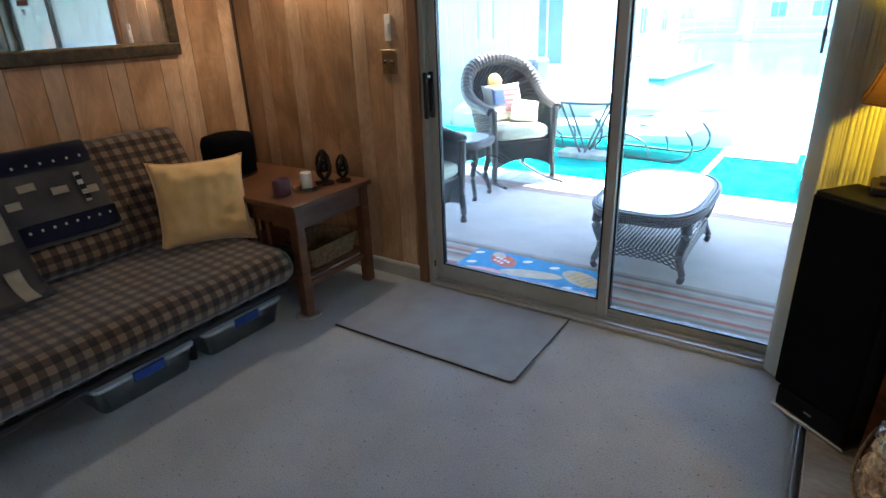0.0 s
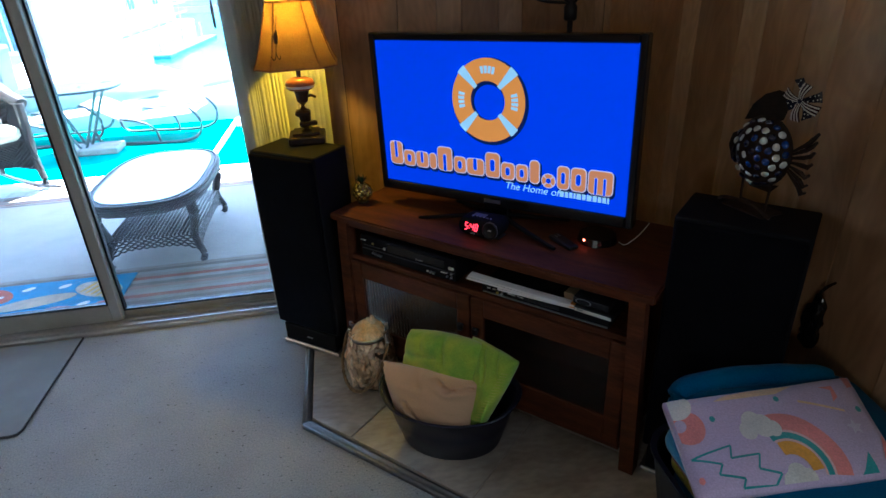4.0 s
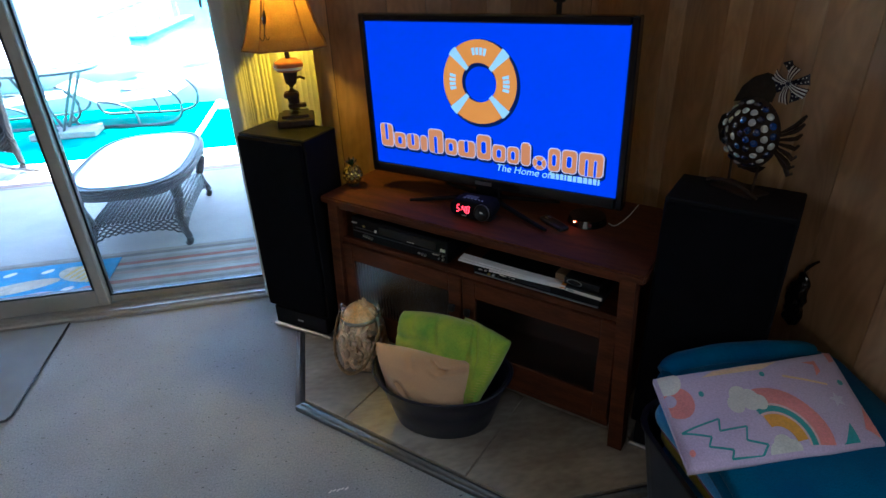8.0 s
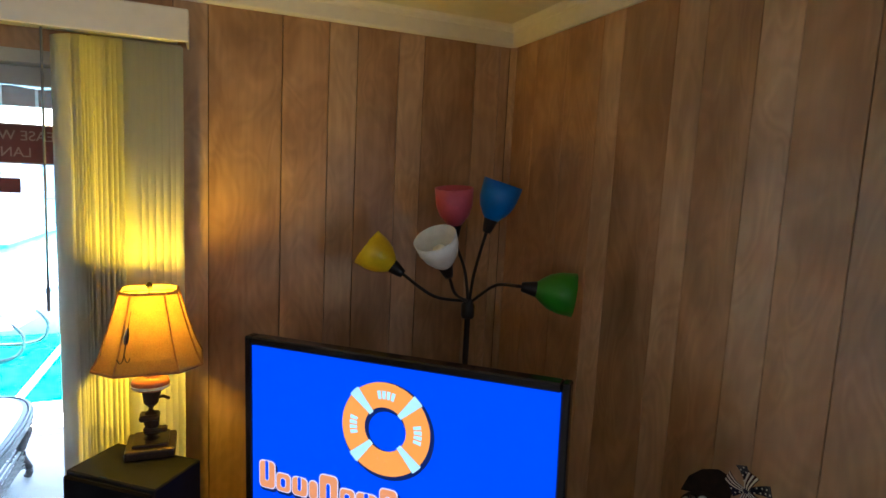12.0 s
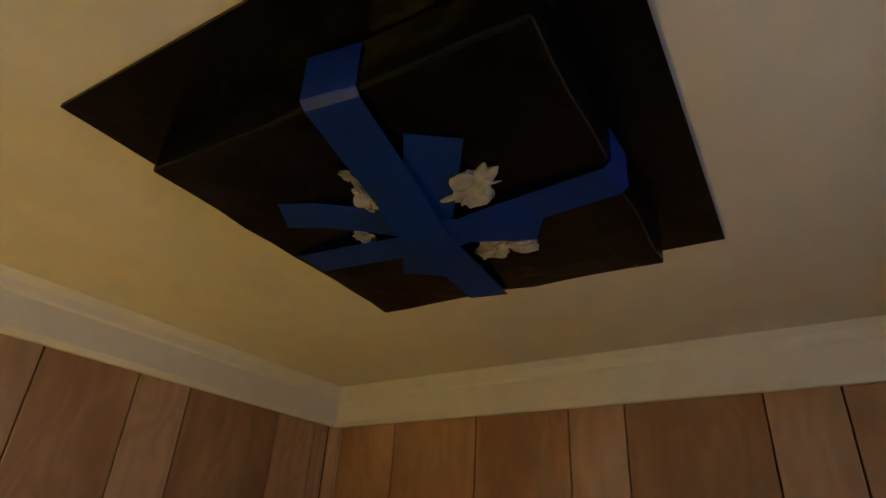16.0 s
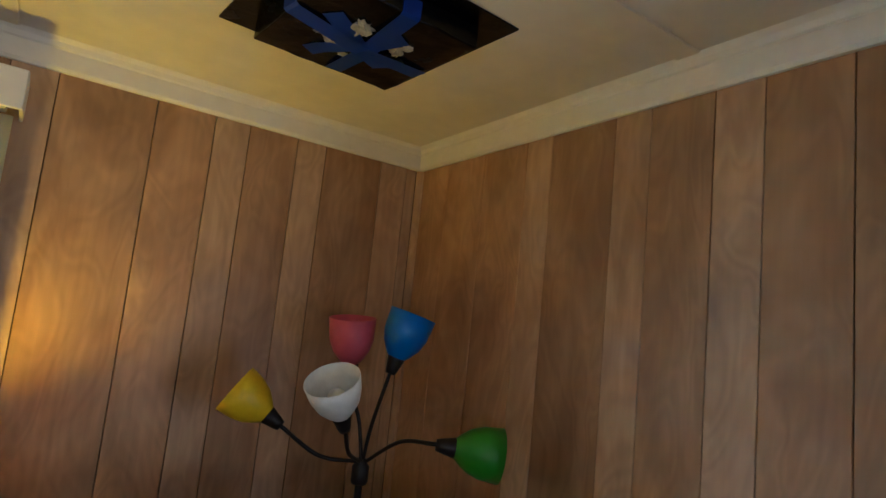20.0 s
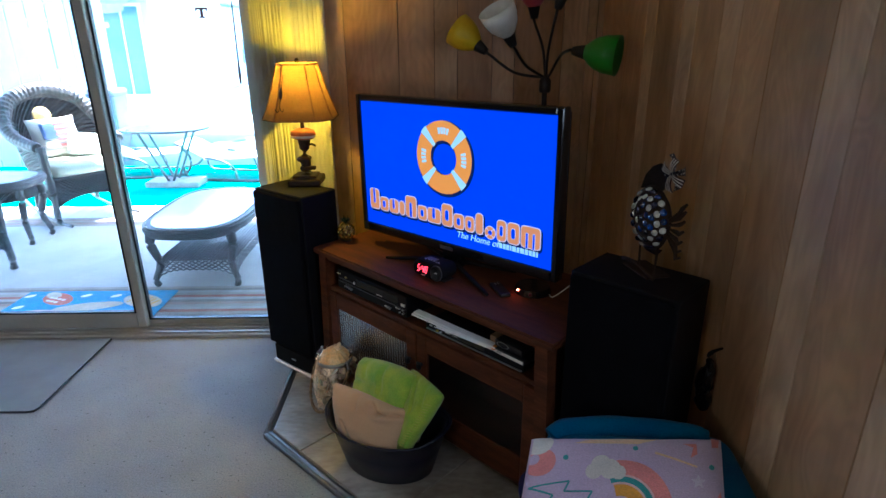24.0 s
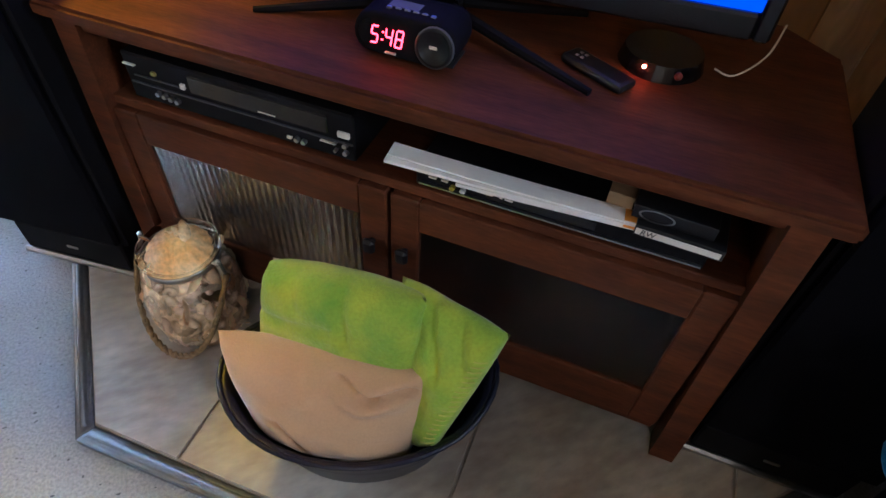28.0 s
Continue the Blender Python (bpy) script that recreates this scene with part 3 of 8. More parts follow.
strip("tape", [(-0.1775, -0.040, -0.010), (-0.1765, -0.040, zt + .004), (-0.170, -0.039, zt - .001), (-0.09, -0.022, zt - .007), (0.0, -0.002, zt - .0154), (0.09, 0.014, zt - .007), (0.17, 0.028, zt - .001)], 0.046, (-0.19, 0.98, 0))
PAPER = mat("crumpled_paper", (0.42, 0.40, 0.38), 0.6, vary=0.15, scale=50, bump=0.5, bump_scale=70, second=(0.24, 0.23, 0.23))
for cx, cy, r, turn in ((-0.066, 0.010, 0.026, 10), (-0.034, -0.072, 0.032, 60), (-0.012, 0.066, 0.014, 0), (0.068, -0.034, 0.023, 80), (0.076, -0.064, 0.018, 120), (-0.100, 0.010, 0.008, 0)):
    b = B()
    bmesh.ops.create_icosphere(b, subdivisions=4, radius=r * .68)
    for v in b.verts:
        q = v.co / r
        fold = abs(noise.noise(Vector((q.x * 1.8 + 7 * cx, q.y * 5.0, q.z * 2.0 + 40 * cy))))
        v.co *= .62 + 1.05 * fold
        v.co += .18 * r * noise.noise_vector(q * 2.3 + Vector((cx * 90, cy * 90, 0)))
    b.transform(Matrix.Translation((cx, cy, zt - .001)) @ Matrix.Rotation(radians(turn), 4, 'Z') @ Matrix.Diagonal((1.25, 1.0, .42, 1)))
    part("packing", b, PAPER, vent, "crumpled pale packing pushed into the hole")

# ---- corner stand and what stands on it ----
STAND = (-0.833, -0.9015)


def corner(x, y, z, rz=0.0):
    """A pose given across and back from the middle of the stand's front."""
    p = Matrix.Rotation(radians(-45), 2) @ Vector((x, y))
    return pose(STAND[0] + p.x, STAND[1] + p.y, z, 0, 0, -45 + rz)


T0 = 0.0295
stand = thing("tv_stand", corner(0, 0, T0), "cherry-stained wooden corner stand with two glass doors and an open shelf", "tv stand")
SH = 0.637
b = B()
slab(b, [(-.588, 0.0), (.588, 0.0), (.588, .40), (.50, .48), (-.50, .48), (-.588, .40)], SH - .026, SH)
bmesh.ops.bevel(b, geom=list(b.edges), offset=0.006, segments=2, affect='EDGES')
part("top", b, CHERRY, stand)
b = B()
span(b, (-.5175, .018, SH - .044), (.5175, .040, SH - .0265), 0.002)
part("apron", b, CHERRY, stand)
for sx in (-1, 1):
    b = B()
    xs = sorted((sx * .562, sx * .518))
    slab(b, [(xs[0], .010), (xs[1], .010), (xs[1], .058), (xs[0], .058)], 0.0, SH - .0265)
    for v in b.verts:
        if v.co.z < .01:
            v.co.x += sx * .026
    part("leg", b, CHERRY, stand)
    b = B()
    xs = sorted((sx * .550, sx * .530))
    span(b, (xs[0], .0585, .05), (xs[1], .42, SH - .0265))
    part("side_panel", b, CHERRY, stand)
b = B()
span(b, (-.529, .4205, .05), (.529, .432, SH - .0265))
part("back_panel", b, CHERRY, stand)
for name, z0 in (("shelf", .455), ("bottom_shelf", .07)):
    b = B()
    span(b, (-.529, .030, z0), (.529, .42, z0 + .018), 0.002)
    part(name, b, CHERRY, stand)
b = B()
span(b, (-.529, .036, .05), (.529, .054, .0695), 0.002)
part("plinth_rail", b, CHERRY, stand)
REED = glass("reeded_glass", (0.74, 0.75, 0.74), 0.22, 1.22)
for sx in (-1, 1):
    d = new("glass_door")
    d.parent = stand
    x0, x1 = sorted((sx * .003, sx * .527))
    b = B()
    z0, z1, w, wb = .085, .452, .05, .09
    span(b, (x0, .020, z0), (x0 + w, .040, z1), 0.003), span(b, (x1 - w, .020, z0), (x1, .040, z1), 0.003)
    span(b, (x0 + w, .0205, z0), (x1 - w, .0395, z0 + wb), 0.002), span(b, (x0 + w, .0205, z1 - .065), (x1 - w, .0395, z1), 0.002)
    part("door_frame", b, CHERRY, d)
    b = B()
    n = 60
    xa, xb = x0 + w, x1 - w
    rows = []
    for k in range(n + 1):
        x = xa + (xb - xa) * k / n
        y = .028 + (-.0008 * abs(math.sin(math.pi * k / 2)))
        rows.append([b.verts.new((x, y, z0 + wb)), b.verts.new((x, y, z1 - .065))])
    for r, s in zip(rows, rows[1:]):
        b.faces.new((r[0], s[0], s[1], r[1]))
    bmesh.ops.solidify(b, geom=list(b.faces), thickness=0.003)
    part("glass_pane", b, REED, d, "reeded glass pane").visible_shadow = False
    b = B()
    kx = sx * .03
    cyl(b, (kx, .0195, .335), (kx, .010, .335), .006), box(b, (kx, .004, .335), (.022, .014, .03), 0.005)
    part("knob", b, SATIN, d, "dark square knob")

tv = thing("television", pose(-0.6945, -0.741, T0 + SH, 0, -1.0, -43), "flat black television showing a blue title picture", "television")
SCREEN = glow("lit_screen_blue", (0.0, 0.060, 0.95), 0.044)
b = B()
zs0, zs1, hw = .7695 - T0 - SH, 1.2525 - T0 - SH, .4385
for lo, hi in (((-hw - .022, -.012, zs0 - .035), (-hw, .03, zs1 + .024)), ((hw, -.012, zs0 - .035), (hw + .022, .03, zs1 + .024)),
               ((-hw, -.0118, zs0 - .035), (hw, .03, zs0)), ((-hw, -.0118, zs1), (hw, .03, zs1 + .024))):
    span(b, lo, hi, 0.004)
part("bezel", b, GLOSS, tv)
b = B()
span(b, (-hw - .015, .0305, zs0 - .025), (hw + .015, .055, zs1 + .015), 0.01)
span(b, (-.25, .055, zs0), (.25, .085, zs1 - .12), 0.01)
part("back", b, SATIN, tv)
b = B()
span(b, (-hw + .0005, -.004, zs0 + .0005), (hw - .0005, .028, zs1 - .0005))
screen = part("screen", b, SCREEN, tv)
b = B()
span(b, (-.045, .012, .008), (.045, .04, zs0 - .0355), 0.004)
part("neck", b, GLOSS, tv)
for sx, tx, ty in ((-1, -.257, -.078), (1, .262, -.106)):
    b = B()
    tube(b, [(sx * .035, .0, .030), (tx * .55, ty * .5, .019), (tx, ty, .0065)], [.009, .008, .0055], 8)
    tube(b, [(sx * .035, .03, .030), (sx * .12, .07, .019), (sx * .22, .12, .0065)], [.009, .008, .0055], 8)
    part("foot", b, BLACK, tv, "black splayed foot")

# ---- loudspeakers ----


def loudspeaker(m, w, d, label, h=.845):
    t = thing("tower_speaker", m, label, "loudspeaker", "pair of tower speakers")
    b = B()
    span(b, (-w / 2, 0.016, .10), (w / 2, d, h), 0.004)
    part("cabinet", b, BLACK, t)
    b = B()
    span(b, (-w / 2 + .006, -0.002, .115), (w / 2 - .006, .015, h - .008), 0.006)
    part("grille", b, CLOTH, t, "black cloth grille")
    b = B()
    span(b, (-w / 2 + .018, .012, .018), (w / 2 - .018, d - .012, .0995), 0.004)
    part("plinth", b, BLACK, t)
    b = B()
    span(b, (-w / 2 + .004, .006, .0), (w / 2 - .004, d, .0175), 0.005)
    part("base_plate", b, STEEL, t, "pale metal base plate")
    b = B()
    span(b, (-.014, .0085, .055), (.014, .0115, .062), 0.001)
    part("badge", b, STEEL, t, "small silver badge")
    return t


loudspeaker(pose(-1.404, -0.412, T0, 0, 0, -38), 0.304, 0.20, "tall black floor-standing speaker beside the sliding door")
loudspeaker(pose(-0.281, -1.400, T0, 0, 0, -45), 0.300, 0.205, "tall black floor-standing speaker against the panelled wall", .852)

# ---- floor lamp with five shades ----
lamp = thing("floor_lamp", pose(-0.297, -0.322, T0), "black floor lamp with five bendy arms and coloured shades", "floor lamp")
L0 = Vector((-0.297, -0.322, T0))
b = B()
lathe(b, [(0.0, 0.0), (.125, 0.0), (.125, .012), (.10, .022), (.03, .034), (.014, .05), (0.0, .05)], 28)
part("base", b, SATIN, lamp, soft=True)
b = B()
cyl(b, (0, 0, .045), (0, 0, 1.235), .0105, seg=14)
part("pole", b, SATIN, lamp)
b = B()
lathe(b, [(0.0, 1.228), (.020, 1.228), (.024, 1.236), (.024, 1.275), (.017, 1.285), (.017, 1.295), (0.0, 1.297)], 18)
part("hub", b, SATIN, lamp, soft=True)


def shade_mat(name, color):
    m = mat(name, color, 0.35, vary=0.05, scale=6)
    m.node_tree.nodes["Principled BSDF"].inputs["Subsurface Weight"].default_value = 0.25
    m.node_tree.nodes["Principled BSDF"].inputs["Subsurface Radius"].default_value = (0.01, 0.01, 0.01)
    return m


def lamp_arm(rim, sock, color, word, bend):
    rim, sock = Vector(rim) - L0, Vector(sock) - L0
    ax = (rim - sock).normalized()
    start = Vector((0.012 * ax.x, 0.012 * ax.y, 1.288))
    b = B()
    mid = (start + sock) / 2 + Vector(bend)
    tube(b, bez([start, mid, sock - ax * .012, sock + ax * .006], 8), .0055, 8)
    arm = part("arm", b, SATIN, lamp, "black bendy metal arm", soft=True)
    m = Matrix.Translation(sock) @ ax.to_track_quat('Z', 'Y').to_matrix().to_4x4()
    b = B()
    lathe(b, [(0, 0), (.0135, 0), (.017, .012), (.024, .044), (.024, .05), (0, .05)], 18, m)
    part("socket", b, SATIN, arm, soft=True)
    b = B()
    ln = (rim - sock).length
    prof = [(.0225, .045), (.036, .060), (.052, .083), (.062, .113), (.0665, ln)]
    lathe(b, prof + [(r - .0022, z) for r, z in prof[::-1]], 32, m)
    part("shade", b, shade_mat("plastic_shade_" + word, color), arm, word + " plastic bell shade", soft=True)
    b = B()
    lathe(b, [(0, .05), (.012, .052), (.014, .066), (.024, .088), (.024, .10), (.015, .115), (0, .119)], 16, m)
    part("bulb", b, CREAM, arm, "frosted white bulb, unlit", soft=True)


lamp_arm((-.648, -.245, 1.50), (-.533, -.300, 1.413), (.80, .58, .010), "yellow", (0.0, 0.0, -0.03))
lamp_arm((-.523, -.545, 1.565), (-.452, -.500, 1.440), (.78, .77, .74), "white", (-.01, 0.0, -0.015))
lamp_arm((-.364, -.302, 1.708), (-.345, -.285, 1.535), (.60, .10, .16), "pink", (0.012, 0.0, 0.0))
lamp_arm((-.233, -.410, 1.733), (-.276, -.389, 1.566), (.002, .18, .68), "blue", (-0.012, 0.0, -.02))
lamp_arm((-.124, -.693, 1.41), (-.262, -.615, 1.425), (.03, .26, .015), "green", (0.0, 0.0, 0.03))

# ---- table lamp on the speaker ----
tl = thing("table_lamp", pose(-1.300, -0.245, T0 + .8455), "bronze outboard-motor table lamp with a lit burlap shade", "table lamp")
BRONZE = mat("bronze", (0.045, 0.026, 0.016), 0.45, metal=0.45, vary=0.2, scale=30, second=(0.03, 0.018, 0.012))
COWL = mat("painted_cowl", (0.42, 0.13, 0.03), 0.35, vary=0.12, scale=25, second=(0.28, 0.08, 0.02))
b = B()
span(b, (-.068, -.068, 0.0), (.068, .068, .030), 0.007, 2), span(b, (-.050, -.050, .0305), (.050, .050, .041), 0.004, 2)
part("base", b, BRONZE, tl)
b = B()
tube(b, [(0, 0, .0405), (0, 0, .055), (.003, 0, .075), (-.002, 0, .11), (0, 0, .15), (.002, 0, .19)], [.026, .022, .019, .026, .020, .027], 12)
box(b, (0.012, -.012, .07), (.066, .030, .014), 0.004), box(b, (-.004, 0, .108), (.056, .050, .020), 0.006)
tube(b, [(.01, 0, .165), (.035, -.01, .172), (.052, -.015, .165)], .005, 8)
part("motor_leg", b, BRONZE, tl, "bronze outboard motor leg", soft=False)
b = B()
lathe(b, [(0, .192), (.034, .192), (.042, .199), (.047, .214), (.042, .228), (.024, .237), (0, .239)], 20, sx=1.15, sy=.85)
part("cowl", b, COWL, tl, "orange motor cowl with a cream band", soft=True)
b = B()
lathe(b, [(.0425, .1985), (.0455, .1995), (.0475, .2075), (.0455, .2085)], 20, sx=1.15, sy=.85)
part("band", b, CREAM, tl)
b = B()
cyl(b, (0, 0, .238), (0, 0, .30), .008, seg=10), cyl(b, (0, 0, .29), (0, 0, .33), .017, .019, 14)
part("lamp_socket", b, BRONZE, tl)
BURLAP = mat("burlap", (0.46, 0.31, 0.14), 0.9, vary=0.18, scale=20, bump=0.5, bump_scale=300, second=(0.36, 0.23, 0.10))
nt = BURLAP.node_tree
tr = nt.nodes.new("ShaderNodeBsdfTranslucent")
mx = nt.nodes.new("ShaderNodeMixShader")
tr.inputs[0].default_value = (0.16, 0.09, 0.022, 1)
mx.inputs[0].default_value = 0.5
nt.links.new(nt.nodes["Principled BSDF"].outputs[0], mx.inputs[1])
nt.links.new(tr.outputs[0], mx.inputs[2])
nt.links.new(mx.outputs[0], nt.nodes["Material Output"].inputs[0])
SZ0, SZ1 = .283, .497
b = B()


def octa(w, d, cut, z, turn=0.0):
    p = [(-w + cut, -d), (w - cut, -d), (w, -d + cut), (w, d - cut), (w - cut, d), (-w + cut, d), (-w, d - cut), (-w, -d + cut)]
    return [Matrix.Rotation(radians(turn), 3, 'Z') @ Vector((x, y, z)) for x, y in p]


def ringed(b, rows, caps=False):
    rows = [[b.verts.new(q) for q in r] for r in rows]
    for r, s in zip(rows, rows[1:]):
        for k in range(len(r)):
            q = (k + 1) % len(r)
            b.faces.new((r[k], r[q], s[q], s[k]))
    if caps:
        b.faces.new(rows[0][::-1]), b.faces.new(rows[-1])
    return b


rows = []
for k in range(7):
    f = k / 6
    s = .143 + (.075 - .143) * (f ** .8)
    rows.append(octa(s, s * .92, s * .42, SZ0 + (SZ1 - SZ0) * f))
ringed(b, rows)
bmesh.ops.solidify(b, geom=list(b.faces), thickness=0.002)
shade = part("shade", b, BURLAP, tl, "lit burlap shade with stitched ribs")
PIPING = mat("shade_piping", (0.30, 0.16, 0.06), 0.9, vary=0.15, scale=40)
for k in range(8):
    b = B()
    tube(b, [r[k] * 1.006 for r in rows], .0026, 6)
    part("rib", b, PIPING, shade)
for z, s in ((SZ0, rows[0]), (SZ1, rows[-1])):
    b = B()
    tube(b, s, .0042, 6, closed=True)
    part("rim", b, PIPING, shade)
b = B()
tube(b, bez([(-.040, -.086, .455), (-.044, -.097, .43), (-.047, -.104, .41)], 4), .0012, 5)
tube(b, [(-.047, -.104, .41), (-.050, -.110, .39), (-.052, -.113, .368)], [.003, .0075, .005], 8)
tube(b, bez([(-.052, -.114, .368), (-.056, -.121, .342), (-.059, -.126, .325), (-.066, -.128, .318), (-.073, -.127, .330)], 5), .0017, 5)
tube(b, bez([(-.056, -.121, .342), (-.052, -.124, .325), (-.046, -.126, .320), (-.041, -.125, .331)], 5), .0015, 5)
part("lure", b, BRONZE, shade, "dark fishing lure with hooks")
b = B()
lathe(b, [(0, SZ1 + .004), (.007, SZ1 + .004), (.010, SZ1 + .012), (.006, SZ1 + .022), (0, SZ1 + .024)], 12)
cyl(b, (-.075, 0, SZ1 - .002), (.075, 0, SZ1 - .002), .002, seg=6), cyl(b, (0, -.069, SZ1 - .002), (0, .069, SZ1 - .002), .002, seg=6)
cyl(b, (0, 0, .33), (0, 0, SZ1), .002, seg=6)
part("finial", b, BRONZE, tl, "round finial and wire spider")

# ---- small helpers for cloth ----


def crease(u, v, u0, v0, u1, v1, depth):
    """Depth of a soft fold along a line on a cloth."""
    dx, dy = u1 - u0, v1 - v0
    f = min(1, max(0, ((u - u0) * dx + (v - v0) * dy) / (dx * dx + dy * dy)))
    d2 = (u - u0 - f * dx) ** 2 + (v - v0 - f * dy) ** 2
    return depth * (1.6 * math.exp(-d2 / .0012) - .7 * math.exp(-d2 / .008))


def patch(b, c00, c10, c11, c01, thick, bulge=0.02, n=12, seed=0.0, rough=0.006, freq=9.0, creases=(), rim=5, corner_round=0.0):
    """A padded cloth slab over four corners (in order round), bulged and creased."""
    c = [Vector(p) for p in (c00, c10, c11, c01)]
    nrm = (c[1] - c[0]).cross(c[3] - c[0]).normalized()
    top, bot = {}, {}
    for i in range(n + 1):
        for j in range(n + 1):
            u, v = i / n, j / n
            a_, b_ = 2 * u - 1, 2 * v - 1
            u, v = .5 + .5 * a_ * (1 - corner_round * b_ * b_ / 2) ** .5, .5 + .5 * b_ * (1 - corner_round * a_ * a_ / 2) ** .5
            p = (1 - u) * (1 - v) * c[0] + u * (1 - v) * c[1] + u * v * c[2] + (1 - u) * v * c[3]
            f = (1 - abs(a_) ** rim) * (1 - abs(b_) ** rim)
            f = max(0.0, f) ** 0.5
            w = bulge * math.sin(math.pi * u) * math.sin(math.pi * v)
            r = rough * noise.noise(Vector((u * freq * .6, v * freq * .6, seed))) + rough * .6 * noise.noise(Vector((u * freq * 2, v * freq, seed + 7)))
            fold = sum(crease(v, 1 - u, *q) for q in creases)
            top[i, j] = b.verts.new(p + nrm * (thick / 2 * f + w + r - fold))
            edge = i in (0, n) or j in (0, n)
            bot[i, j] = top[i, j] if edge else b.verts.new(p + nrm * (-thick / 2 * f + w * .6 + r))
    for i in range(n):
        for j in range(n):
            b.faces.new((top[i, j], top[i + 1, j], top[i + 1, j + 1], top[i, j + 1]))
            q = (bot[i, j], bot[i, j + 1], bot[i + 1, j + 1], bot[i + 1, j])
            if len(set(q)) == 4:
                b.faces.new(q)
    return b


def cloth(name, color, second=None, scale=9.0, bump=0.5, bs=260.0, vary=0.12):
    return mat(name, color, 0.92, vary=vary, scale=scale, bump=bump, bump_scale=bs, second=second, sheen=0.35, spec=0.15)


# ---- the picture on the screen ----
ORANGE = glow("screen_orange", (0.86, 0.32, 0.065), 0.046)
ICE = glow("screen_ice", (0.42, 0.72, 0.95), 0.048)
DARK = glow("screen_dark", (0.0, 0.012, 0.10), 0.04)
SW, SHT = 2 * hw, zs1 - zs0


def on_screen(u, v):
    return -hw + u * SW, zs1 - v * SHT


def plate(b, pts, y, t=0.0006):
    """A flat shape on the screen, y being its distance towards the room."""
    a = [b.verts.new((x, -.004 - y, z)) for x, z in pts]
    b.faces.new(a)
    r = bmesh.ops.extrude_face_region(b, geom=list(b.faces))
    bmesh.ops.translate(b, verts=[e for e in r["geom"] if isinstance(e, bmesh.types.BMVert)], vec=(0, -t, 0))
    return b


def sector(cx, cz, r0, r1, a0, a1, n=20):
    out = [(cx + r1 * math.cos(radians(a0 + (a1 - a0) * k / n)), cz + r1 * math.sin(radians(a0 + (a1 - a0) * k / n))) for k in range(n + 1)]
    return out + [(cx + r0 * math.cos(radians(a1 + (a0 - a1) * k / n)), cz + r0 * math.sin(radians(a1 + (a0 - a1) * k / n))) for k in range(n + 1)]


RX, RZ = on_screen(.485, .36)
for k in range(4):
    part("ring_shadow", plate(B(), sector(RX + .006, RZ - .005, .054, .134, 45 + 90 * k, 135 + 90 * k), .0006), DARK, screen)
    part("ring_piece", plate(B(), sector(RX, RZ, .060, .128, 52 + 90 * k, 128 + 90 * k), .0014), ORANGE, screen)
    part("ring_band", plate(B(), sector(RX, RZ, .056, .133, 38 + 90 * k, 52 + 90 * k, 4), .0014), ICE, screen)
for a0, a1, r in ((74, 106, .094), (166, 198, .094), (-14, 18, .094)):
    for k in range(4):
        s0 = a0 + (a1 - a0) * k / 4
        part("ring_mark", plate(B(), sector(RX, RZ, r - .011, r + .011, s0, s0 + (a1 - a0) / 5.6, 3), .0022), ICE, screen)
TITLE = glow("screen_title", (0.66, 0.25, 0.11), 0.050)
LILY = glow("screen_lilac", (0.60, 0.55, 0.76), 0.050)


def pill(u0, u1, v0, v1, y, grow, material, name, r=.012):
    """A block with rounded corners on the screen."""
    x0, z0 = on_screen(u0, v1)
    x1, z1 = on_screen(u1, v0)
    x0, z0, x1, z1 = x0 - grow, z0 - grow, x1 + grow, z1 + grow
    r = min(r + max(grow, 0), (x1 - x0) * .48, (z1 - z0) * .48)
    pts = []
    for cx, cz, a0 in ((x1 - r, z1 - r, 0), (x0 + r, z1 - r, 90), (x0 + r, z0 + r, 180), (x1 - r, z0 + r, 270)):
        pts += [(cx + r * math.cos(radians(a0 + 18 * k)), cz + r * math.sin(radians(a0 + 18 * k))) for k in range(6)]
    part(name, plate(B(), pts, y), material, screen)


# u from, u to, tall or not, kind of gap: 0 none, 1 ring, 2 open below, 3 open above
BLOCKS = [(.030, .090, 1, 3), (.096, .150, 0, 1), (.157, .214, 0, 3), (.221, .252, 0, 0), (.260, .325, 1, 2), (.334, .386, 0, 1), (.391, .464, 0, 3), (.472, .530, 1, 1),
          (.537, .590, 0, 1), (.597, .643, 0, 1), (.651, .687, .7, 0), (.755, .798, 0, 1), (.805, .858, 0, 1), (.866, .950, 0, 2)]
for u0, u1, tall, gap in BLOCKS:
    big = .012 if u0 > .74 else 0
    v0, v1 = .755 - .055 * tall - big * 2, .868 + big
    pill(u0 + .004, u1 + .005, v0 + .012, v1 + .014, .0006, .004, DARK, "title_shadow")
    pill(u0, u1, v0, v1, .0014, .0020, LILY, "title_outline")
    pill(u0, u1, v0, v1, .0022, -.0012, TITLE, "title_block")
    w, h = (u1 - u0), (v1 - v0)
    if gap == 1:
        pill(u0 + w * .34, u1 - w * .34, v0 + h * .26, v1 - h * .26, .0030, .0016, LILY, "title_rim")
        pill(u0 + w * .34, u1 - w * .34, v0 + h * .26, v1 - h * .26, .0038, -.0003, SCREEN, "title_gap")
    elif gap:
        ranges = ((.40, .60),) if w < .08 else ((.27, .37), (.63, .73))
        for f0, f1 in ranges:
            t0, t1 = (v0 + h * .30, v1 + .004) if gap == 2 else (v0 - .004, v1 - h * .30)
            pill(u0 + w * f0, u0 + w * f1, t0, t1, .0030, .0016, LILY, "title_rim")
            pill(u0 + w * f0, u0 + w * f1, t0, t1, .0038, -.0003, SCREEN, "title_gap")
DX, DZ = on_screen(.722, .838)
part("title_ring", plate(B(), sector(DX, DZ, .0, .024, 0, 360, 30)[:30], .0014), LILY, screen)
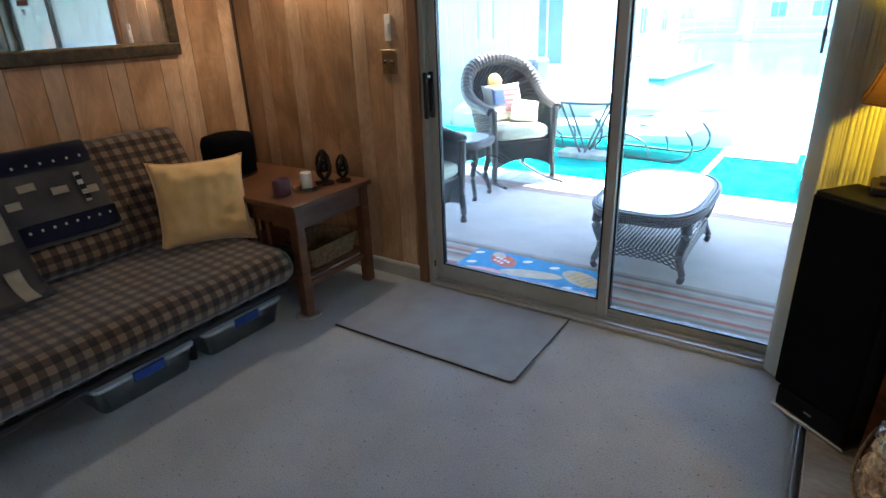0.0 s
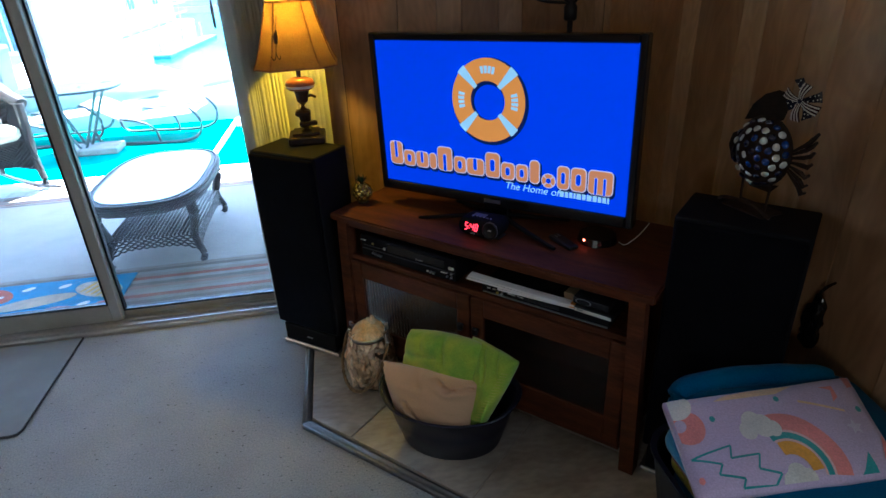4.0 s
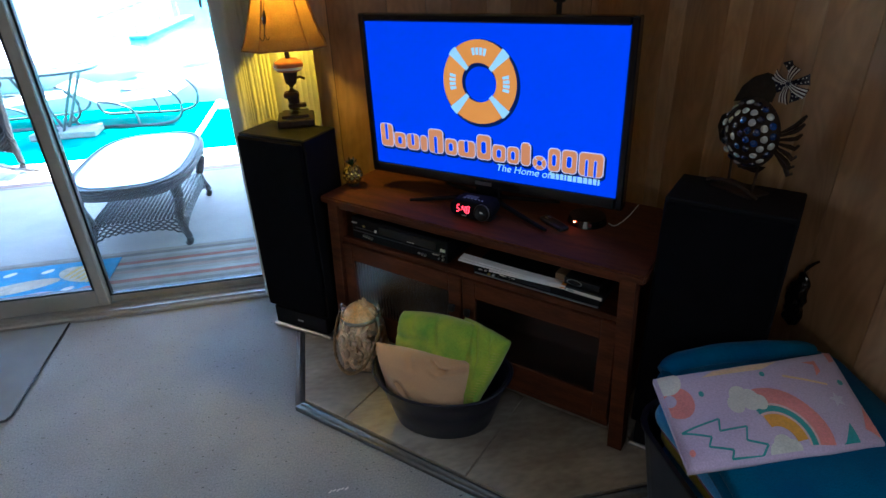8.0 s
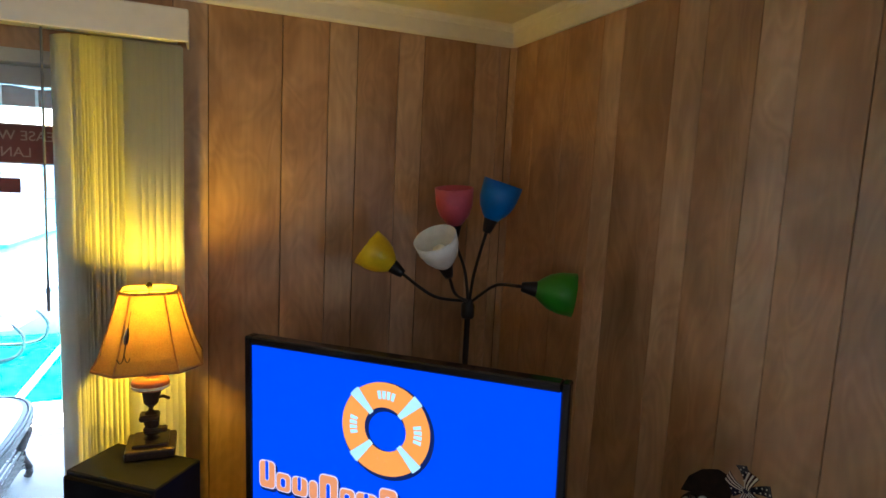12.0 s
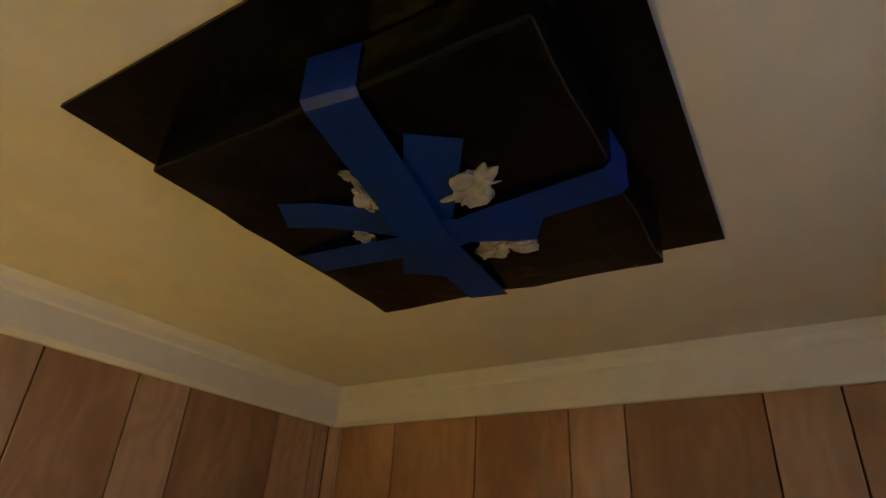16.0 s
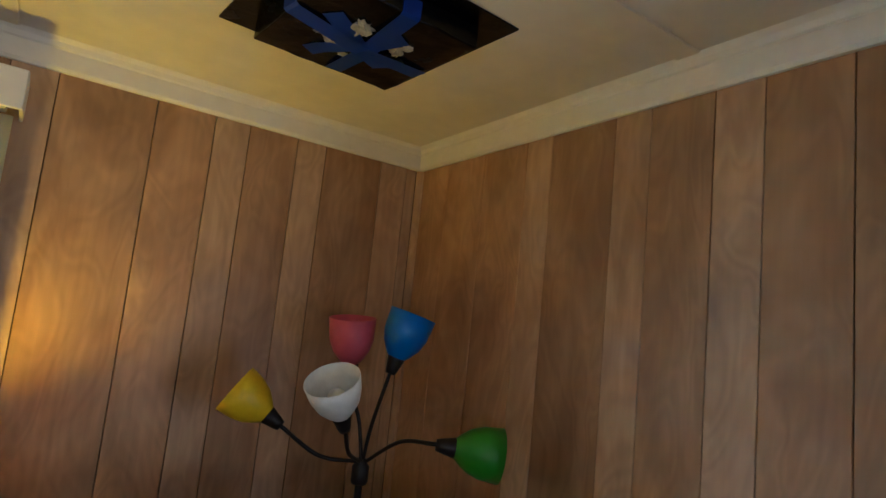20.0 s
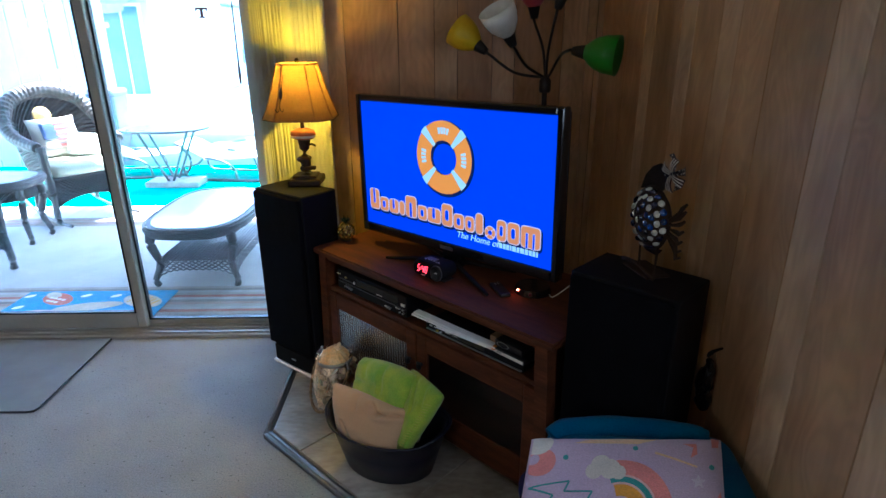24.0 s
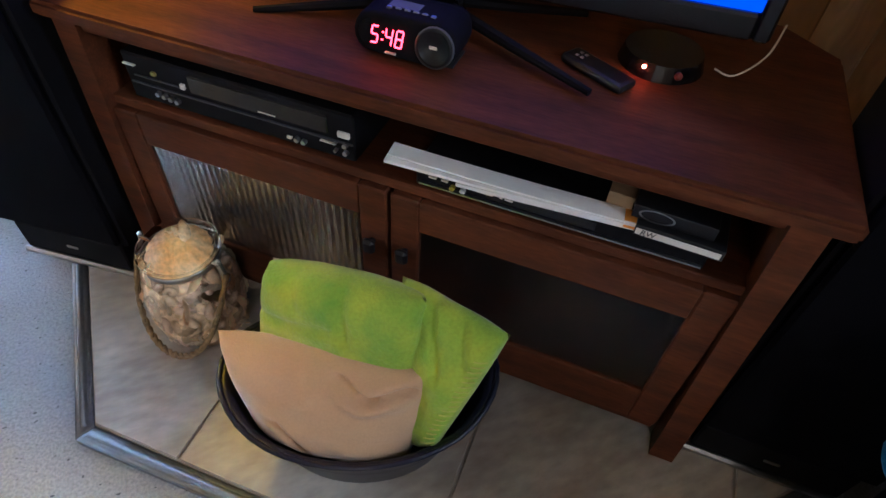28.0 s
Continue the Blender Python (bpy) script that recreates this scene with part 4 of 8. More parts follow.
for k in range(4):
    part("title_ring_piece", plate(B(), sector(DX, DZ, .009, .021, 52 + 90 * k, 128 + 90 * k, 8), .0022), TITLE, screen)
part("title_ring_gap", plate(B(), sector(DX, DZ, .0, .008, 0, 360, 20)[:20], .0022), SCREEN, screen)


def glyph(b, u, w, v0, v1, y, grow, slot):
    """A letter-sized upright block."""
    x0, z0 = on_screen(u, v1)
    x1, z1 = on_screen(u + w, v0)
    plate(b, [(x0, z0), (x1, z0), (x1, z1), (x0, z1)], y)


def words(text, size, m, material, parent, shear=0.0, name="lettering", thick=0.0008):
    c = bpy.data.curves.new(name, 'FONT')
    c.body, c.size, c.extrude, c.shear = text, size, thick, shear
    c.align_x, c.align_y = 'CENTER', 'CENTER'
    o = bpy.data.objects.new(name, c)
    scene.collection.objects.link(o)
    bpy.context.view_layer.update()
    me = bpy.data.meshes.new_from_object(o.evaluated_get(bpy.context.evaluated_depsgraph_get()))
    bpy.data.objects.remove(o)
    me.materials.clear()
    me.materials.append(material)
    q = new(name, me)
    q.parent = parent
    q.matrix_local = m
    return q


x, z = on_screen(.655, .912)
words("The Home of", .034, pose(x, -.0052, z, 90, 0, 0), ICE, screen, 0.25, "caption")
u = .765
for w in (.019, .016, .016, .011, .020, .016, .021, .018, .016, .016, .011):
    bb = B()
    glyph(bb, u, w - .004, .894, .932, .0010, 0.0, False)
    part("caption_bar", bb, ICE, screen)
    u += w
b = B()
span(b, (-.03, -.0135, zs0 - .024), (.03, -.0119, zs0 - .012))
part("maker_mark", b, STEEL, tv)

# ---- things on and in the stand ----
RED = glow("red_digits", (1.0, 0.03, 0.05), 0.35)
clock = thing("clock_radio", corner(-.003, .085, T0 + SH, 0), "black clock radio with red digits on the stand", "clock radio")
def pebble(grow, n=9):
    """The clock's outline across and up: flat sides, round ends."""
    left = [(-.052 - (.027 + grow) * math.sin(a), .033 + (.027 + grow) * math.cos(a)) for a in [math.pi * k / (n - 1) for k in range(n)]]
    right = [(.044 + (.029 + grow) * math.sin(a), .033 - (.029 + grow) * math.cos(a)) for a in [math.pi * k / (n - 1) for k in range(n)]]
    return left + right


b = B()
ringed(b, [[Vector((x, y + (z - .005) * .19, z)) for x, z in pebble(g)] for y, g in ((.0, -.006), (.002, -.0015), (.007, .0), (.060, .0), (.076, -.004), (.080, -.012))], True)
part("case", b, DULL, clock, soft=True)
b = B()
ringed(b, [[Vector((x, y + (z - .005) * .19, z)) for x, z in pebble(-.009) if x < .02] for y in (-.0012, .003)], True)
part("display", b, GLOSS, clock)


def digit(x, lit):
    """A seven-bar numeral, 10 mm wide and 22 mm high, leaning a little."""
    h, w, t = .011, .0095, .0021
    bars = {"a": (0, 2 * h, w, 2 * h), "b": (w, h, w, 2 * h), "c": (w, 0, w, h), "d": (0, 0, w, 0), "e": (0, 0, 0, h), "f": (0, h, 0, 2 * h), "g": (0, h, w, h)}
    b = B()
    for k in lit:
        x0, z0, x1, z1 = bars[k]
        g = .0007
        box(b, ((x0 + x1) / 2, 0, (z0 + z1) / 2), (abs(x1 - x0) + (t if x0 == x1 else -2 * g), .0012, abs(z1 - z0) + (t if z0 == z1 else -2 * g)))
    for v in b.verts:
        v.co = Vector((x + v.co.x + .12 * v.co.z, -.0020 + (v.co.z + .017) * .19 + v.co.y, .022 + v.co.z))
    part("digit", b, RED, clock, "glowing red numeral")


digit(-.051, "acdfg"), digit(-.030, "bcfg"), digit(-.0145, "abcdefg")
b = B()
for z in (.028, .038):
    box(b, (-.0345 + .12 * (z - .022), -.0020 + (z - .005) * .19, z), (.0024, .0012, .0024))
part("colon", b, RED, clock, "glowing red dots")
b = B()
m = pose(.043, .0055, .033, 80, 0, 0)
lathe(b, [(0, 0), (.026, 0), (.027, .003), (.022, .006), (.0215, .004), (0, .003)], 28, m)
part("dial", b, SATIN, clock, "round ribbed dial", soft=True)
b = B()
lathe(b, [(.0262, .0005), (.028, .001), (.028, .0035), (.0262, .0042)], 28, m)
part("dial_ring", b, mat("grey_plastic", (.10, .10, .105), .4), clock, "grey dial ring", soft=True)
b = B()
span(b, (.036, .0015, .032), (.047, .004, .036))
part("dial_mark", b, CREAM, clock)
for k in range(6):
    b = B()
    box(b, (-.035 + .013 * k, .030 if k in (0, 5) else .032, .0615), (.007, .006, .004) if k in (0, 5) else (.009, .0035, .003), .0012)
    part("button", b, STEEL, clock)
b = B()
span(b, (-.028, -.0022, .0115), (-.012, .0015, .0135))
part("maker_mark", b, CREAM, clock)
b = B()
span(b, (-.040, .036, .0595), (.036, .058, .0612), .0006)
part("snooze_bar", b, mat("grey_bar", (.16, .16, .165), .4), clock, "grey snooze bar")
for sx in (-1, 1):
    b = B()
    box(b, (sx * .055, .045, .0015), (.02, .05, .003))
    part("foot", b, RUBBER, clock)

box_m = corner(.327, .261, T0 + SH, 8)
roku = thing("streaming_box", box_m, "small black media box with a glowing red light", "media box")
b = B()
slab(b, sector(0, 0.0, 0.0, .062, 0, 360, 28)[:28], 0.0, .022)
for v in b.verts:
    if v.co.z > .01:
        v.co.x *= .9
        v.co.y *= .9
part("case", b, GLOSS, roku)
b = B()
bmesh.ops.create_icosphere(b, subdivisions=2, radius=.0028, matrix=Matrix.Translation((-.028, -.0535, .017)))
part("light", b, glow("red_light", (1, .10, .04), 4.0), roku, "glowing red light")
# red-lit logo, its light put into a plain red colour
b = B()
bmesh.ops.create_icosphere(b, subdivisions=2, radius=.006, matrix=Matrix.Translation((.020, -.0555, .012)))
part("lit_logo", b, mat("lit_logo_red", (.25, .05, .04), .4), roku)
rm = thing("remote_control", corner(.248, .184, T0 + SH, -30), "small black remote control lying on the stand", "remote control")
b = B()
span(b, (-.055, -.019, 0.0), (.055, .019, .014), .006, 2)
part("case", b, SATIN, rm)
for k in range(4):
    b = B()
    box(b, (-.036 + .009 * (k % 2), -.005 + .01 * (k // 2), .0148), (.005, .005, .002), .0008)
    part("button", b, STEEL, rm)

vcr = thing("video_recorder", corner(-.268, .03, T0 + .477, 0), "black video recorder with silver buttons on the stand's shelf", "video recorder")
b = B()
span(b, (-.208, .004, .004), (.208, .30, .088), .003)
part("case", b, BLACK, vcr)
b = B()
span(b, (-.082, .0005, .046), (.165, .0045, .078), .002)
part("cassette_flap", b, GLOSS, vcr)
b = B()
span(b, (-.20, .0008, .036), (.205, .0042, .0385)), span(b, (-.19, .0012, .05), (-.10, .0042, .052))
part("trim_line", b, mat("dark_grey_plastic", (.05, .05, .055), .35), vcr)
for x, z, r in ((-.150, .026, .0046), (-.138, .0245, .0046), (-.126, .023, .0046), (-.114, .0215, .0046), (.108, .018, .0046), (.120, .017, .0046), (.176, .034, .003), (.176, .020, .003), (.193, .034, .0044), (.193, .020, .0044)):
    b = B()
    cyl(b, (x, .004, z), (x, -.003, z), r, r * .85, 12)
    part("button", b, STEEL, vcr)
for x0, x1, z0, z1 in ((.182, .202, .048, .058), (.090, .099, .016, .021), (-.098, -.090, .050, .060)):
    b = B()
    span(b, (x0, -.0015, z0), (x1, .004, z1), .001)
    part("button", b, CREAM, vcr)
b = B()
span(b, (-.152, -.0005, .060), (-.144, .004, .066))
part("label", b, mat("gold_label", (.45, .36, .10), .4), vcr)
for x0, x1, z in ((-.205, -.182, .068), (.045, .075, .050), (.150, .172, .030)):
    b = B()
    span(b, (x0, -.0002, z), (x1, .004, z + .002))
    part("marking", b, CREAM, vcr)
for sx in (-1, 1):
    b = B()
    cyl(b, (sx * .17, .05, 0), (sx * .17, .05, .0045), .012), cyl(b, (sx * .17, .25, 0), (sx * .17, .25, .0045), .012)
    part("foot", b, RUBBER, vcr)

dvd = thing("dvd_player", corner(.252, .03, T0 + .477, 0), "slim black disc player under papers on the shelf", "disc player")
b = B()
span(b, (-.212, .004, .0), (.212, .26, .036), .003)
part("case", b, BLACK, dvd)
b = B()
span(b, (-.205, -.0005, .006), (.208, .0045, .009))
part("trim_line", b, STEEL, dvd, "silver trim line")
b = B()
span(b, (-.10, .0015, .014), (.06, .0044, .030), .001)
part("disc_tray", b, GLOSS, dvd)
for x0, x1 in ((-.19, -.178), (-.17, -.16), (-.115, -.09), (-.08, -.076), (-.072, -.06)):
    b = B()
    span(b, (x0, .0006, .022), (x1, .0042, .0245))
    part("marking", b, CREAM, dvd)
for x, cc in ((-.152, (.5, .4, .05)), (-.136, (.6, .6, .6))):
    b = B()
    cyl(b, (x, .004, .015), (x, -.002, .015), .0042)
    part("jack", b, mat("jack", cc, .35), dvd)
WHITE = mat("white_paper", (.86, .83, .80), .7, vary=.03, scale=20)
papers = thing("paper_stack", corner(.210, .019, T0 + .514, 4.2), "stack of white folded papers lying on the disc player", "papers")
for x0, x1, y0, y1, z0, t, rise, turn in ((-.100, .204, .001, .030, .0, .0055, .0, 0.0), (-.206, .205, -.003, .027, .0058, .0045, .011, .5), (-.203, .197, .001, .030, .0106, .0022, .015, -.4)):
    b = B()
    n = 16
    rows = []
    for i in range(n + 1):
        f = i / n
        z = z0 + rise * max(0, 1 - f / .85) ** 1.5
        rows.append([b.verts.new((x0 + (x1 - x0) * f, y, z + dz)) for y, dz in ((y0, 0), (y1, 0), (y1, t), (y0, t))])
    for r, q in zip(rows, rows[1:]):
        for k in range(4):
            b.faces.new((r[k], q[k], q[(k + 1) % 4], r[(k + 1) % 4]))
    b.faces.new(rows[0]), b.faces.new(rows[-1][::-1])
    b.transform(Matrix.Rotation(radians(turn), 4, 'Z'))
    part("sheet", b, WHITE, papers)
b = B()
span(b, (.135, .002, .0132), (.164, .026, .0137))
span(b, (.135, -.0042, .0064), (.164, -.0034, .0100))
part("sticker", b, mat("orange_sticker", (.80, .30, .03), .5), papers, "orange sticker")
tapebox = thing("tape_boxes", corner(.418, .022, T0 + .514, -2), "black and cream cassette boxes stacked on the disc player", "cassette boxes")
b = B()
span(b, (-.058, .0, .0), (.058, .11, .018), .001)
part("lower_box", b, SATIN, tapebox)
b = B()
span(b, (-.056, -.0006, .003), (.054, .0, .013))
part("spine", b, CREAM, tapebox, "cream spine")
words("RW", .012, pose(-.040, -.0010, .0078, 90, 0, 0), SATIN, tapebox, .15, "spine_lettering", .0003)
b = B()
span(b, (-.068, .012, .0185), (.04, .11, .040), .001)
part("upper_box", b, SATIN, tapebox)
b = B()
lathe(b, [(.014, 0), (.016, 0), (.016, .0008), (.014, .0008)], 20, pose(-.036, .0118, .0292, 90, 0, 0), sx=1.5, sy=.6)
part("label_ring", b, STEEL, tapebox)
b = B()
span(b, (-.105, .03, .0), (-.0685, .10, .034), .001)
part("cardboard_box", b, mat("cardboard", (.30, .19, .10), .8), tapebox, "brown cardboard box")
orn = thing("glass_ornament", pose(-1.118, -0.412, T0 + SH), "gold glass pineapple ornament on the stand", "ornament")
GOLDG = mat("gold_glass", (.66, .47, .08), .12, vary=.4, scale=60, metal=.8, second=(.20, .15, .04))
b = B()
n, m = 54, 30
rows = []
for i in range(1, m):
    f = i / m
    row = []
    for k in range(n):
        a = 2 * math.pi * k / n
        knob = abs(math.sin(4.5 * a + 9 * f)) * abs(math.sin(4.5 * a - 9 * f))
        r = .037 * math.sin(math.pi * min(1, .06 + .90 * f)) ** .62 * (.90 + .16 * knob)
        row.append(Vector((r * math.cos(a), r * math.sin(a), .004 + .076 * f)))
    rows.append(row)
ringed(b, rows, True)
part("fruit", b, GOLDG, orn, "knobbly gold fruit")
LEAFG = mat("dark_green_glass", (.020, .045, .020), .2, vary=.2, scale=40)
for k in range(11):
    a, lean = 2.4 * k, .010 + .0016 * k
    b = B()
    d, side = Vector((math.cos(a), math.sin(a), 0)), Vector((-math.sin(a), math.cos(a), 0)) * .005
    base, tip = Vector((0, 0, .078)) + d * .004, Vector((0, 0, .112 - .0016 * k)) + d * lean
    mid = (base + tip) / 2 + d * .003
    vs = [b.verts.new(p) for p in (base - side * .7, base + side * .7, mid + side, tip, mid - side)]
    b.faces.new(vs)
    bmesh.ops.solidify(b, geom=list(b.faces), thickness=.0012)
    part("leaf", b, LEAFG, orn, "dark green leaf")
b = B()
lathe(b, [(0, .0), (.022, 0), (.02, .004), (0, .005)], 20)
part("foot", b, BRONZE, orn, soft=True)
b = B()
tube(b, bez([(.43, .25, .012), (.455, .235, .016), (.485, .25, .045), (.50, .30, .07)], 6), .0014, 6)
o = solid("power_cable", b, CREAM, "white cable curling off the stand", "cable", soft=True)
o.matrix_world = corner(-.03, .0, T0 + SH + .002)

# ---- jar of shells ----
jar = thing("shell_jar", corner(-.390, -.068, T0) @ Matrix.Diagonal((1.05, 1.05, 1.23, 1)), "glass jar of seashells with a rope handle", "jar")
CLEAR = glass("thin_jar_glass", (.98, .985, .98), 0.0, 1.12)
b = B()
out = [(.052, .0), (.066, .004), (.082, .03), (.090, .075), (.088, .12), (.076, .16), (.064, .178), (.064, .19), (.072, .193), (.072, .20)]
lathe(b, out, 36), lathe(b, [(r - .003, z + .003) for r, z in out[:-1]] + [(.069, .20)], 36)
g = part("glass", b, CLEAR, jar, "clear glass jar", soft=True)
g.visible_shadow = False
SHELLS = [mat("shell_" + n, c, .42, vary=.16, scale=30, second=s, bump=.3, bump_scale=120, island=.25) for n, c, s in
          (("cream", (.90, .72, .50), (.80, .58, .36)), ("tan", (.84, .56, .32), (.70, .42, .22)), ("white", (.94, .82, .64), (.86, .70, .50)), ("brown", (.66, .46, .34), (.80, .60, .44)))]


def cockle(r, seed):
    b = B()
    n, k = 14, 5
    tip = b.verts.new((0, 0, 0))
    prev = None
    for i in range(1, k + 1):
        f = i / k
        row = []
        for j in range(n + 1):
            a = radians(-70 + 140 * j / n)
            rr = r * f * (1 + .05 * (j % 2)) * (.75 + .25 * math.cos(a))
            row.append(b.verts.new((rr * math.sin(a), 1.6 * rr * math.cos(a) * .8, .55 * r * math.sin(math.pi * min(1, f * .55 + .05)) * (.5 + .5 * math.cos(a)))))
        for j in range(n):
            b.faces.new((row[j], row[j + 1], prev[j + 1], prev[j]) if prev else (row[j], row[j + 1], tip))
        prev = row
    bmesh.ops.solidify(b, geom=list(b.faces), thickness=.0014)
    return b


def whelk(r, seed):
    b = B()
    pts, rad = [], []
    for i in range(34):
        f = i / 33
        a = f * 5.2 * math.pi
        w = r * (1 - f) ** 1.3
        pts.append((w * .55 * math.cos(a), w * .55 * math.sin(a), 1.9 * r * f))
        rad.append(max(.0008, w * .62))
    tube(b, pts, rad, 8)
    return b


kinds = [mesh(cockle(.021, 1), SHELLS[0], "cockle", True), mesh(cockle(.024, 2), SHELLS[2], "scallop", True), mesh(cockle(.018, 2), SHELLS[1], "clam", True), mesh(whelk(.014, 3), SHELLS[3], "whelk", True), mesh(whelk(.016, 4), SHELLS[0], "conch", True)]
# cream core, added so that the gaps between shells don't go dark
b = B()
lathe(b, [(0, .010), (.038, .012), (.054, .035), (.061, .075), (.058, .115), (.050, .150), (.040, .175), (0, .182)], 40)
bmesh.ops.subdivide_edges(b, edges=list(b.edges), cuts=2, use_grid_fill=True)
for v in b.verts:
    v.co += .007 * noise.noise_vector(v.co * 75)
part("shell_fill", b, SHELLS[0], jar, "lumpy cream core added to keep the gaps between shells pale")
rnd = random.Random(7)
for k in range(240):
    z = .014 + .152 * (k / 240)
    lim = np.interp(z, [.0, .03, .075, .12, .16], [.045, .066, .073, .071, .058])
    a, q = rnd.uniform(0, 6.283), lim * .84 * (rnd.random() ** .10)
    o = new("shell", kinds[k % 5])
    o.parent = jar
    o.matrix_local = Matrix.Translation((q * math.cos(a), q * math.sin(a), z)) @ Euler((rnd.uniform(0, 6.3), rnd.uniform(0, 6.3), rnd.uniform(0, 6.3))).to_matrix().to_4x4() @ Matrix.Diagonal((1.35, 1.35, 1.3, 1))
# one big scallop lies over the mouth, with a broken cockle and a knobbly whelk on it
b = B()
grid = []
for i in range(15):
    rho = i / 14
    row = []
    for k in range(96):
        a = 2 * math.pi * k / 96
        x, y = .058 * rho * math.cos(a), .056 * rho * math.sin(a)
        rib = .0011 * math.cos(34 * math.atan2(x, y + .064)) * min(1, rho * 1.6)
        row.append(Vector((x * (1 + .04 * rho * math.cos(17 * a)), y, .030 * max(0, 1 - rho ** 2.2) ** .75 + rib)))
    grid.append(row)
ringed(b, grid[1:] + [[v * .97 - Vector((0, 0, .004)) for v in r] for r in grid[:0:-1]], False)
b.faces.new([b.verts.new(v + Vector((0, 0, .0002))) for v in grid[1]])
b.transform(Matrix.Translation((.004, -.004, .192)) @ Euler((.16, -.04, .5)).to_matrix().to_4x4())
part("shell", b, mat("shell_orange", (.80, .43, .14), .42, vary=.2, scale=24, second=(.90, .66, .36), bump=.25, bump_scale=140), jar, "large orange-tan scallop in the jar's mouth", soft=True)
KNOB = whelk(.023, 5)
for v in KNOB.verts:
    v.co = Vector((v.co.x * 1.25, v.co.y * .8, v.co.z)) * (1 + .5 * noise.noise(v.co * 95))
part("shell", KNOB, mat("shell_buff", (.90, .72, .46), .5, vary=.2, scale=40, second=(.80, .54, .28), bump=.5, bump_scale=110), jar, "knobbly buff whelk", soft=True).matrix_local = Matrix.Translation((.012, .018, .222)) @ Euler((1.45, .25, -1.0)).to_matrix().to_4x4() @ Matrix.Scale(.72, 4)
o = new("shell", kinds[2])
o.parent = jar
o.matrix_local = Matrix.Translation((-.040, -.018, .200)) @ Euler((.4, .7, 2.2)).to_matrix().to_4x4() @ Matrix.Diagonal((.9, .9, .9, 1))
ROPE = mat("jute_rope", (.36, .25, .13), .9, vary=.25, scale=60, bump=.6, bump_scale=200)
b = B()
for ph in (0, math.pi):
    pts = []
    for i in range(70):
        f = i / 69
        a = math.pi * f
        base = Vector((-.094 * math.cos(a), -.10 * math.sin(a) ** .7, .172 - .15 * math.sin(a) ** .8))
        tw = f * 75 + ph
        pts.append(base + Vector((0, math.cos(tw), math.sin(tw))) * .0030)
    tube(b, pts, .0040, 7)
part("rope_handle", b, ROPE, jar, "twisted jute rope handle", soft=True)
for sx in (-1, 1):
    b = B()
    cyl(b, (sx * .090, 0, .155), (sx * .082, 0, .190), .0065, .006, 10), cyl(b, (sx * .066, 0, .188), (sx * .084, 0, .190), .003)
    bmesh.ops.create_icosphere(b, subdivisions=1, radius=.006, matrix=Matrix.Translation((sx * .083, 0, .195)))
    part("clip", b, STEEL, jar, "metal handle clip")
b = B()
lathe(b, [(.0652, .178), (.068, .178), (.068, .189), (.0652, .189)], 30)
part("wire_collar", b, STEEL, jar, soft=True)

# ---- tub of blankets on the hearth ----
NAVY = mat("navy_tub", (.006, .008, .026), .34, vary=.1, scale=10)
tub = thing("storage_tub", pose(-.918, -1.018, T0, 0, 0, -22), "dark navy oval tub on the tiled hearth", "tub")
b = B()
rows = []
for z, s in ((0.0, .70), (.004, .74), (.10, .88), (.175, .985), (.181, 1.03), (.186, 1.03), (.186, .99), (.18, .955), (.10, .855), (.012, .70)):
    ring = []
    for k in range(40):
        a = 2 * math.pi * k / 40
        lift = .020 * max(0, math.cos(a) ** 2 - .55) / .45 * (z / .186)
        ring.append(Vector((.222 * s * math.cos(a), .158 * s * math.sin(a), z + lift)))
    rows.append(ring)
ringed(b, rows, True)
part("body", b, NAVY, tub, soft=True)
b = B()
tube(b, [v * 1.004 for v in rows[5]], .0045, 8, closed=True)
part("rim", b, NAVY, tub, "rolled navy rim", soft=True)
TAN = cloth("tan_fleece", (.59, .37, .21), (.53, .33, .185), 5, bump=.2, vary=.04)
GREEN = cloth("green_fleece", (.44, .52, .05), (.20, .40, .045), 13, bump=.45, bs=180.0, vary=.08)
LINEN = cloth("cream_cloth", (.62, .54, .42))


def local(p):
    """A point given across, back and up at the stand, in the room."""
    q = Matrix.Rotation(radians(-45), 2) @ Vector((p[0], p[1]))
    return Vector((STAND[0] + q.x, STAND[1] + q.y, p[2]))


b = B()
patch(b, local((-.212, -.200, .288)), local((-.095, -.262, .135)), local((.146, -.220, .130)), local((.152, -.140, .308)), .115, .026, 44, 1.0, .005, 4, ((.62, .90, .76, .80, .018), (.76, .80, .92, .87, .018), (.42, .95, .47, .74, .007), (.30, .45, .42, .20, .008)), 4, .12)
solid("tan_blanket", b, TAN, "folded tan fleece blanket in the navy tub", "blanket", soft=True)
green = thing("green_blanket", pose(0, 0, 0), "folded lime green fleece blanket in the navy tub", "blanket")
b = B()
patch(b, local((-.175, -.086, .368)), local((-.160, -.150, .15)), local((.150, -.168, .10)), local((.122, -.084, .415)), .090, .016, 44, 4.0, .005, 5, ((.02, .62, .5, .72, .004), (.55, .97, .60, .70, .007), (.25, .98, .30, .80, .004)), 9, .30)
part("main_fold", b, GREEN, green, soft=True)
b = B()
q00, q10, q11, q01 = local((.055, -.050, .395)), local((.120, -.185, .13)), local((.186, -.205, .195)), local((.250, -.084, .388))
patch(b, q00, q10, q11, q01, .050, .020, 34, 6.0, .006, 5, ((.35, .97, .60, .60, .006), (.62, .97, .80, .70, .005)), 9, .12)
part("hanging_corner", b, GREEN, green, soft=True)
b = B()
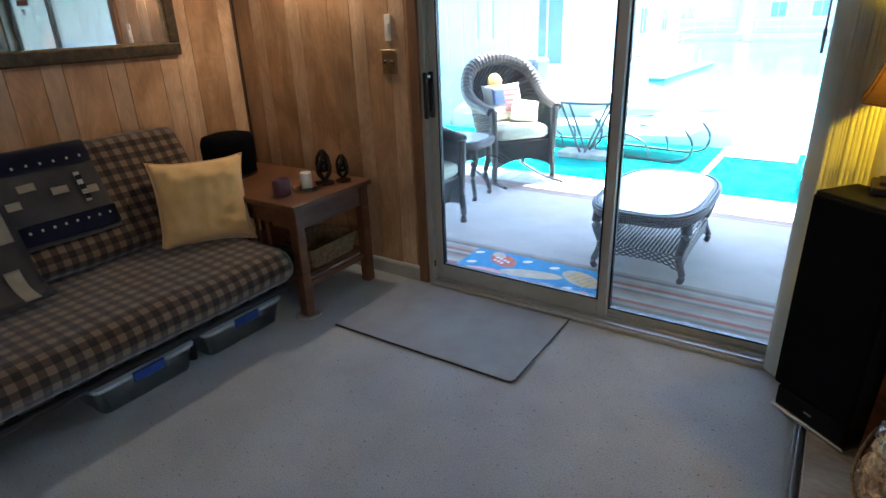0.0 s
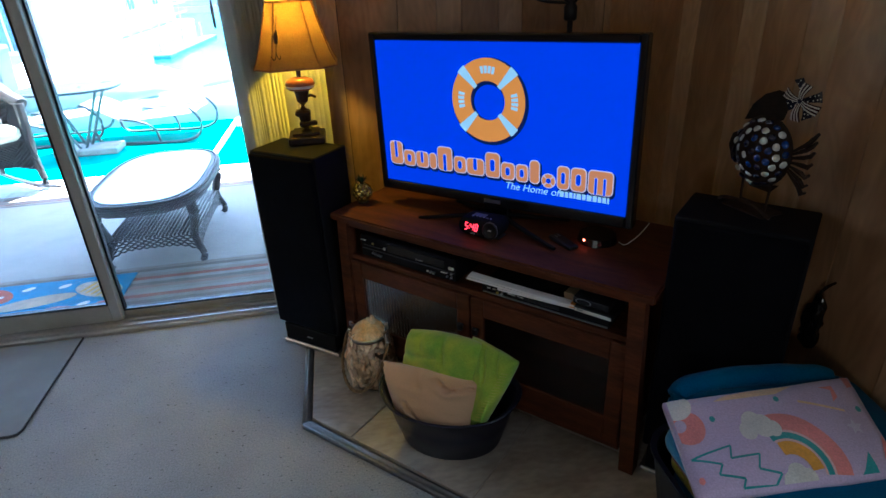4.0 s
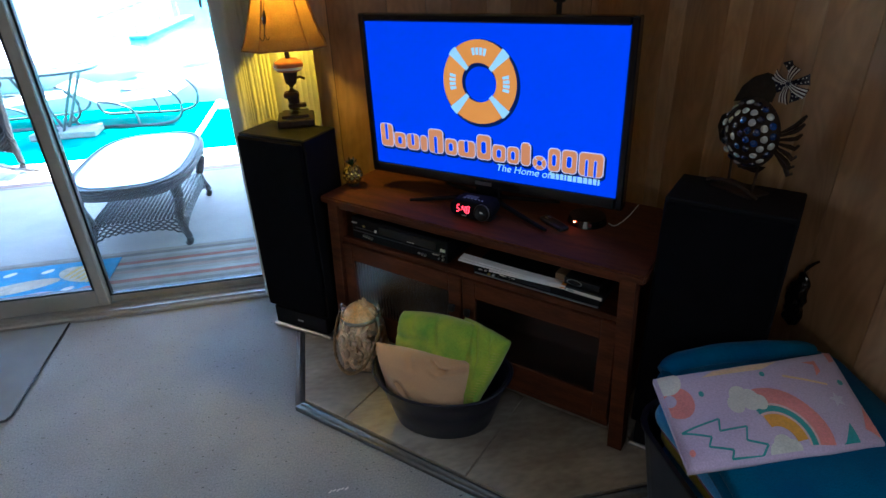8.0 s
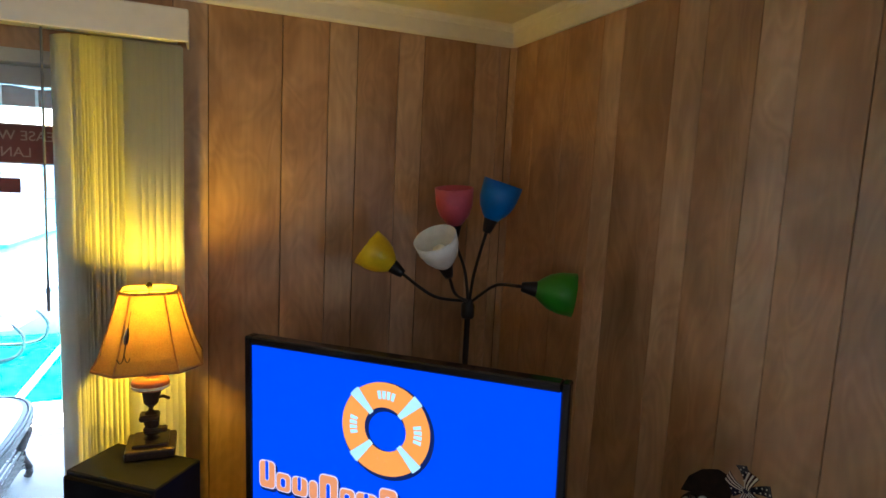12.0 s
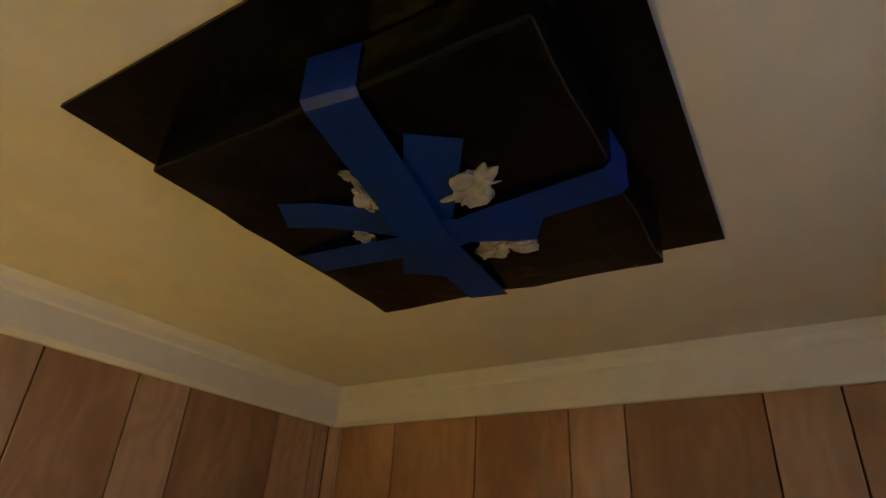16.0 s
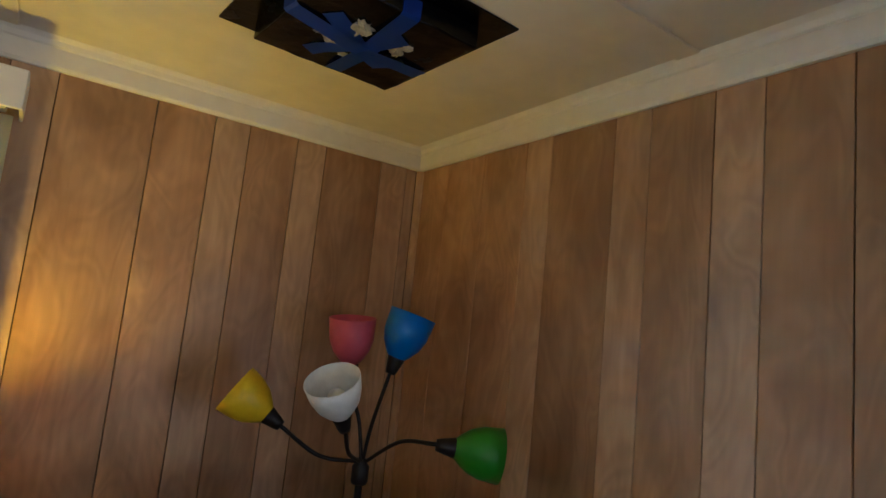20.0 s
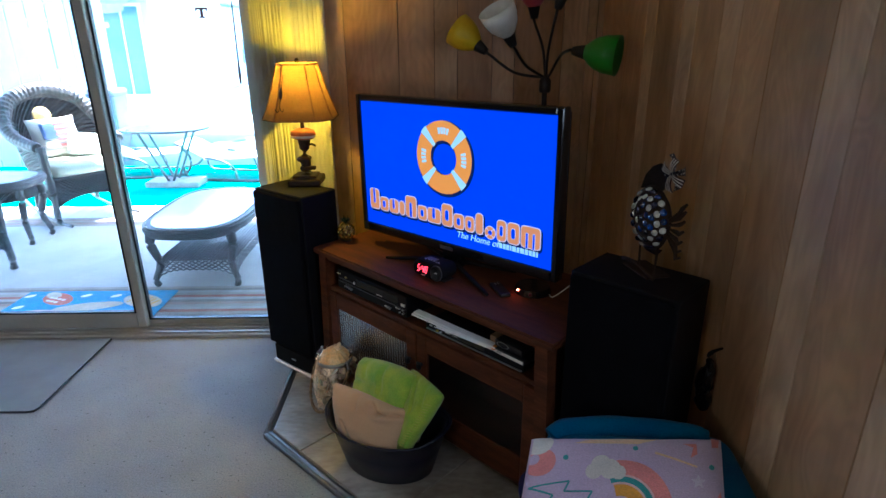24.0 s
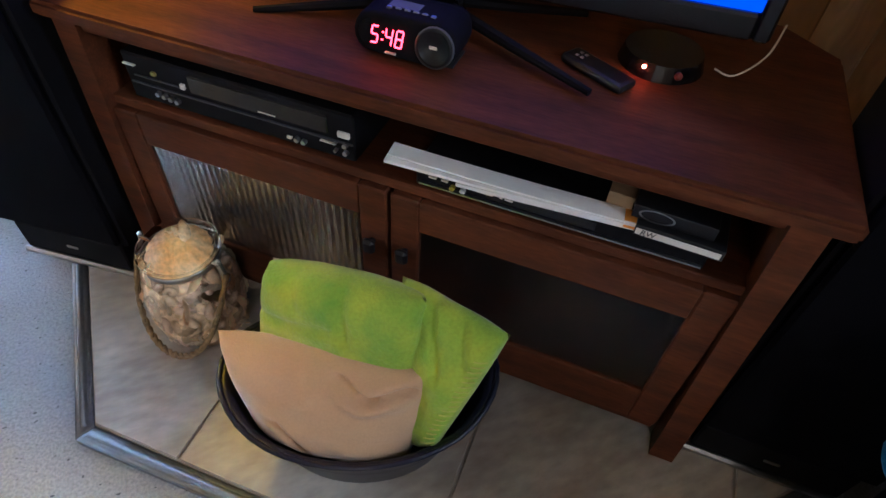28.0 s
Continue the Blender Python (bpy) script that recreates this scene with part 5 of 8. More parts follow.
for k in range(18):
    f = .14 + .74 * (k + .5) / 18
    c = q01 + (q11 - q01) * f + (q00 - q01).normalized() * .022 - Vector((.014, .014, 0))
    d = (q00 - q01).normalized() * .010
    tube(b, [c - d - Vector((.004, .004, 0)), c - Vector((.010, .010, -.002)), c + d - Vector((.012, .012, 0))], .0012, 5)
part("stitching", b, mat("yellow_thread", (.55, .58, .10), .7), green, "yellow blanket stitch")
b = B()
patch(b, local((-.185, -.055, .325)), local((-.17, -.10, .13)), local((.12, -.09, .13)), local((.17, -.045, .335)), .03, .0, 12, 2.0, .004, 9)
solid("cream_blanket", b, LINEN, "cream cloth folded behind the green blanket", "blanket", soft=True)

# ---- fish sculpture ----
fish = thing("fish_sculpture", pose(-.178, -1.297, T0 + .8525, 0, 0, -77) @ Matrix.Scale(.8, 4), "dark metal fish set with blue and white glass gems", "sculpture")
RUST = mat("dark_bronze_sheet", (.034, .020, .013), .62, vary=.25, scale=18, second=(.020, .013, .009), spec=.12)
b = B()
rows = []
for d, s in ((-.028, .35), (-.022, .75), (0, 1.0), (.022, .75), (.028, .35)):
    rows.append([Vector((.098 * s * math.cos(2 * math.pi * k / 28), d, .186 + .108 * s * math.sin(2 * math.pi * k / 28))) for k in range(28)])
ringed(b, rows, True)
part("body", b, RUST, fish, soft=True)
for name, pts in (("dorsal_fin", [(-.085, .265), (-.065, .315), (-.03, .350), (.012, .368), (.048, .362), (.055, .330), (.045, .288), (.0, .28), (-.04, .278)]),
                  ("head", [(-.085, .235), (-.118, .215), (-.126, .178), (-.108, .135), (-.085, .125), (-.08, .18)]),
                  ("belly_fin", [(-.06, .10), (-.02, .07), (.05, .07), (.075, .10), (.02, .09)])):
    b = B()
    vs = [b.verts.new((x, 0, z)) for x, z in pts]
    b.faces.new(vs)
    bmesh.ops.solidify(b, geom=list(b.faces), thickness=.006)
    part(name, b, RUST, fish)
for k in range(7):
    a = radians(-55 + 18 * k)
    b = B()
    tube(b, [(.085, 0, .178 + .03 * math.sin(a)), (.13, .004, .178 + .075 * math.sin(a)), (.150, -.004, .18 + .10 * math.sin(a)), (.152, .010, .188 + .105 * math.sin(a))], [.003, .007, .007, .004], 6)
    part("tail_strip", b, RUST, fish, soft=True)
b = B()
span(b, (-.075, -.045, 0), (.075, .045, .008), .003), cyl(b, (-.045, 0, .008), (-.05, 0, .105), .004), cyl(b, (.045, 0, .008), (.05, 0, .105), .004)
tube(b, bez([(-.11, -.02, .004), (-.06, -.05, .03), (.02, -.045, .035), (.09, -.03, .006)], 6), .006, 6)
part("base", b, RUST, fish)
GEMW = mat("white_glass_gem", (.62, .62, .54), .10, vary=.06, coat=.5)
GEMB = mat("blue_glass_gem", (.01, .06, .30), .06, vary=.3, coat=1.0, island=.5)
GEMD = mat("navy_glass_gem", (.008, .012, .05), .06, vary=.2, coat=1.0)
gem = {}
for key, mm in (("w", GEMW), ("b", GEMB), ("d", GEMD)):
    b = B()
    lathe(b, [(.0112, 0), (.0105, .003), (.007, .0055), (0.0, .0066)], 14)
    gem[key] = mesh(b, mm, "gem", True)
for share, start, kinds_round in ((.93, 8, "bbwbdwdwdwddwdwddwdw"), (.70, 0, "wwdwwwwwdwwdww"), (.44, 20, "bwbdwbdb"), (.16, 60, "bdb")):
    for k, key in enumerate(kinds_round):
        a = radians(start + 360 * k / len(kinds_round))
        x, z = .094 * share * math.cos(a), .101 * share * math.sin(a)
        o = new("gem", gem[key])
        o.parent = fish
        r2 = share ** 2
        out = Vector((x * 2.2, -.24 * max(.25, 1 - r2), z * 2.2)).normalized()
        o.matrix_local = Matrix.Translation((x, -.0295 * min(1, (1.18 - r2) ** .5), .186 + z)) @ out.to_track_quat('Z', 'Y').to_matrix().to_4x4()
RIB1, RIB2 = cloth("dotted_ribbon", (.012, .014, .035)), cloth("striped_ribbon", (.05, .012, .016))
bow = new("bow")
bow.parent = fish
bow.matrix_local = pose(.092, -.012, .352) @ Matrix.Scale(.86, 4)
for k, (a, ln) in enumerate(((20, .07), (75, .055), (110, .07), (160, .062), (205, .05), (265, .065), (300, .06), (340, .068))):
    b = B()
    d = Vector((math.cos(radians(a)), 0, math.sin(radians(a))))
    s = Vector((-d.z, 0, d.x))
    n = 6
    rows = []
    for i in range(n + 1):
        f = i / n
        c = d * (ln * f) + Vector((0, -.012 * math.sin(math.pi * f) * (1 if k % 2 else -1), 0))
        w = .006 + .012 * f
        rows.append([b.verts.new(c - s * w), b.verts.new(c + s * w + Vector((0, .004, 0)))])
    for r, q in zip(rows, rows[1:]):
        b.faces.new((r[0], q[0], q[1], r[1]))
    bmesh.ops.solidify(b, geom=list(b.faces), thickness=.0012)
    lp = part("loop", b, RIB1 if k % 2 == 0 else RIB2, bow)
    for i in range(7 if k % 2 == 0 else 3):
        b = B()
        if k % 2 == 0:
            c = d * (ln * (.25 + .11 * i)) + s * (.007 if i % 2 else -.006)
            box(b, c + Vector((0, .0135 * math.sin(math.pi * (.25 + .11 * i)) - .0022, 0)), (.004, .001, .004))
        else:
            rows = []
            for j in range(n + 1):
                f = j / n
                c = d * (ln * f) + Vector((0, -.012 * math.sin(math.pi * f) - .0018, 0))
                w = .006 + .012 * f
                rows.append([b.verts.new(c + s * (w * (-.85 + .68 * i))), b.verts.new(c + s * (w * (-.50 + .68 * i)))])
            for r, q in zip(rows, rows[1:]):
                b.faces.new((r[0], q[0], q[1], r[1]))
            bmesh.ops.solidify(b, geom=list(b.faces), thickness=.0006)
        part("print", b, CREAM, bow)
b = B()
bmesh.ops.create_icosphere(b, subdivisions=2, radius=.010, matrix=Matrix.Diagonal((1.2, .8, 1, 1)))
part("knot", b, RIB1, bow)

# ---- bag behind the speaker ----
b = B()
bmesh.ops.create_icosphere(b, subdivisions=4, radius=1.0, matrix=pose(-.026, -1.412, .60) @ Matrix.Diagonal((.018, .024, .082, 1)))
for v in b.verts:
    v.co += .010 * noise.noise_vector(v.co * 30) + .005 * noise.noise_vector(v.co * 80)
    v.co.x = min(v.co.x, -.004)
for k in range(3):
    tube(b, bez([(-.038, -1.425, .69), (-.022 - .005 * k, -1.425, .705), (-.002, -1.425, .715)], 5), .003, 6)
solid("hanging_bag", b, mat("bag_plastic", (.008, .008, .009), .14, vary=.2, bump=.9, bump_scale=26), "shiny black plastic bag hung on the panelled wall", "bag", soft=False)

# ---- bin of folded throws ----
binm = pose(-.285, -1.735, 0)
tb = thing("laundry_bin", binm, "black rounded bin full of folded throws", "bin")


def rounded(w, d, r, z, n=6):
    p = []
    for cx, cy, a0 in ((w - r, d - r, 0), (-w + r, d - r, 90), (-w + r, -d + r, 180), (w - r, -d + r, 270)):
        for k in range(n + 1):
            a = radians(a0 + 90 * k / n)
            p.append(Vector((cx + r * math.cos(a), cy + r * math.sin(a), z)))
    return p


b = B()
ringed(b, [rounded(.195, .165, .09, 0.0), rounded(.20, .17, .09, .01), rounded(.255, .215, .10, .42), rounded(.262, .222, .10, .43), rounded(.262, .222, .10, .437), rounded(.25, .21, .095, .437), rounded(.245, .205, .095, .40), rounded(.19, .16, .085, .012)], True)
part("body", b, SATIN, tb)
TEAL = mat("teal_plush", (.004, .10, .20), .95, vary=.12, scale=7, bump=.6, bump_scale=260, second=(.002, .06, .16), sheen=.08, spec=.08)
MULTI = [cloth("throw_" + n, c) for n, c in (("sky", (.08, .32, .62)), ("yellow", (.50, .40, .03)), ("red", (.22, .02, .04)), ("leaf", (.10, .30, .05)))]


def folded(name, cx, cy, z0, z1, w, d, rz, material, label, seed=0.0, soft_r=.04, parent=None):
    b = B()
    r = min(soft_r, (z1 - z0) * .48)
    rows = [rounded(w - r * .9, d - r * .9, .05, z0), rounded(w - r * .3, d - r * .3, .055, z0 + r * .4), rounded(w, d, .06, (z0 + z1) / 2), rounded(w - r * .25, d - r * .25, .055, z1 - r * .4), rounded(w - r * .8, d - r * .8, .05, z1), rounded(w * .5, d * .5, .05, z1 + .004), rounded(w * .2, d * .2, .03, z1 + .005)]
    ringed(b, rows, True)
    bmesh.ops.subdivide_edges(b, edges=list(b.edges), cuts=1, use_grid_fill=True)
    for v in b.verts:
        v.co += .006 * noise.noise_vector(v.co * 11 + Vector((seed, 0, 0)))
    if parent:
        return part(name, b, material, parent, label, soft=True)
    o = solid(name, b, material, label, "blanket", soft=True)
    o.matrix_world = pose(cx, cy, 0, 0, 0, rz)
    return o


folded("sky_throw", -.285, -1.735, .30, .385, .205, .165, 0, MULTI[0], "sky blue patterned throw folded in the bin", 1)
folded("yellow_throw", -.285, -1.735, .385, .420, .215, .17, 1, MULTI[1], "yellow and green throw folded in the bin", 2)
folded("red_throw", -.285, -1.735, .420, .442, .22, .175, -1, MULTI[2], "dark red throw folded in the bin", 3)
folded("blue_throw", -.28, -1.735, .442, .466, .235, .19, 1, MULTI[0], "bright blue throw folded in the bin", 9)
teal = thing("teal_throw", pose(-.264, -1.722, 0, 0, 0, -8), "plush teal throw folded over the bin", "blanket")
folded("lower_fold", 0, 0, .464, .498, .232, .228, 0, TEAL, "", 4, .04, teal)
folded("upper_fold", 0, 0, .494, .527, .226, .226, 0, TEAL, "", 6, .04, teal)
b = B()
tube(b, bez([(-.216, .178, .518), (-.17, .200, .536), (0, .207, .541), (.12, .212, .537), (.165, .206, .522)], 8), .025, 14)
for v in b.verts:
    v.co += .005 * noise.noise_vector(v.co * 14)
part("rear_fold", b, TEAL, teal, soft=True)
LILAC = cloth("lilac_plush", (.60, .47, .62), (.54, .41, .57), 6, bump=.2)
lilac = thing("rainbow_throw", pose(-.325, -1.680, .5275, 0, 0, 0), "lilac plush throw printed with a rainbow and clouds", "blanket")
b = B()


def quad(u, v):
    """A place on the folded throw, u along its long side and v across."""
    a, bb, c, d = Vector((-.185, .128, 0)), Vector((.280, .114, 0)), Vector((.164, -.161, 0)), Vector((-.256, -.132, 0))
    return (1 - u) * (1 - v) * a + u * (1 - v) * bb + u * v * c + (1 - u) * v * d


def topz(u, v):
    e = max(0.0, (1 - abs(2 * u - 1) ** 6) * (1 - abs(2 * v - 1) ** 6)) ** .5
    return .012 + .016 * e + .003 * noise.noise(Vector((u * 4, v * 3, 2)))


n = 24
top = [[b.verts.new(quad(i / n, j / n) + Vector((0, 0, topz(i / n, j / n)))) for j in range(n + 1)] for i in range(n + 1)]
low = [[b.verts.new(quad(i / n, j / n)) for j in range(n + 1)] for i in range(n + 1)]
for i in range(n):
    for j in range(n):
        b.faces.new((top[i][j], top[i][j + 1], top[i + 1][j + 1], top[i + 1][j]))
        b.faces.new((low[i][j], low[i + 1][j], low[i + 1][j + 1], low[i][j + 1]))
for i in range(n):
    b.faces.new((top[i][0], top[i + 1][0], low[i + 1][0], low[i][0])), b.faces.new((top[i][n], low[i][n], low[i + 1][n], top[i + 1][n]))
    b.faces.new((top[0][i], low[0][i], low[0][i + 1], top[0][i + 1])), b.faces.new((top[n][i], top[n][i + 1], low[n][i + 1], low[n][i]))
part("body", b, LILAC, lilac, soft=True)


def on_throw(u, v, lift):
    """A place on the throw's top, kept inside its hem."""
    u, v = min(.988, max(.012, u)), min(.985, max(.015, v))
    return quad(u, v) + Vector((0, 0, topz(u, v) + lift))


def print_on(pts, material, word, lift=.0016):
    b = B()
    f = b.faces.new([b.verts.new((u, v, 0)) for u, v in pts])
    bmesh.ops.triangulate(b, faces=[f])
    bmesh.ops.subdivide_edges(b, edges=list(b.edges), cuts=5, use_grid_fill=True)
    for q in b.verts:
        q.co = on_throw(q.co.x, q.co.y, lift)
    part("print", b, material, lilac, word)


def arc(cu, cv, r0, r1, a0, a1, material, word, lift=.0016, n=18):
    """A ring piece on the throw, a little taller than round."""
    b = B()
    at = [radians(a0 + (a1 - a0) * k / n) for k in range(n + 1)]
    for p, q in zip(at, at[1:]):
        ring = [(r0, p), (r1, p), (r1, q), (r0, q)] if r0 else [(r1, p), (r1, q), (0, p)]
        b.faces.new([b.verts.new(on_throw(cu + r * math.cos(a) / 2.24, cv - r * math.sin(a), lift)) for r, a in ring])
    bmesh.ops.remove_doubles(b, verts=list(b.verts), dist=1e-5)
    part("print", b, material, lilac, word)


PEACH, PEACHY = cloth("pale_pink_print", (.86, .54, .54)), cloth("pale_orange_print", (.86, .60, .36))
CORAL, TEALP, AMBER, IVORY = cloth("coral_print", (.86, .29, .26)), cloth("teal_print", (.06, .36, .36)), cloth("amber_print", (.86, .40, .04)), cloth("ivory_print", (.82, .77, .70))
arc(.487, .93, .41, .58, -5, 113, CORAL, "coral rainbow band")
arc(.487, .93, .385, .41, -5, 113, PEACH, "pale pink rainbow band")
arc(.487, .93, .32, .385, -5, 110, TEALP, "teal rainbow band")
arc(.487, .93, .295, .32, -5, 108, PEACH, "pale pink rainbow band")
arc(.487, .93, .17, .295, 4, 106, AMBER, "amber rainbow band")
for cu, cv, rr in ((.379, .41, .115), (.345, .49, .095), (.425, .46, .12), (.47, .50, .085), (.488, .95, .115), (.535, .98, .09), (.45, .99, .09)):
    arc(cu, cv, 0.0, rr, 0, 360, IVORY, "ivory cloud", .0022, 20)
arc(.066, .37, 0.0, .18, 0, 360, CORAL, "coral moon", .0014, 24)
arc(.030, .335, 0.0, .070, 0, 360, LILAC, "lilac bite out of the moon", .0022, 20)
arc(.05, .11, 0.0, .16, 0, 360, IVORY, "ivory cloud", .0019, 18)
for cu, cv, tint in ((.195, .32, TEALP), (.55, .20, TEALP), (.94, .40, TEALP), (.04, .88, CORAL)):
    arc(cu, cv, 0.0, .032, 0, 360, tint, "small dot", .0016, 10)
zz = [(0.026, 0.682), (0.228, 0.607), (0.207, 0.73), (0.346, 0.724), (0.317, 0.851), (0.414, 0.907), (0.37, 0.987), (0.217, 0.979), (0.238, 0.916), (0.126, 0.858), (0.156, 0.773), (0.026, 0.682)]
for (u0, v0), (u1, v1) in zip(zz, zz[1:]):
    dd = Vector(((u1 - u0) * 2.24, v1 - v0)).normalized() * .010
    print_on([(u0 - dd.y / 2.24, v0 + dd.x), (u1 - dd.y / 2.24, v1 + dd.x), (u1 + dd.y / 2.24, v1 - dd.x), (u0 + dd.y / 2.24, v0 - dd.x)], TEALP, "teal zigzag line")
print_on([(0.231, 0.135), (0.303, 0.072), (0.497, 0.054), (0.67, 0.057), (0.561, 0.142), (0.372, 0.139)], PEACHY, "pale orange streak")
print_on([(0.653, 0.242), (0.866, 0.394), (0.865, 0.418), (0.649, 0.27)], PEACHY, "pale orange streak")
print_on([(0.793, 0.129), (0.865, 0.129), (0.869, 0.254), (0.835, 0.299), (0.848, 0.177)], CORAL, "coral hook")
print_on([(0.944, 0.014), (0.988, 0.028), (0.978, 0.151), (0.945, 0.164)], CORAL, "coral patch")
print_on([(0.978, 0.663), (0.995, 0.978), (0.924, 0.89)], CORAL, "coral hill")
print_on([(0.857, 0.821), (0.874, 1.055), (0.751, 1.097)], TEALP, "teal mountain")
star = [(.87 + (.040 if k % 2 == 0 else .018) * math.sin(k * math.pi / 5), .58 - (.09 if k % 2 == 0 else .04) * math.cos(k * math.pi / 5)) for k in range(10)]
print_on(star, cloth("pale_lilac_print", (.68, .60, .70)), "pale lilac star")

# ---- blinds, valance and curtain ----
VANE = mat("ivory_vane", (.84, .83, .78), .6, vary=.05, scale=4, stretch=(1, 1, .2), bump=.08, bump_scale=60)
nt = VANE.node_tree
tr = nt.nodes.new("ShaderNodeBsdfTranslucent")
mx = nt.nodes.new("ShaderNodeMixShader")
tr.inputs[0].default_value = (.74, .76, .74, 1)
mx.inputs[0].default_value = 0.42
nt.links.new(nt.nodes["Principled BSDF"].outputs[0], mx.inputs[1])
nt.links.new(tr.outputs[0], mx.inputs[2])
nt.links.new(mx.outputs[0], nt.nodes["Material Output"].inputs[0])
blinds = thing("vertical_blinds", pose(0, 0, 0), "ivory vertical blinds drawn aside beside the glass door", "blinds")
rnd = random.Random(3)
xs = list(np.linspace(-1.535, -1.392, 17)) + list(np.linspace(-1.372, -1.250, 7))
for k, x in enumerate(xs):
    b = B()
    n = 5
    a = radians((48 if k < 3 else 60 if k < 17 else 18) + rnd.uniform(-7, 7))
    rows = []
    for z in (.028, .9, 1.6, 2.10):
        row = []
        for i in range(n + 1):
            f = i / n - .5
            c = Vector((x + rnd.uniform(-.0015, .0015), -.083, z)) + Vector((math.cos(a) * .089 * f - math.sin(a) * .006 * (1 - 4 * f * f), -math.sin(a) * .089 * f - math.cos(a) * .006 * (1 - 4 * f * f), 0))
            row.append(b.verts.new(c))
        rows.append(row)
    for r, s in zip(rows, rows[1:]):
        for i in range(n):
            b.faces.new((r[i], r[i + 1], s[i + 1], s[i]))
    bmesh.ops.solidify(b, geom=list(b.faces), thickness=.0012)
    part("vane", b, VANE, blinds, soft=True)
b = B()
span(b, (-3.38, -.105, 2.112), (-1.225, -.06, 2.150), .003)
part("head_rail", b, VINYL, blinds)
b = B()
span(b, (-3.40, -.146, 2.108), (-1.192, -.138, 2.205), .003), span(b, (-1.200, -.1378, 2.108), (-1.192, -.017, 2.205), .002), span(b, (-3.40, -.1378, 2.108), (-3.392, -.017, 2.205), .002)
span(b, (-3.392, -.1378, 2.196), (-1.200, -.017, 2.204))
part("valance", b, CREAM, blinds, "cream valance board")
b = B()
cyl(b, (-1.578, -.095, 2.12), (-1.582, -.10, 1.36), .0035, seg=8)
cyl(b, (-1.582, -.10, 1.36), (-1.5825, -.10, 1.285), .0062, .005, seg=8)
part("wand", b, mat("grey_wand", (.16, .17, .18), .3), blinds, "grey tilt wand")
CURT = cloth("slate_curtain", (.065, .085, .105), (.05, .065, .082), 6, bump=.4)
b = B()
n = 90
rows = []
for z in (1.80, 1.83, 2.0, 2.2, 2.245):
    row = []
    for k in range(n + 1):
        f = k / n
        row.append(b.verts.new((-.035 - .016 * math.sin(f * 85) * (1.1 if z < 2 else .6) - .01, -1.600 - 1.665 * f, z + (.018 * math.sin(f * 9) if z < 1.9 else 0))))
    rows.append(row)
for r, s in zip(rows, rows[1:]):
    for i in range(n):
        b.faces.new((r[i], r[i + 1], s[i + 1], s[i]))
bmesh.ops.solidify(b, geom=list(b.faces), thickness=.003)
curtain = thing("curtain_valance", pose(0, 0, 0), "short slate-blue curtain valance on the panelled wall", "curtain")
part("cloth", b, CURT, curtain, soft=True)
b = B()
cyl(b, (-.045, -1.55, 2.235), (-.045, -3.30, 2.235), .008)
part("rod", b, SATIN, curtain)
b = B()
for k in range(60):
    f = k / 59
    x = -.058 - .016 * math.sin(f * 85) - .0
    bmesh.ops.create_cube(b, size=.011, matrix=Matrix.Translation((x - .003, -1.610 - 1.645 * f, 1.955 + .02 * math.sin(f * 30))))
part("beading", b, SATIN, curtain, "dark beaded trim")

# ---- signs on the door glass, read from outside ----
SIGN = mat("brown_sign", (.16, .055, .045), .5, vary=.1, scale=12)
LETTER = mat("sign_letters", (.60, .48, .42), .5, vary=.05)
for m_, c_ in ((SIGN, (.42, .17, .14, 1)), (LETTER, (.75, .62, .56, 1))):
    nt = m_.node_tree
    tr, mx = nt.nodes.new("ShaderNodeBsdfTranslucent"), nt.nodes.new("ShaderNodeMixShader")
    tr.inputs[0].default_value, mx.inputs[0].default_value = c_, 0.5
    nt.links.new(nt.nodes["Principled BSDF"].outputs[0], mx.inputs[1])
    nt.links.new(tr.outputs[0], mx.inputs[2])
    nt.links.new(mx.outputs[0], nt.nodes["Material Output"].inputs[0])
GY = .0795
sign = thing("window_sign", pose(-1.763, GY, 1.782), "brown sign on the door glass, lettered towards the porch", "sign")
b = B()
span(b, (-.205, .0, -.062), (.205, .003, .062), .001)
part("board", b, SIGN, sign)
for sx, sz, w, h in ((0, .0595, .41, .005), (0, -.0595, .41, .005), (.2020, 0, .006, .112), (-.2020, 0, .006, .112)):
    b = B()
    box(b, (sx, -.0012, sz), (w, .002, h))
    part("border", b, LETTER, sign)
mir = Matrix.Diagonal((-1, 1, 1, 1))
for text, z in (("PLEASE WATCH YOUR", .024), ("LANGUAGE", -.027)):
    words(text, .043, Matrix.Translation((0, -.001, z)) @ mir @ pose(0, 0, 0, 90, 0, 0), LETTER, sign, 0, "lettering")
b = B()
span(b, (-.102, 0, -.0235), (.102, .0025, .0235), .001)
strip2 = solid("window_sticker", b, SIGN, "small plain brown sticker on the door glass", "sticker")
strip2.matrix_world = pose(-1.784, GY, 1.652)
b = B()
span(b, (-.027, 0, .013), (.027, .0025, .022)), span(b, (-.006, 0, -.022), (.006, .0024, .0129)), span(b, (-.014, 0, -.022), (-.0061, .0024, -.016)), span(b, (.0061, 0, -.022), (.014, .0024, -.016))
span(b, (-.027, 0, .006), (-.021, .0024, .0129)), span(b, (.021, 0, .006), (.027, .0024, .0129))
tee = solid("window_letter", b, SIGN, "small brown letter stuck on the door glass", "sticker")
tee.matrix_world = pose(-1.775, GY - .003, 1.577)

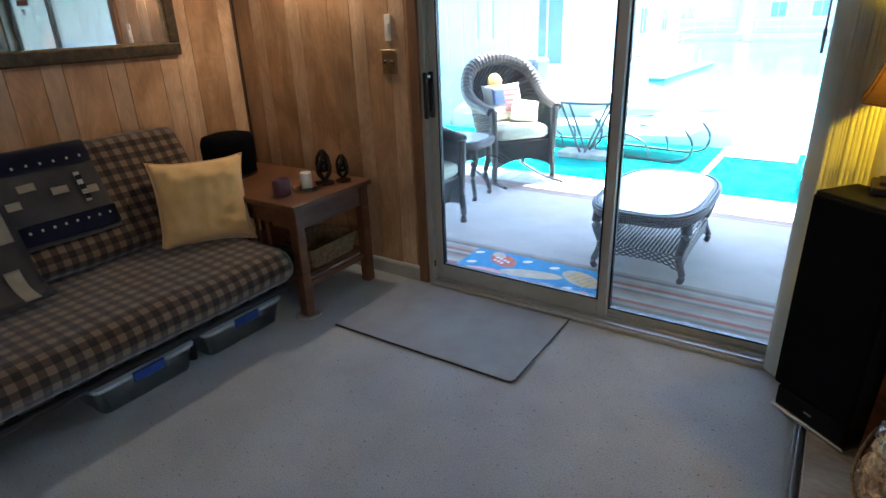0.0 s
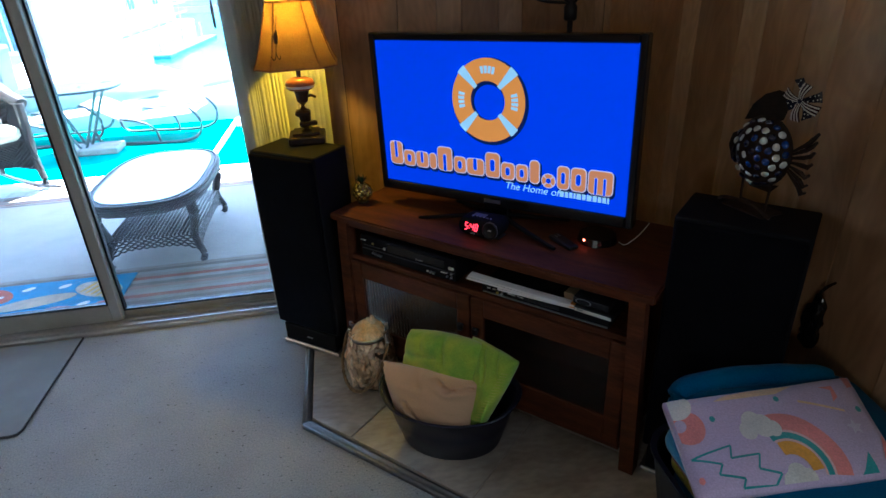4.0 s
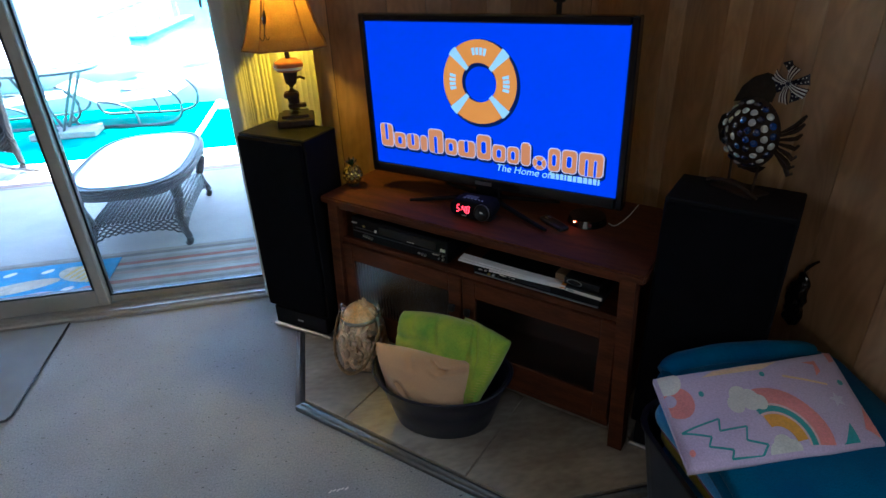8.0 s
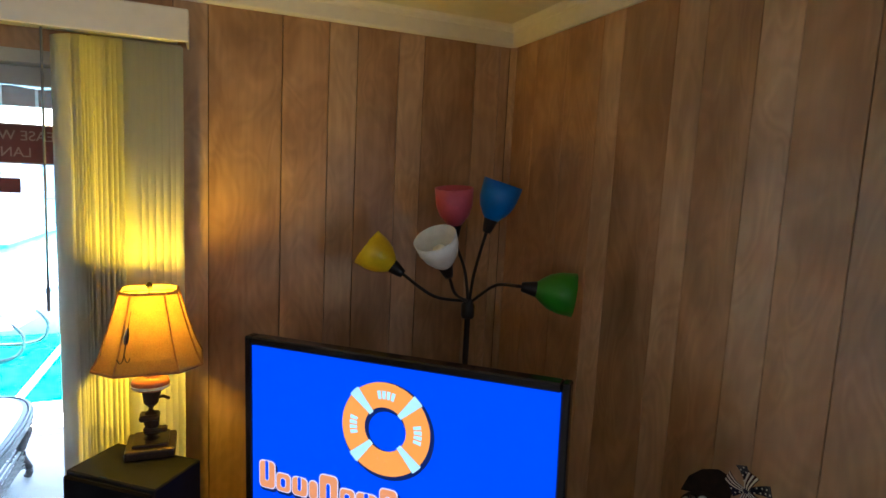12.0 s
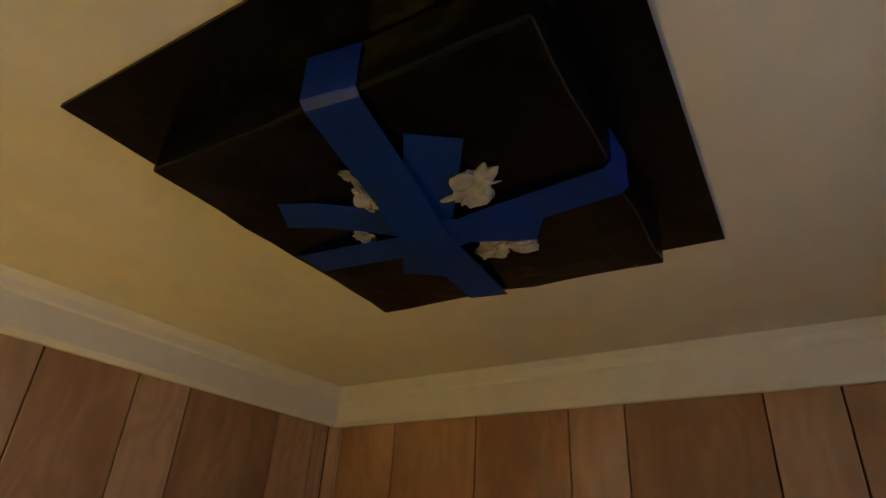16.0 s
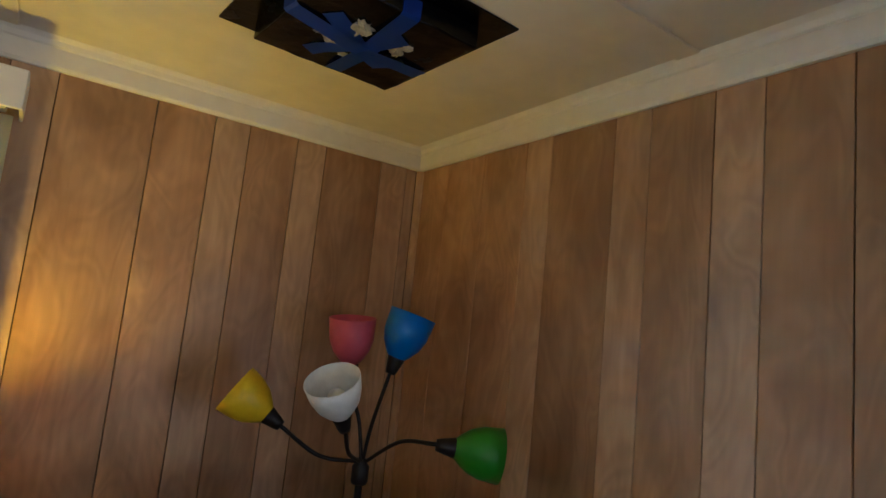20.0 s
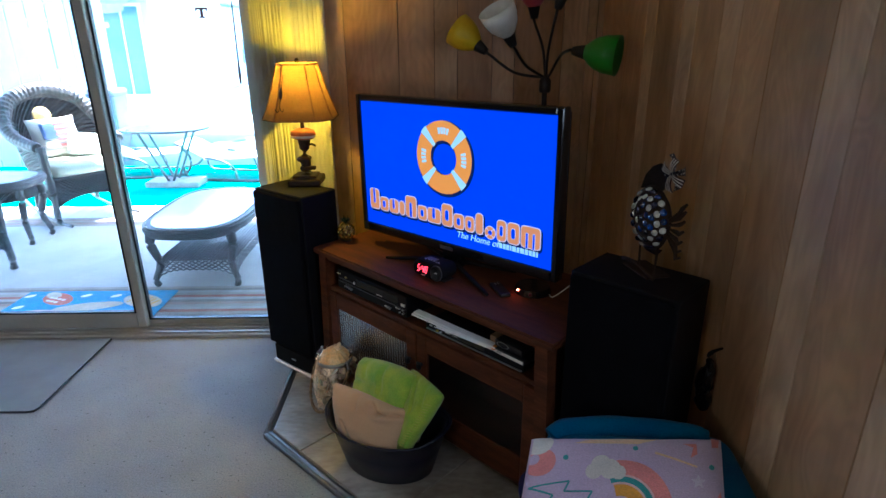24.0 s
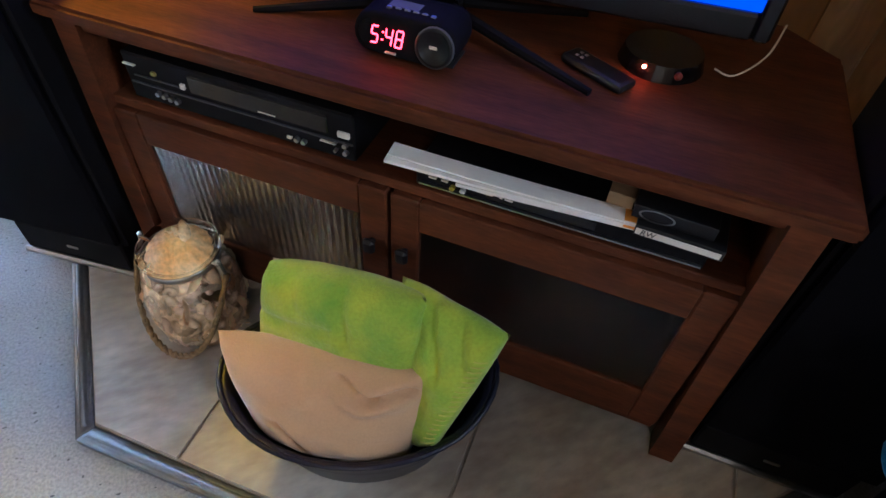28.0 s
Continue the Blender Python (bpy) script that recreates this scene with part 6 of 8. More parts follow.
# ---- wall plates ----
for name, x0, x1, z0, z1 in (("light_switch", -3.508, -3.468, 1.325, 1.455), ("outlet_plate", -3.538, -3.445, 1.165, 1.285)):
    w = thing(name, pose((x0 + x1) / 2, -.0005, (z0 + z1) / 2), "ivory rocker switch on the panelled wall" if name == "light_switch" else "brass double switch plate on the panelled wall", "switch")
    b = B()
    span(b, ((x0 - x1) / 2, -.007, (z0 - z1) / 2), ((x1 - x0) / 2, -.0003, (z1 - z0) / 2), .002)
    part("plate", b, CREAM if name == "light_switch" else mat("aged_brass", (.25, .16, .07), .4, metal=.6, vary=.2, scale=20), w)
    for sx in ((0,) if name == "light_switch" else (-.022, .022)):
        b = B()
        box(b, (sx, -.010, 0), (.018, .008, .045 if name == "light_switch" else .018), .002)
        part("rocker", b, CREAM if name == "light_switch" else BRONZE, w)

# ---- door mat inside ----
b = B()
slab(b, [(-3.43, -.655), (-2.455, -.655), (-2.435, -.635), (-2.435, -.036), (-3.43, -.036)], .001, .009)
dm = thing("door_mat", pose(0, 0, 0), "thin grey mat with black rubber edge inside the door", "mat")
part("mat_sheet", b, MAT, dm)
b = B()
tube(b, [(-3.432, -.658, .006), (-2.462, -.658, .006), (-2.442, -.652, .006), (-2.4325, -.63, .006), (-2.4325, -.036, .006)], .0045, 6)
part("edge", b, RUBBER, dm, "black rubber edging")
b = B()
for k in range(5):
    tube(b, [(-1.32 + .012 * k, -1.235 + .004 * (k % 2), .004), (-1.31 + .012 * k, -1.228, .005)], .0022, 5)
solid("lint_scrap", b, WHITE, "scrap of white lint on the carpet", "lint")

# ---- futon ----
def plaid(name):
    m = bpy.data.materials.new(name)
    m.use_nodes = True
    n, l = m.node_tree.nodes, m.node_tree.links
    bs = n["Principled BSDF"]
    bs.inputs["Roughness"].default_value, bs.inputs["Specular IOR Level"].default_value, bs.inputs["Sheen Weight"].default_value = .95, .15, .3
    uv = n.new("ShaderNodeUVMap")
    uv.uv_map = "weave"
    sep = n.new("ShaderNodeSeparateXYZ")
    l.new(uv.outputs[0], sep.inputs[0])

    def band(axis, period, lo):
        a = n.new("ShaderNodeMath")
        a.operation = 'MULTIPLY'
        a.inputs[1].default_value = 1 / period
        l.new(sep.outputs[axis], a.inputs[0])
        f = n.new("ShaderNodeMath")
        f.operation = 'FRACT'
        l.new(a.outputs[0], f.inputs[0])
        g = n.new("ShaderNodeMath")
        g.operation = 'GREATER_THAN'
        g.inputs[1].default_value = lo
        l.new(f.outputs[0], g.inputs[0])
        return g.outputs[0]

    s = n.new("ShaderNodeMath")
    l.new(band(0, .062, .5), s.inputs[0])
    l.new(band(1, .062, .5), s.inputs[1])
    ramp = n.new("ShaderNodeValToRGB")
    ramp.color_ramp.interpolation = 'CONSTANT'
    e = ramp.color_ramp.elements
    e[0].position, e[0].color = 0, (.175, .118, .075, 1)
    e[1].position, e[1].color = .3, (.070, .043, .029, 1)
    x = e.new(.8)
    x.color = (.022, .016, .014, 1)
    h = n.new("ShaderNodeMath")
    h.operation = 'MULTIPLY'
    h.inputs[1].default_value = .5
    l.new(s.outputs[0], h.inputs[0]), l.new(h.outputs[0], ramp.inputs[0])
    nz = n.new("ShaderNodeTexNoise")
    nz.inputs["Scale"].default_value = 350
    hv = n.new("ShaderNodeHueSaturation")
    mr = n.new("ShaderNodeMapRange")
    mr.inputs[3].default_value, mr.inputs[4].default_value = .7, 1.3
    l.new(nz.outputs[0], mr.inputs[0]), l.new(mr.outputs[0], hv.inputs["Value"]), l.new(ramp.outputs[0], hv.inputs["Color"]), l.new(hv.outputs[0], bs.inputs["Base Color"])
    bp = n.new("ShaderNodeBump")
    bp.inputs["Strength"].default_value, bp.inputs["Distance"].default_value = .5, .003
    l.new(nz.outputs[0], bp.inputs["Height"]), l.new(bp.outputs[0], bs.inputs["Normal"])
    return m


PLAID = plaid("brown_plaid")


def mattress(name, y0, y1, path, thick, parent, label):
    """A padded mattress swept along y; path is its middle line in (x, z). The weave follows the cloth."""
    b = B()
    uvl = b.loops.layers.uv.new("weave")
    mid = bez([Vector((x, 0, z)) for x, z in path], 8)
    prof = []
    for i, p in enumerate(mid):
        a, c = mid[max(i - 1, 0)], mid[min(i + 1, len(mid) - 1)]
        t = (c - a).normalized()
        prof.append((p, Vector((-t.z, 0, t.x))))
    loop = [(p + nn * thick / 2) for p, nn in prof]
    endc, endn = prof[-1]
    loop += [endc + endn * thick / 2 * math.cos(k * math.pi / 6) + (endn.cross(Vector((0, 1, 0)))) * -thick / 2 * math.sin(k * math.pi / 6) for k in range(1, 6)]
    loop += [(p - nn * thick / 2) for p, nn in prof[::-1]]
    sc, sn = prof[0]
    loop += [sc - sn * thick / 2 * math.cos(k * math.pi / 6) + (sn.cross(Vector((0, 1, 0)))) * thick / 2 * math.sin(k * math.pi / 6) for k in range(1, 6)]
    dist = [0.0]
    for p, q in zip(loop, loop[1:] + loop[:1]):
        dist.append(dist[-1] + (q - p).length)
    ys = [y0, y0 - .012, y0 - .03] + [y0 + (y1 - y0) * k / 30 for k in range(1, 30)] + [y1 + .03, y1 + .012, y1]
    rings = []
    for k, y in enumerate(ys):
        f = {0: .90, 1: .96, 2: .99}.get(k, {0: .90, 1: .96, 2: .99}.get(len(ys) - 1 - k, 1.0))
        ring = []
        for j, p in enumerate(loop):
            q = prof[min(range(len(prof)), key=lambda i: (prof[i][0] - p).length)][0]
            v = q + (p - q) * f
            v = v + Vector((0, 0, .006 * noise.noise(Vector((v.x * 5, y * 4, v.z * 5)))))
            ring.append(b.verts.new((v.x, y, v.z)))
        rings.append(ring)
    m = len(loop)
    for k in range(len(ys) - 1):
        for j in range(m):
            f = b.faces.new((rings[k][j], rings[k][(j + 1) % m], rings[k + 1][(j + 1) % m], rings[k + 1][j]))
            for lp, (yy, dd) in zip(f.loops, ((ys[k], dist[j]), (ys[k], dist[j + 1]), (ys[k + 1], dist[j + 1]), (ys[k + 1], dist[j]))):
                lp[uvl].uv = (yy, dd)
    for ring in (rings[0][::-1], rings[-1]):
        f = b.faces.new(ring)
        for lp in f.loops:
            lp[uvl].uv = (lp.vert.co.x, lp.vert.co.z)
    return part(name, b, PLAID, parent, label, soft=True)


futon = thing("futon", pose(0, 0, 0), "futon sofa with brown and black plaid mattress", "sofa")
mattress("seat_mattress", -.745, -2.72, [(-4.33, .338), (-4.1, .333), (-3.86, .333), (-3.665, .328)], .178, futon, "plaid seat mattress")
mattress("back_mattress", -.70, -2.72, [(-4.24, .50), (-4.34, .66), (-4.42, .80), (-4.47, .875)], .14, futon, "plaid back mattress")
BLKM = mat("black_metal_tube", (.012, .012, .013), .4, vary=.1)
for name, pts in (("front_rail", [(-3.66, -.75, .20), (-3.66, -2.72, .20)]), ("back_rail", [(-4.30, -.75, .20), (-4.30, -2.72, .20)])):
    b = B()
    tube(b, pts, .018, 10)
    part(name, b, BLKM, futon)
for x, y in ((-3.80, -1.2225), (-3.72, -2.66), (-4.30, -.86), (-4.30, -2.66)):
    b = B()
    cyl(b, (x, y, 0), (x, y, .20), .018)
    part("leg", b, BLKM, futon)
b = B()
for k in range(12):
    y = -.82 - .165 * k
    box(b, (-3.97, y, .214), (.62, .04, .012))
part("slats", b, BLKM, futon)
YEL = cloth("mustard_cushion", (.84, .56, .24), (.76, .48, .19), 5, bump=.5)
b = B()
mp_ = pose(-4.085, -.835, .612, 0, 0, 0) @ Matrix.Rotation(radians(57), 4, 'Z') @ Matrix.Rotation(radians(-17), 4, 'X') @ Matrix.Rotation(radians(0), 4, 'Y')
pillow(b, .45, .44, .25, mp_, 28, .55, .020, .11)
cush = thing("yellow_cushion", pose(0, 0, 0), "square mustard yellow cushion leaning on the futon", "cushion")
part("cover", b, YEL, cush, soft=True)
b = B()
pts = []
for k in range(80):
    a = 2 * math.pi * k / 80
    c, s = math.cos(a), math.sin(a)
    r = 1 / max(abs(c), abs(s))
    u, v = r * c, r * s
    pts.append(mp_ @ Vector((.225 * u * (1 - .11 * (1 - abs(v) ** 3) * abs(u) ** 3), 0, .22 * v * (1 - .11 * (1 - abs(u) ** 3) * abs(v) ** 3))))
tube(b, pts, .006, 6, closed=True)
part("piping", b, YEL, cush, soft=True)
THROW = cloth("grey_tapestry", (.13, .12, .12), (.085, .08, .085), 7, bump=.6)
TNAVY = cloth("navy_tapestry", (.010, .014, .05))
throw = thing("tapestry_throw", pose(0, 0, 0), "grey and navy lighthouse tapestry throw over the futon back", "throw")


def drape(name, y0, y1, s0, s1, material, lift, label=""):
    """A piece of the throw laid down the back and over the seat; s runs from the top edge downwards."""
    line = bez([(-4.52, 0, .93), (-4.405, 0, .955), (-4.345, 0, .86), (-4.24, 0, .66), (-4.14, 0, .47), (-3.98, 0, .437), (-3.70, 0, .437)], 8)
    cum = [0.0]
    for p, q in zip(line, line[1:]):
        cum.append(cum[-1] + (q - p).length)
    b = B()
    n, m = 12, 10
    grid = []
    for i in range(n + 1):
        s = (s0 + (s1 - s0) * i / n) * cum[-1]
        x, z = np.interp(s, cum, [p.x for p in line]), np.interp(s, cum, [p.z for p in line])
        row = []
        for j in range(m + 1):
            y = y0 + (y1 - y0) * j / m
            w = .008 * noise.noise(Vector((y * 6, s * 6, 3)))
            row.append(b.verts.new((x + lift + w, y, z + lift * .7 + abs(w))))
        grid.append(row)
    for i in range(n):
        for j in range(m):
            b.faces.new((grid[i][j], grid[i + 1][j], grid[i + 1][j + 1], grid[i][j + 1]))
    bmesh.ops.solidify(b, geom=list(b.faces), thickness=.004)
    return part(name, b, material, throw, label, soft=True)


drape("field", -1.19, -2.25, 0.0, .49, THROW, .010)
drape("lower_fold", -1.60, -2.25, .10, .72, THROW, .026, "lower fold with sailing boats")
drape("border", -1.19, -2.25, 0.03, .20, TNAVY, .016, "navy top border")
drape("border", -1.19, -1.60, .395, .475, TNAVY, .016, "navy band")
drape("lighthouse", -1.27, -1.295, .235, .36, CREAM, .018, "pale lighthouse tower")
for k in range(3):
    drape("lighthouse_stripe", -1.269, -1.296, .25 + .04 * k, .27 + .04 * k, SATIN, .021)
for y in (-1.22, -1.34, -1.46, -1.54):
    drape("cloud", y, y - .07, .27 + .03 * math.sin(y * 40), .30 + .03 * math.sin(y * 40), LINEN, .018, "pale cloud")
for k in range(8):
    drape("star", -1.23 - .055 * k, -1.240 - .055 * k, .17, .18, CREAM, .020)
    drape("star", -1.22 - .048 * k, -1.230 - .048 * k, .42, .43, CREAM, .020)
drape("sail", -1.63, -1.70, .30, .44, LINEN, .034, "pale sailing boat")
drape("sail", -1.66, -1.72, .54, .70, LINEN, .034, "pale sailing boat")
LIDB, TUBP = mat("blue_latch", (.02, .06, .30), .4), glass("cloudy_plastic", (.80, .84, .86), .35)
for y0, y1 in ((-1.70, -1.245), (-1.20, -.735)):
    st = thing("storage_box", pose(-3.91, (y0 + y1) / 2, 0), "clear plastic storage box with blue latches under the futon", "storage box", "boxes under the futon")
    L = (y1 - y0) / 2
    b = B()
    ringed(b, [rounded(.17, L - .03, .03, 0.0, 3), rounded(.19, L - .012, .03, .115, 3), rounded(.187, L - .015, .03, .115, 3), rounded(.167, L - .033, .03, .004, 3)], False)
    b.faces.new([b.verts.new(v) for v in rounded(.17, L - .03, .03, 0.002, 3)])
    part("tray", b, TUBP, st)
    b = B()
    ringed(b, [rounded(.20, L, .035, .1155, 3), rounded(.20, L, .035, .13, 3), rounded(.185, L - .015, .03, .137, 3)], True)
    part("lid", b, mat("frosted_lid", (.62, .66, .68), .4, vary=.05), st, "frosted lid")
    b = B()
    box(b, (.203, 0, .115), (.012, .14, .045), .003)
    part("latch", b, LIDB, st, "blue latch")
    b = B()
    patch(b, (-.14, -L + .05, .05), (.14, -L + .05, .05), (.14, L - .05, .055), (-.14, L - .05, .05), .07, .01, 8, L, .006)
    part("contents", b, LINEN, st, "folded pale cloth inside", soft=True)

# ---- end table ----
et = thing("end_table", pose(-4.05, -.405, 0), "brown slatted wooden end table with a lower shelf", "end table")
TX, TY, TH = .45, .275, .615
b = B()
span(b, (-TX - .015, -TY - .015, TH - .028), (TX + .015, TY + .015, TH), .005, 2)
part("top", b, OAK, et)
for sx in (-1, 1):
    for sy in (-1, 1):
        b = B()
        box(b, (sx * (TX - .03), sy * (TY - .03), (TH - .028) / 2 + .0055), (.055, .055, TH - .0285 - .011), .004)
        part("leg", b, OAK, et)
b = B()
span(b, (-TX + .058, -TY + .01, .185), (TX - .058, TY - .01, .205), .003)
part("shelf", b, OAK, et)
for sy in (-1, 1):
    b = B()
    box(b, (0, sy * (TY - .03), TH - .075), (2 * TX - .117, .022, .09), .002)
    part("apron", b, OAK, et)
for sx in (-1, 1):
    b = B()
    box(b, (sx * (TX - .03), 0, TH - .085), (.022, 2 * TY - .117, .11), .002)
    part("drawer_front", b, OAK, et)
    b = B()
    box(b, (sx * (TX - .03), 0, .17), (.02, 2 * TY - .117, .03), .002)
    part("rail", b, OAK, et)
for k in range(6):
    b = B()
    box(b, (-.2 + .08 * k, -TY + .03, .37), (.022, .012, .31), .001)
    part("slat", b, OAK, et)
b = B()
lathe(b, [(0, 0), (.062, 0), (.066, .004), (.058, .0052), (0, .0052)], 24, pose(TX - .03, -TY + .03, 0))
part("coaster", b, VINYL, et, "white coaster cup under the leg", soft=True)
WICK = mat("basket_weave", (.30, .20, .10), .85, vary=.25, scale=40, bump=.9, bump_scale=90)
b = B()
ringed(b, [rounded(.12, .16, .03, .207, 3), rounded(.14, .185, .03, .32, 3), rounded(.132, .177, .03, .32, 3), rounded(.115, .155, .03, .212, 3)], True)
bk = solid("wicker_basket", b, WICK, "small brown wicker basket on the table's shelf", "basket")
bk.matrix_world = pose(-3.80, -.36, 0)
b = B()
lathe(b, [(0, 0), (.085, 0), (.09, .01), (.092, .20), (.085, .235), (.06, .245), (0, .246)], 28, None, False, 1.25, 1.72)
ls = thing("round_speaker", pose(-4.37, -.425, TH), "black round-cornered tabletop speaker", "speaker")
part("body", b, CLOTH, ls, soft=True)
b = B()
lathe(b, [(.0925, .004), (.094, .006), (.094, .016), (.0925, .018)], 28, None, False, 1.25, 1.72)
part("foot_ring", b, SATIN, ls, soft=True)
def cup(name, x, y, r, h, material, label, cat):
    b = B()
    lathe(b, [(0, 0), (r * .92, 0), (r, .006), (r, h - .004), (r * .96, h), (r * .86, h - .003), (r * .84, h * .75), (0, h * .74)], 22)
    o = solid(name, b, material, label, cat, soft=True)
    o.matrix_world = pose(x, y, TH)
    return o


cup("purple_candle", -3.80, -.565, .046, .085, mat("plum_wax", (.13, .05, .07), .4, vary=.1), "plum-coloured jar candle on the end table", "candle")
cup("white_candle", -3.765, -.425, .030, .090, CREAM, "white pillar candle in a glass dish", "candle")
b = B()
lathe(b, [(.03, .001), (.07, .008), (.078, .022), (.076, .023), (.066, .011), (.028, .004)], 26)
dish = solid("glass_dish", b, CLEAR, "clear glass dish round the white candle", "dish", soft=True)
dish.matrix_world = pose(-3.765, -.425, TH)
for x, y, s in ((-3.755, -.300, 1.5), (-3.70, -.215, 1.2)):
    d = thing("metal_figurine", pose(x, y, TH), "small dark metal scroll figurine on the end table", "figurine", "table ornaments")
    b = B()
    lathe(b, [(0, 0), (.034 * s, 0), (.036 * s, .008), (.012, .018), (0, .019)], 18)
    part("base", b, RUST, d, soft=True)
    b = B()
    for k in range(4):
        a = k * math.pi / 2
        tube(b, bez([(0, 0, .014), (.030 * s * math.cos(a), .030 * s * math.sin(a), .05 * s), (.018 * s * math.cos(a + .6), .018 * s * math.sin(a + .6), .095 * s), (.004 * math.cos(a), .004 * math.sin(a), .12 * s)], 6), .0065 * s, 7)
    part("scrolls", b, RUST, d, soft=True)
    b = B()
    bmesh.ops.create_icosphere(b, subdivisions=2, radius=.022 * s, matrix=Matrix.Translation((0, 0, .062 * s)))
    part("ball", b, GLOSS, d, soft=True)

# ---- mirror ----
mirror = thing("wall_mirror", pose(XL, -1.16, 1.62), "wide mirror in a carved dark gold frame", "mirror")
FRAMEM = mat("antique_gilt", (.085, .058, .03), .45, metal=.45, vary=.3, scale=26, bump=.7, bump_scale=120, second=(.04, .028, .016))
MW, MH = .745, .335
for lo, hi in (((-MW, MH - .065), (MW, MH)), ((-MW, -MH), (MW, -MH + .065)), ((-MW, -MH + .065), (-MW + .065, MH - .065)), ((MW - .065, -MH + .065), (MW, MH - .065))):
    b = B()
    span(b, (.001, lo[0], lo[1]), (.030, hi[0], hi[1]), .008, 2)
    part("frame", b, FRAMEM, mirror)
b = B()
for lo, hi in (((-MW + .06, MH - .072), (MW - .06, MH - .062)), ((-MW + .06, -MH + .062), (MW - .06, -MH + .072)), ((-MW + .062, -MH + .07), (-MW + .072, MH - .07)), ((MW - .072, -MH + .07), (MW - .062, MH - .07))):
    span(b, (.004, lo[0], lo[1]), (.024, hi[0], hi[1]), .002)
part("inner_bead", b, mat("bright_gilt", (.30, .20, .08), .35, metal=.7, vary=.15, scale=40), mirror, "bright gilt inner bead")
SILV = mat("mirror_silver", (.86, .87, .87), .02, metal=1.0, vary=.0, rough_vary=0.0)
b = B()
span(b, (.002, -MW + .064, -MH + .064), (.008, MW - .064, MH - .064))
part("mirror_glass", b, SILV, mirror)

# ---- wall lamp over the end table ----
sconce = thing("wall_lamp", pose(-3.93, 0, 1.86), "small lit wall lamp with a cream cloth shade", "wall lamp")
b = B()
lathe(b, [(0, .001), (.05, .001), (.05, .010), (.03, .018), (0, .019)], 22, pose(0, 0, 0, 90, 0, 0))
tube(b, bez([(0, -.015, 0), (0, -.07, -.02), (0, -.10, .0), (0, -.10, .03)], 6), .006, 8)
part("bracket", b, BRONZE, sconce, soft=True)
b = B()
lathe(b, [(.095, .01), (.060, .15)], 28, Matrix.Translation((0, -.11, 0)))
bmesh.ops.solidify(b, geom=list(b.faces), thickness=.002)
part("shade", b, BURLAP, sconce, soft=True)

# ---- porch ----
ZD, ZT, ZW = -.14, -.30, -.75
DECK = mat("white_deck_board", (.62, .61, .58), .6, vary=.08, scale=3, stretch=(1, 6, 1))
RUG = mat("beige_rug", (.50, .47, .43), .95, vary=.12, scale=5, bump=.6, bump_scale=300, second=(.44, .41, .38), spec=.1)
porch = solid("porch_floor", span(B(), (-8.5, .165, ZD - .12), (-.6, 2.98, ZD - .016)), DECK, "white boarded porch floor", "porch floor", "structure")
for k in range(60):
    x = -8.5 + k * .1325
    b = B()
    span(b, (x + .003, 2.62, ZD - .0155), (x + .130, 3.02, ZD - .002), .002)
    part("plank", b, DECK, porch)
rug = thing("porch_rug", pose(0, 0, 0), "beige porch rug with striped ends", "rug")
b = B()
span(b, (-7.6, .97, ZD - .015), (-1.0, 2.36, ZD))
part("field", b, RUG, rug)
STRIPES = [mat("stripe_" + n, c, .95, vary=.12, scale=9, bump=.5, bump_scale=300, spec=.1) for n, c in (("sand", (.40, .35, .29)), ("rust", (.40, .15, .11)), ("taupe", (.25, .21, .18)), ("cream", (.46, .42, .37)), ("rose", (.40, .27, .22)))]
order = (0, 2, 3, 0, 1, 3, 2, 4, 0, 3, 1, 0, 2, 3, 0, 4)
for k, c in enumerate(order):
    for y in (.97 - .036 * (k + 1), 2.36 + .016 * k):
        b = B()
        span(b, (-7.6, y + .0005, ZD - .0152), (-1.0, y + (.0355 if y < 1 else .0155), ZD - .0005))
        part("stripe", b, STRIPES[c], rug)
beach = thing("beach_mat", pose(-2.98, .665, ZD + .0005), "bright blue beach-print door mat on the porch", "mat")
BLUE = mat("aqua_print", (.03, .30, .58), .9, vary=.15, scale=14, bump=.4, bump_scale=200)
b = B()
span(b, (-.495, -.225, 0), (.495, .225, .008), .003)
part("mat_sheet", b, BLUE, beach)


def blob(cx, cy, rx, ry, rz, color, word, z=.0085):
    b = B()
    slab(b, [(cx + math.cos(radians(rz)) * rx * math.cos(a) - math.sin(radians(rz)) * ry * math.sin(a), cy + math.sin(radians(rz)) * rx * math.cos(a) + math.cos(radians(rz)) * ry * math.sin(a)) for a in (2 * math.pi * k / 20 for k in range(20))], .006, z)
    part("print", b, color, beach, word)


PINK_, SAND_, CORAL_, SUN_ = (mat("mat_" + n, c, .9, vary=.1, scale=20) for n, c in (("pink", (.70, .38, .40)), ("sand", (.66, .54, .40)), ("coral", (.62, .14, .08)), ("sun", (.72, .46, .12))))
blob(-.24, .10, .125, .075, -35, CORAL_, "coral spotted flip-flop")
for k in range(7):
    blob(-.29 + .032 * (k % 4), .12 - .045 * (k // 4) - .012 * (k % 4), .012, .012, 0, WHITE, "pale spot", .0095)
blob(-.30, .16, .06, .04, -35, SAND_, "sandal heel", .0090)
blob(.02, -.02, .21, .06, 12, SAND_, "sandy shell")
blob(-.30, -.12, .16, .055, 10, PINK_, "pink shell")
blob(.33, .06, .15, .085, -28, SAND_, "sandy beach towel")
for k in range(5):
    blob(.27 + .035 * k, .10 - .022 * k, .012, .07, -28, SUN_, "amber stripe", .0095)
blob(.17, -.15, .10, .05, 0, PINK_, "pink shell")
blob(.40, -.14, .045, .045, 0, CORAL_, "coral starfish")
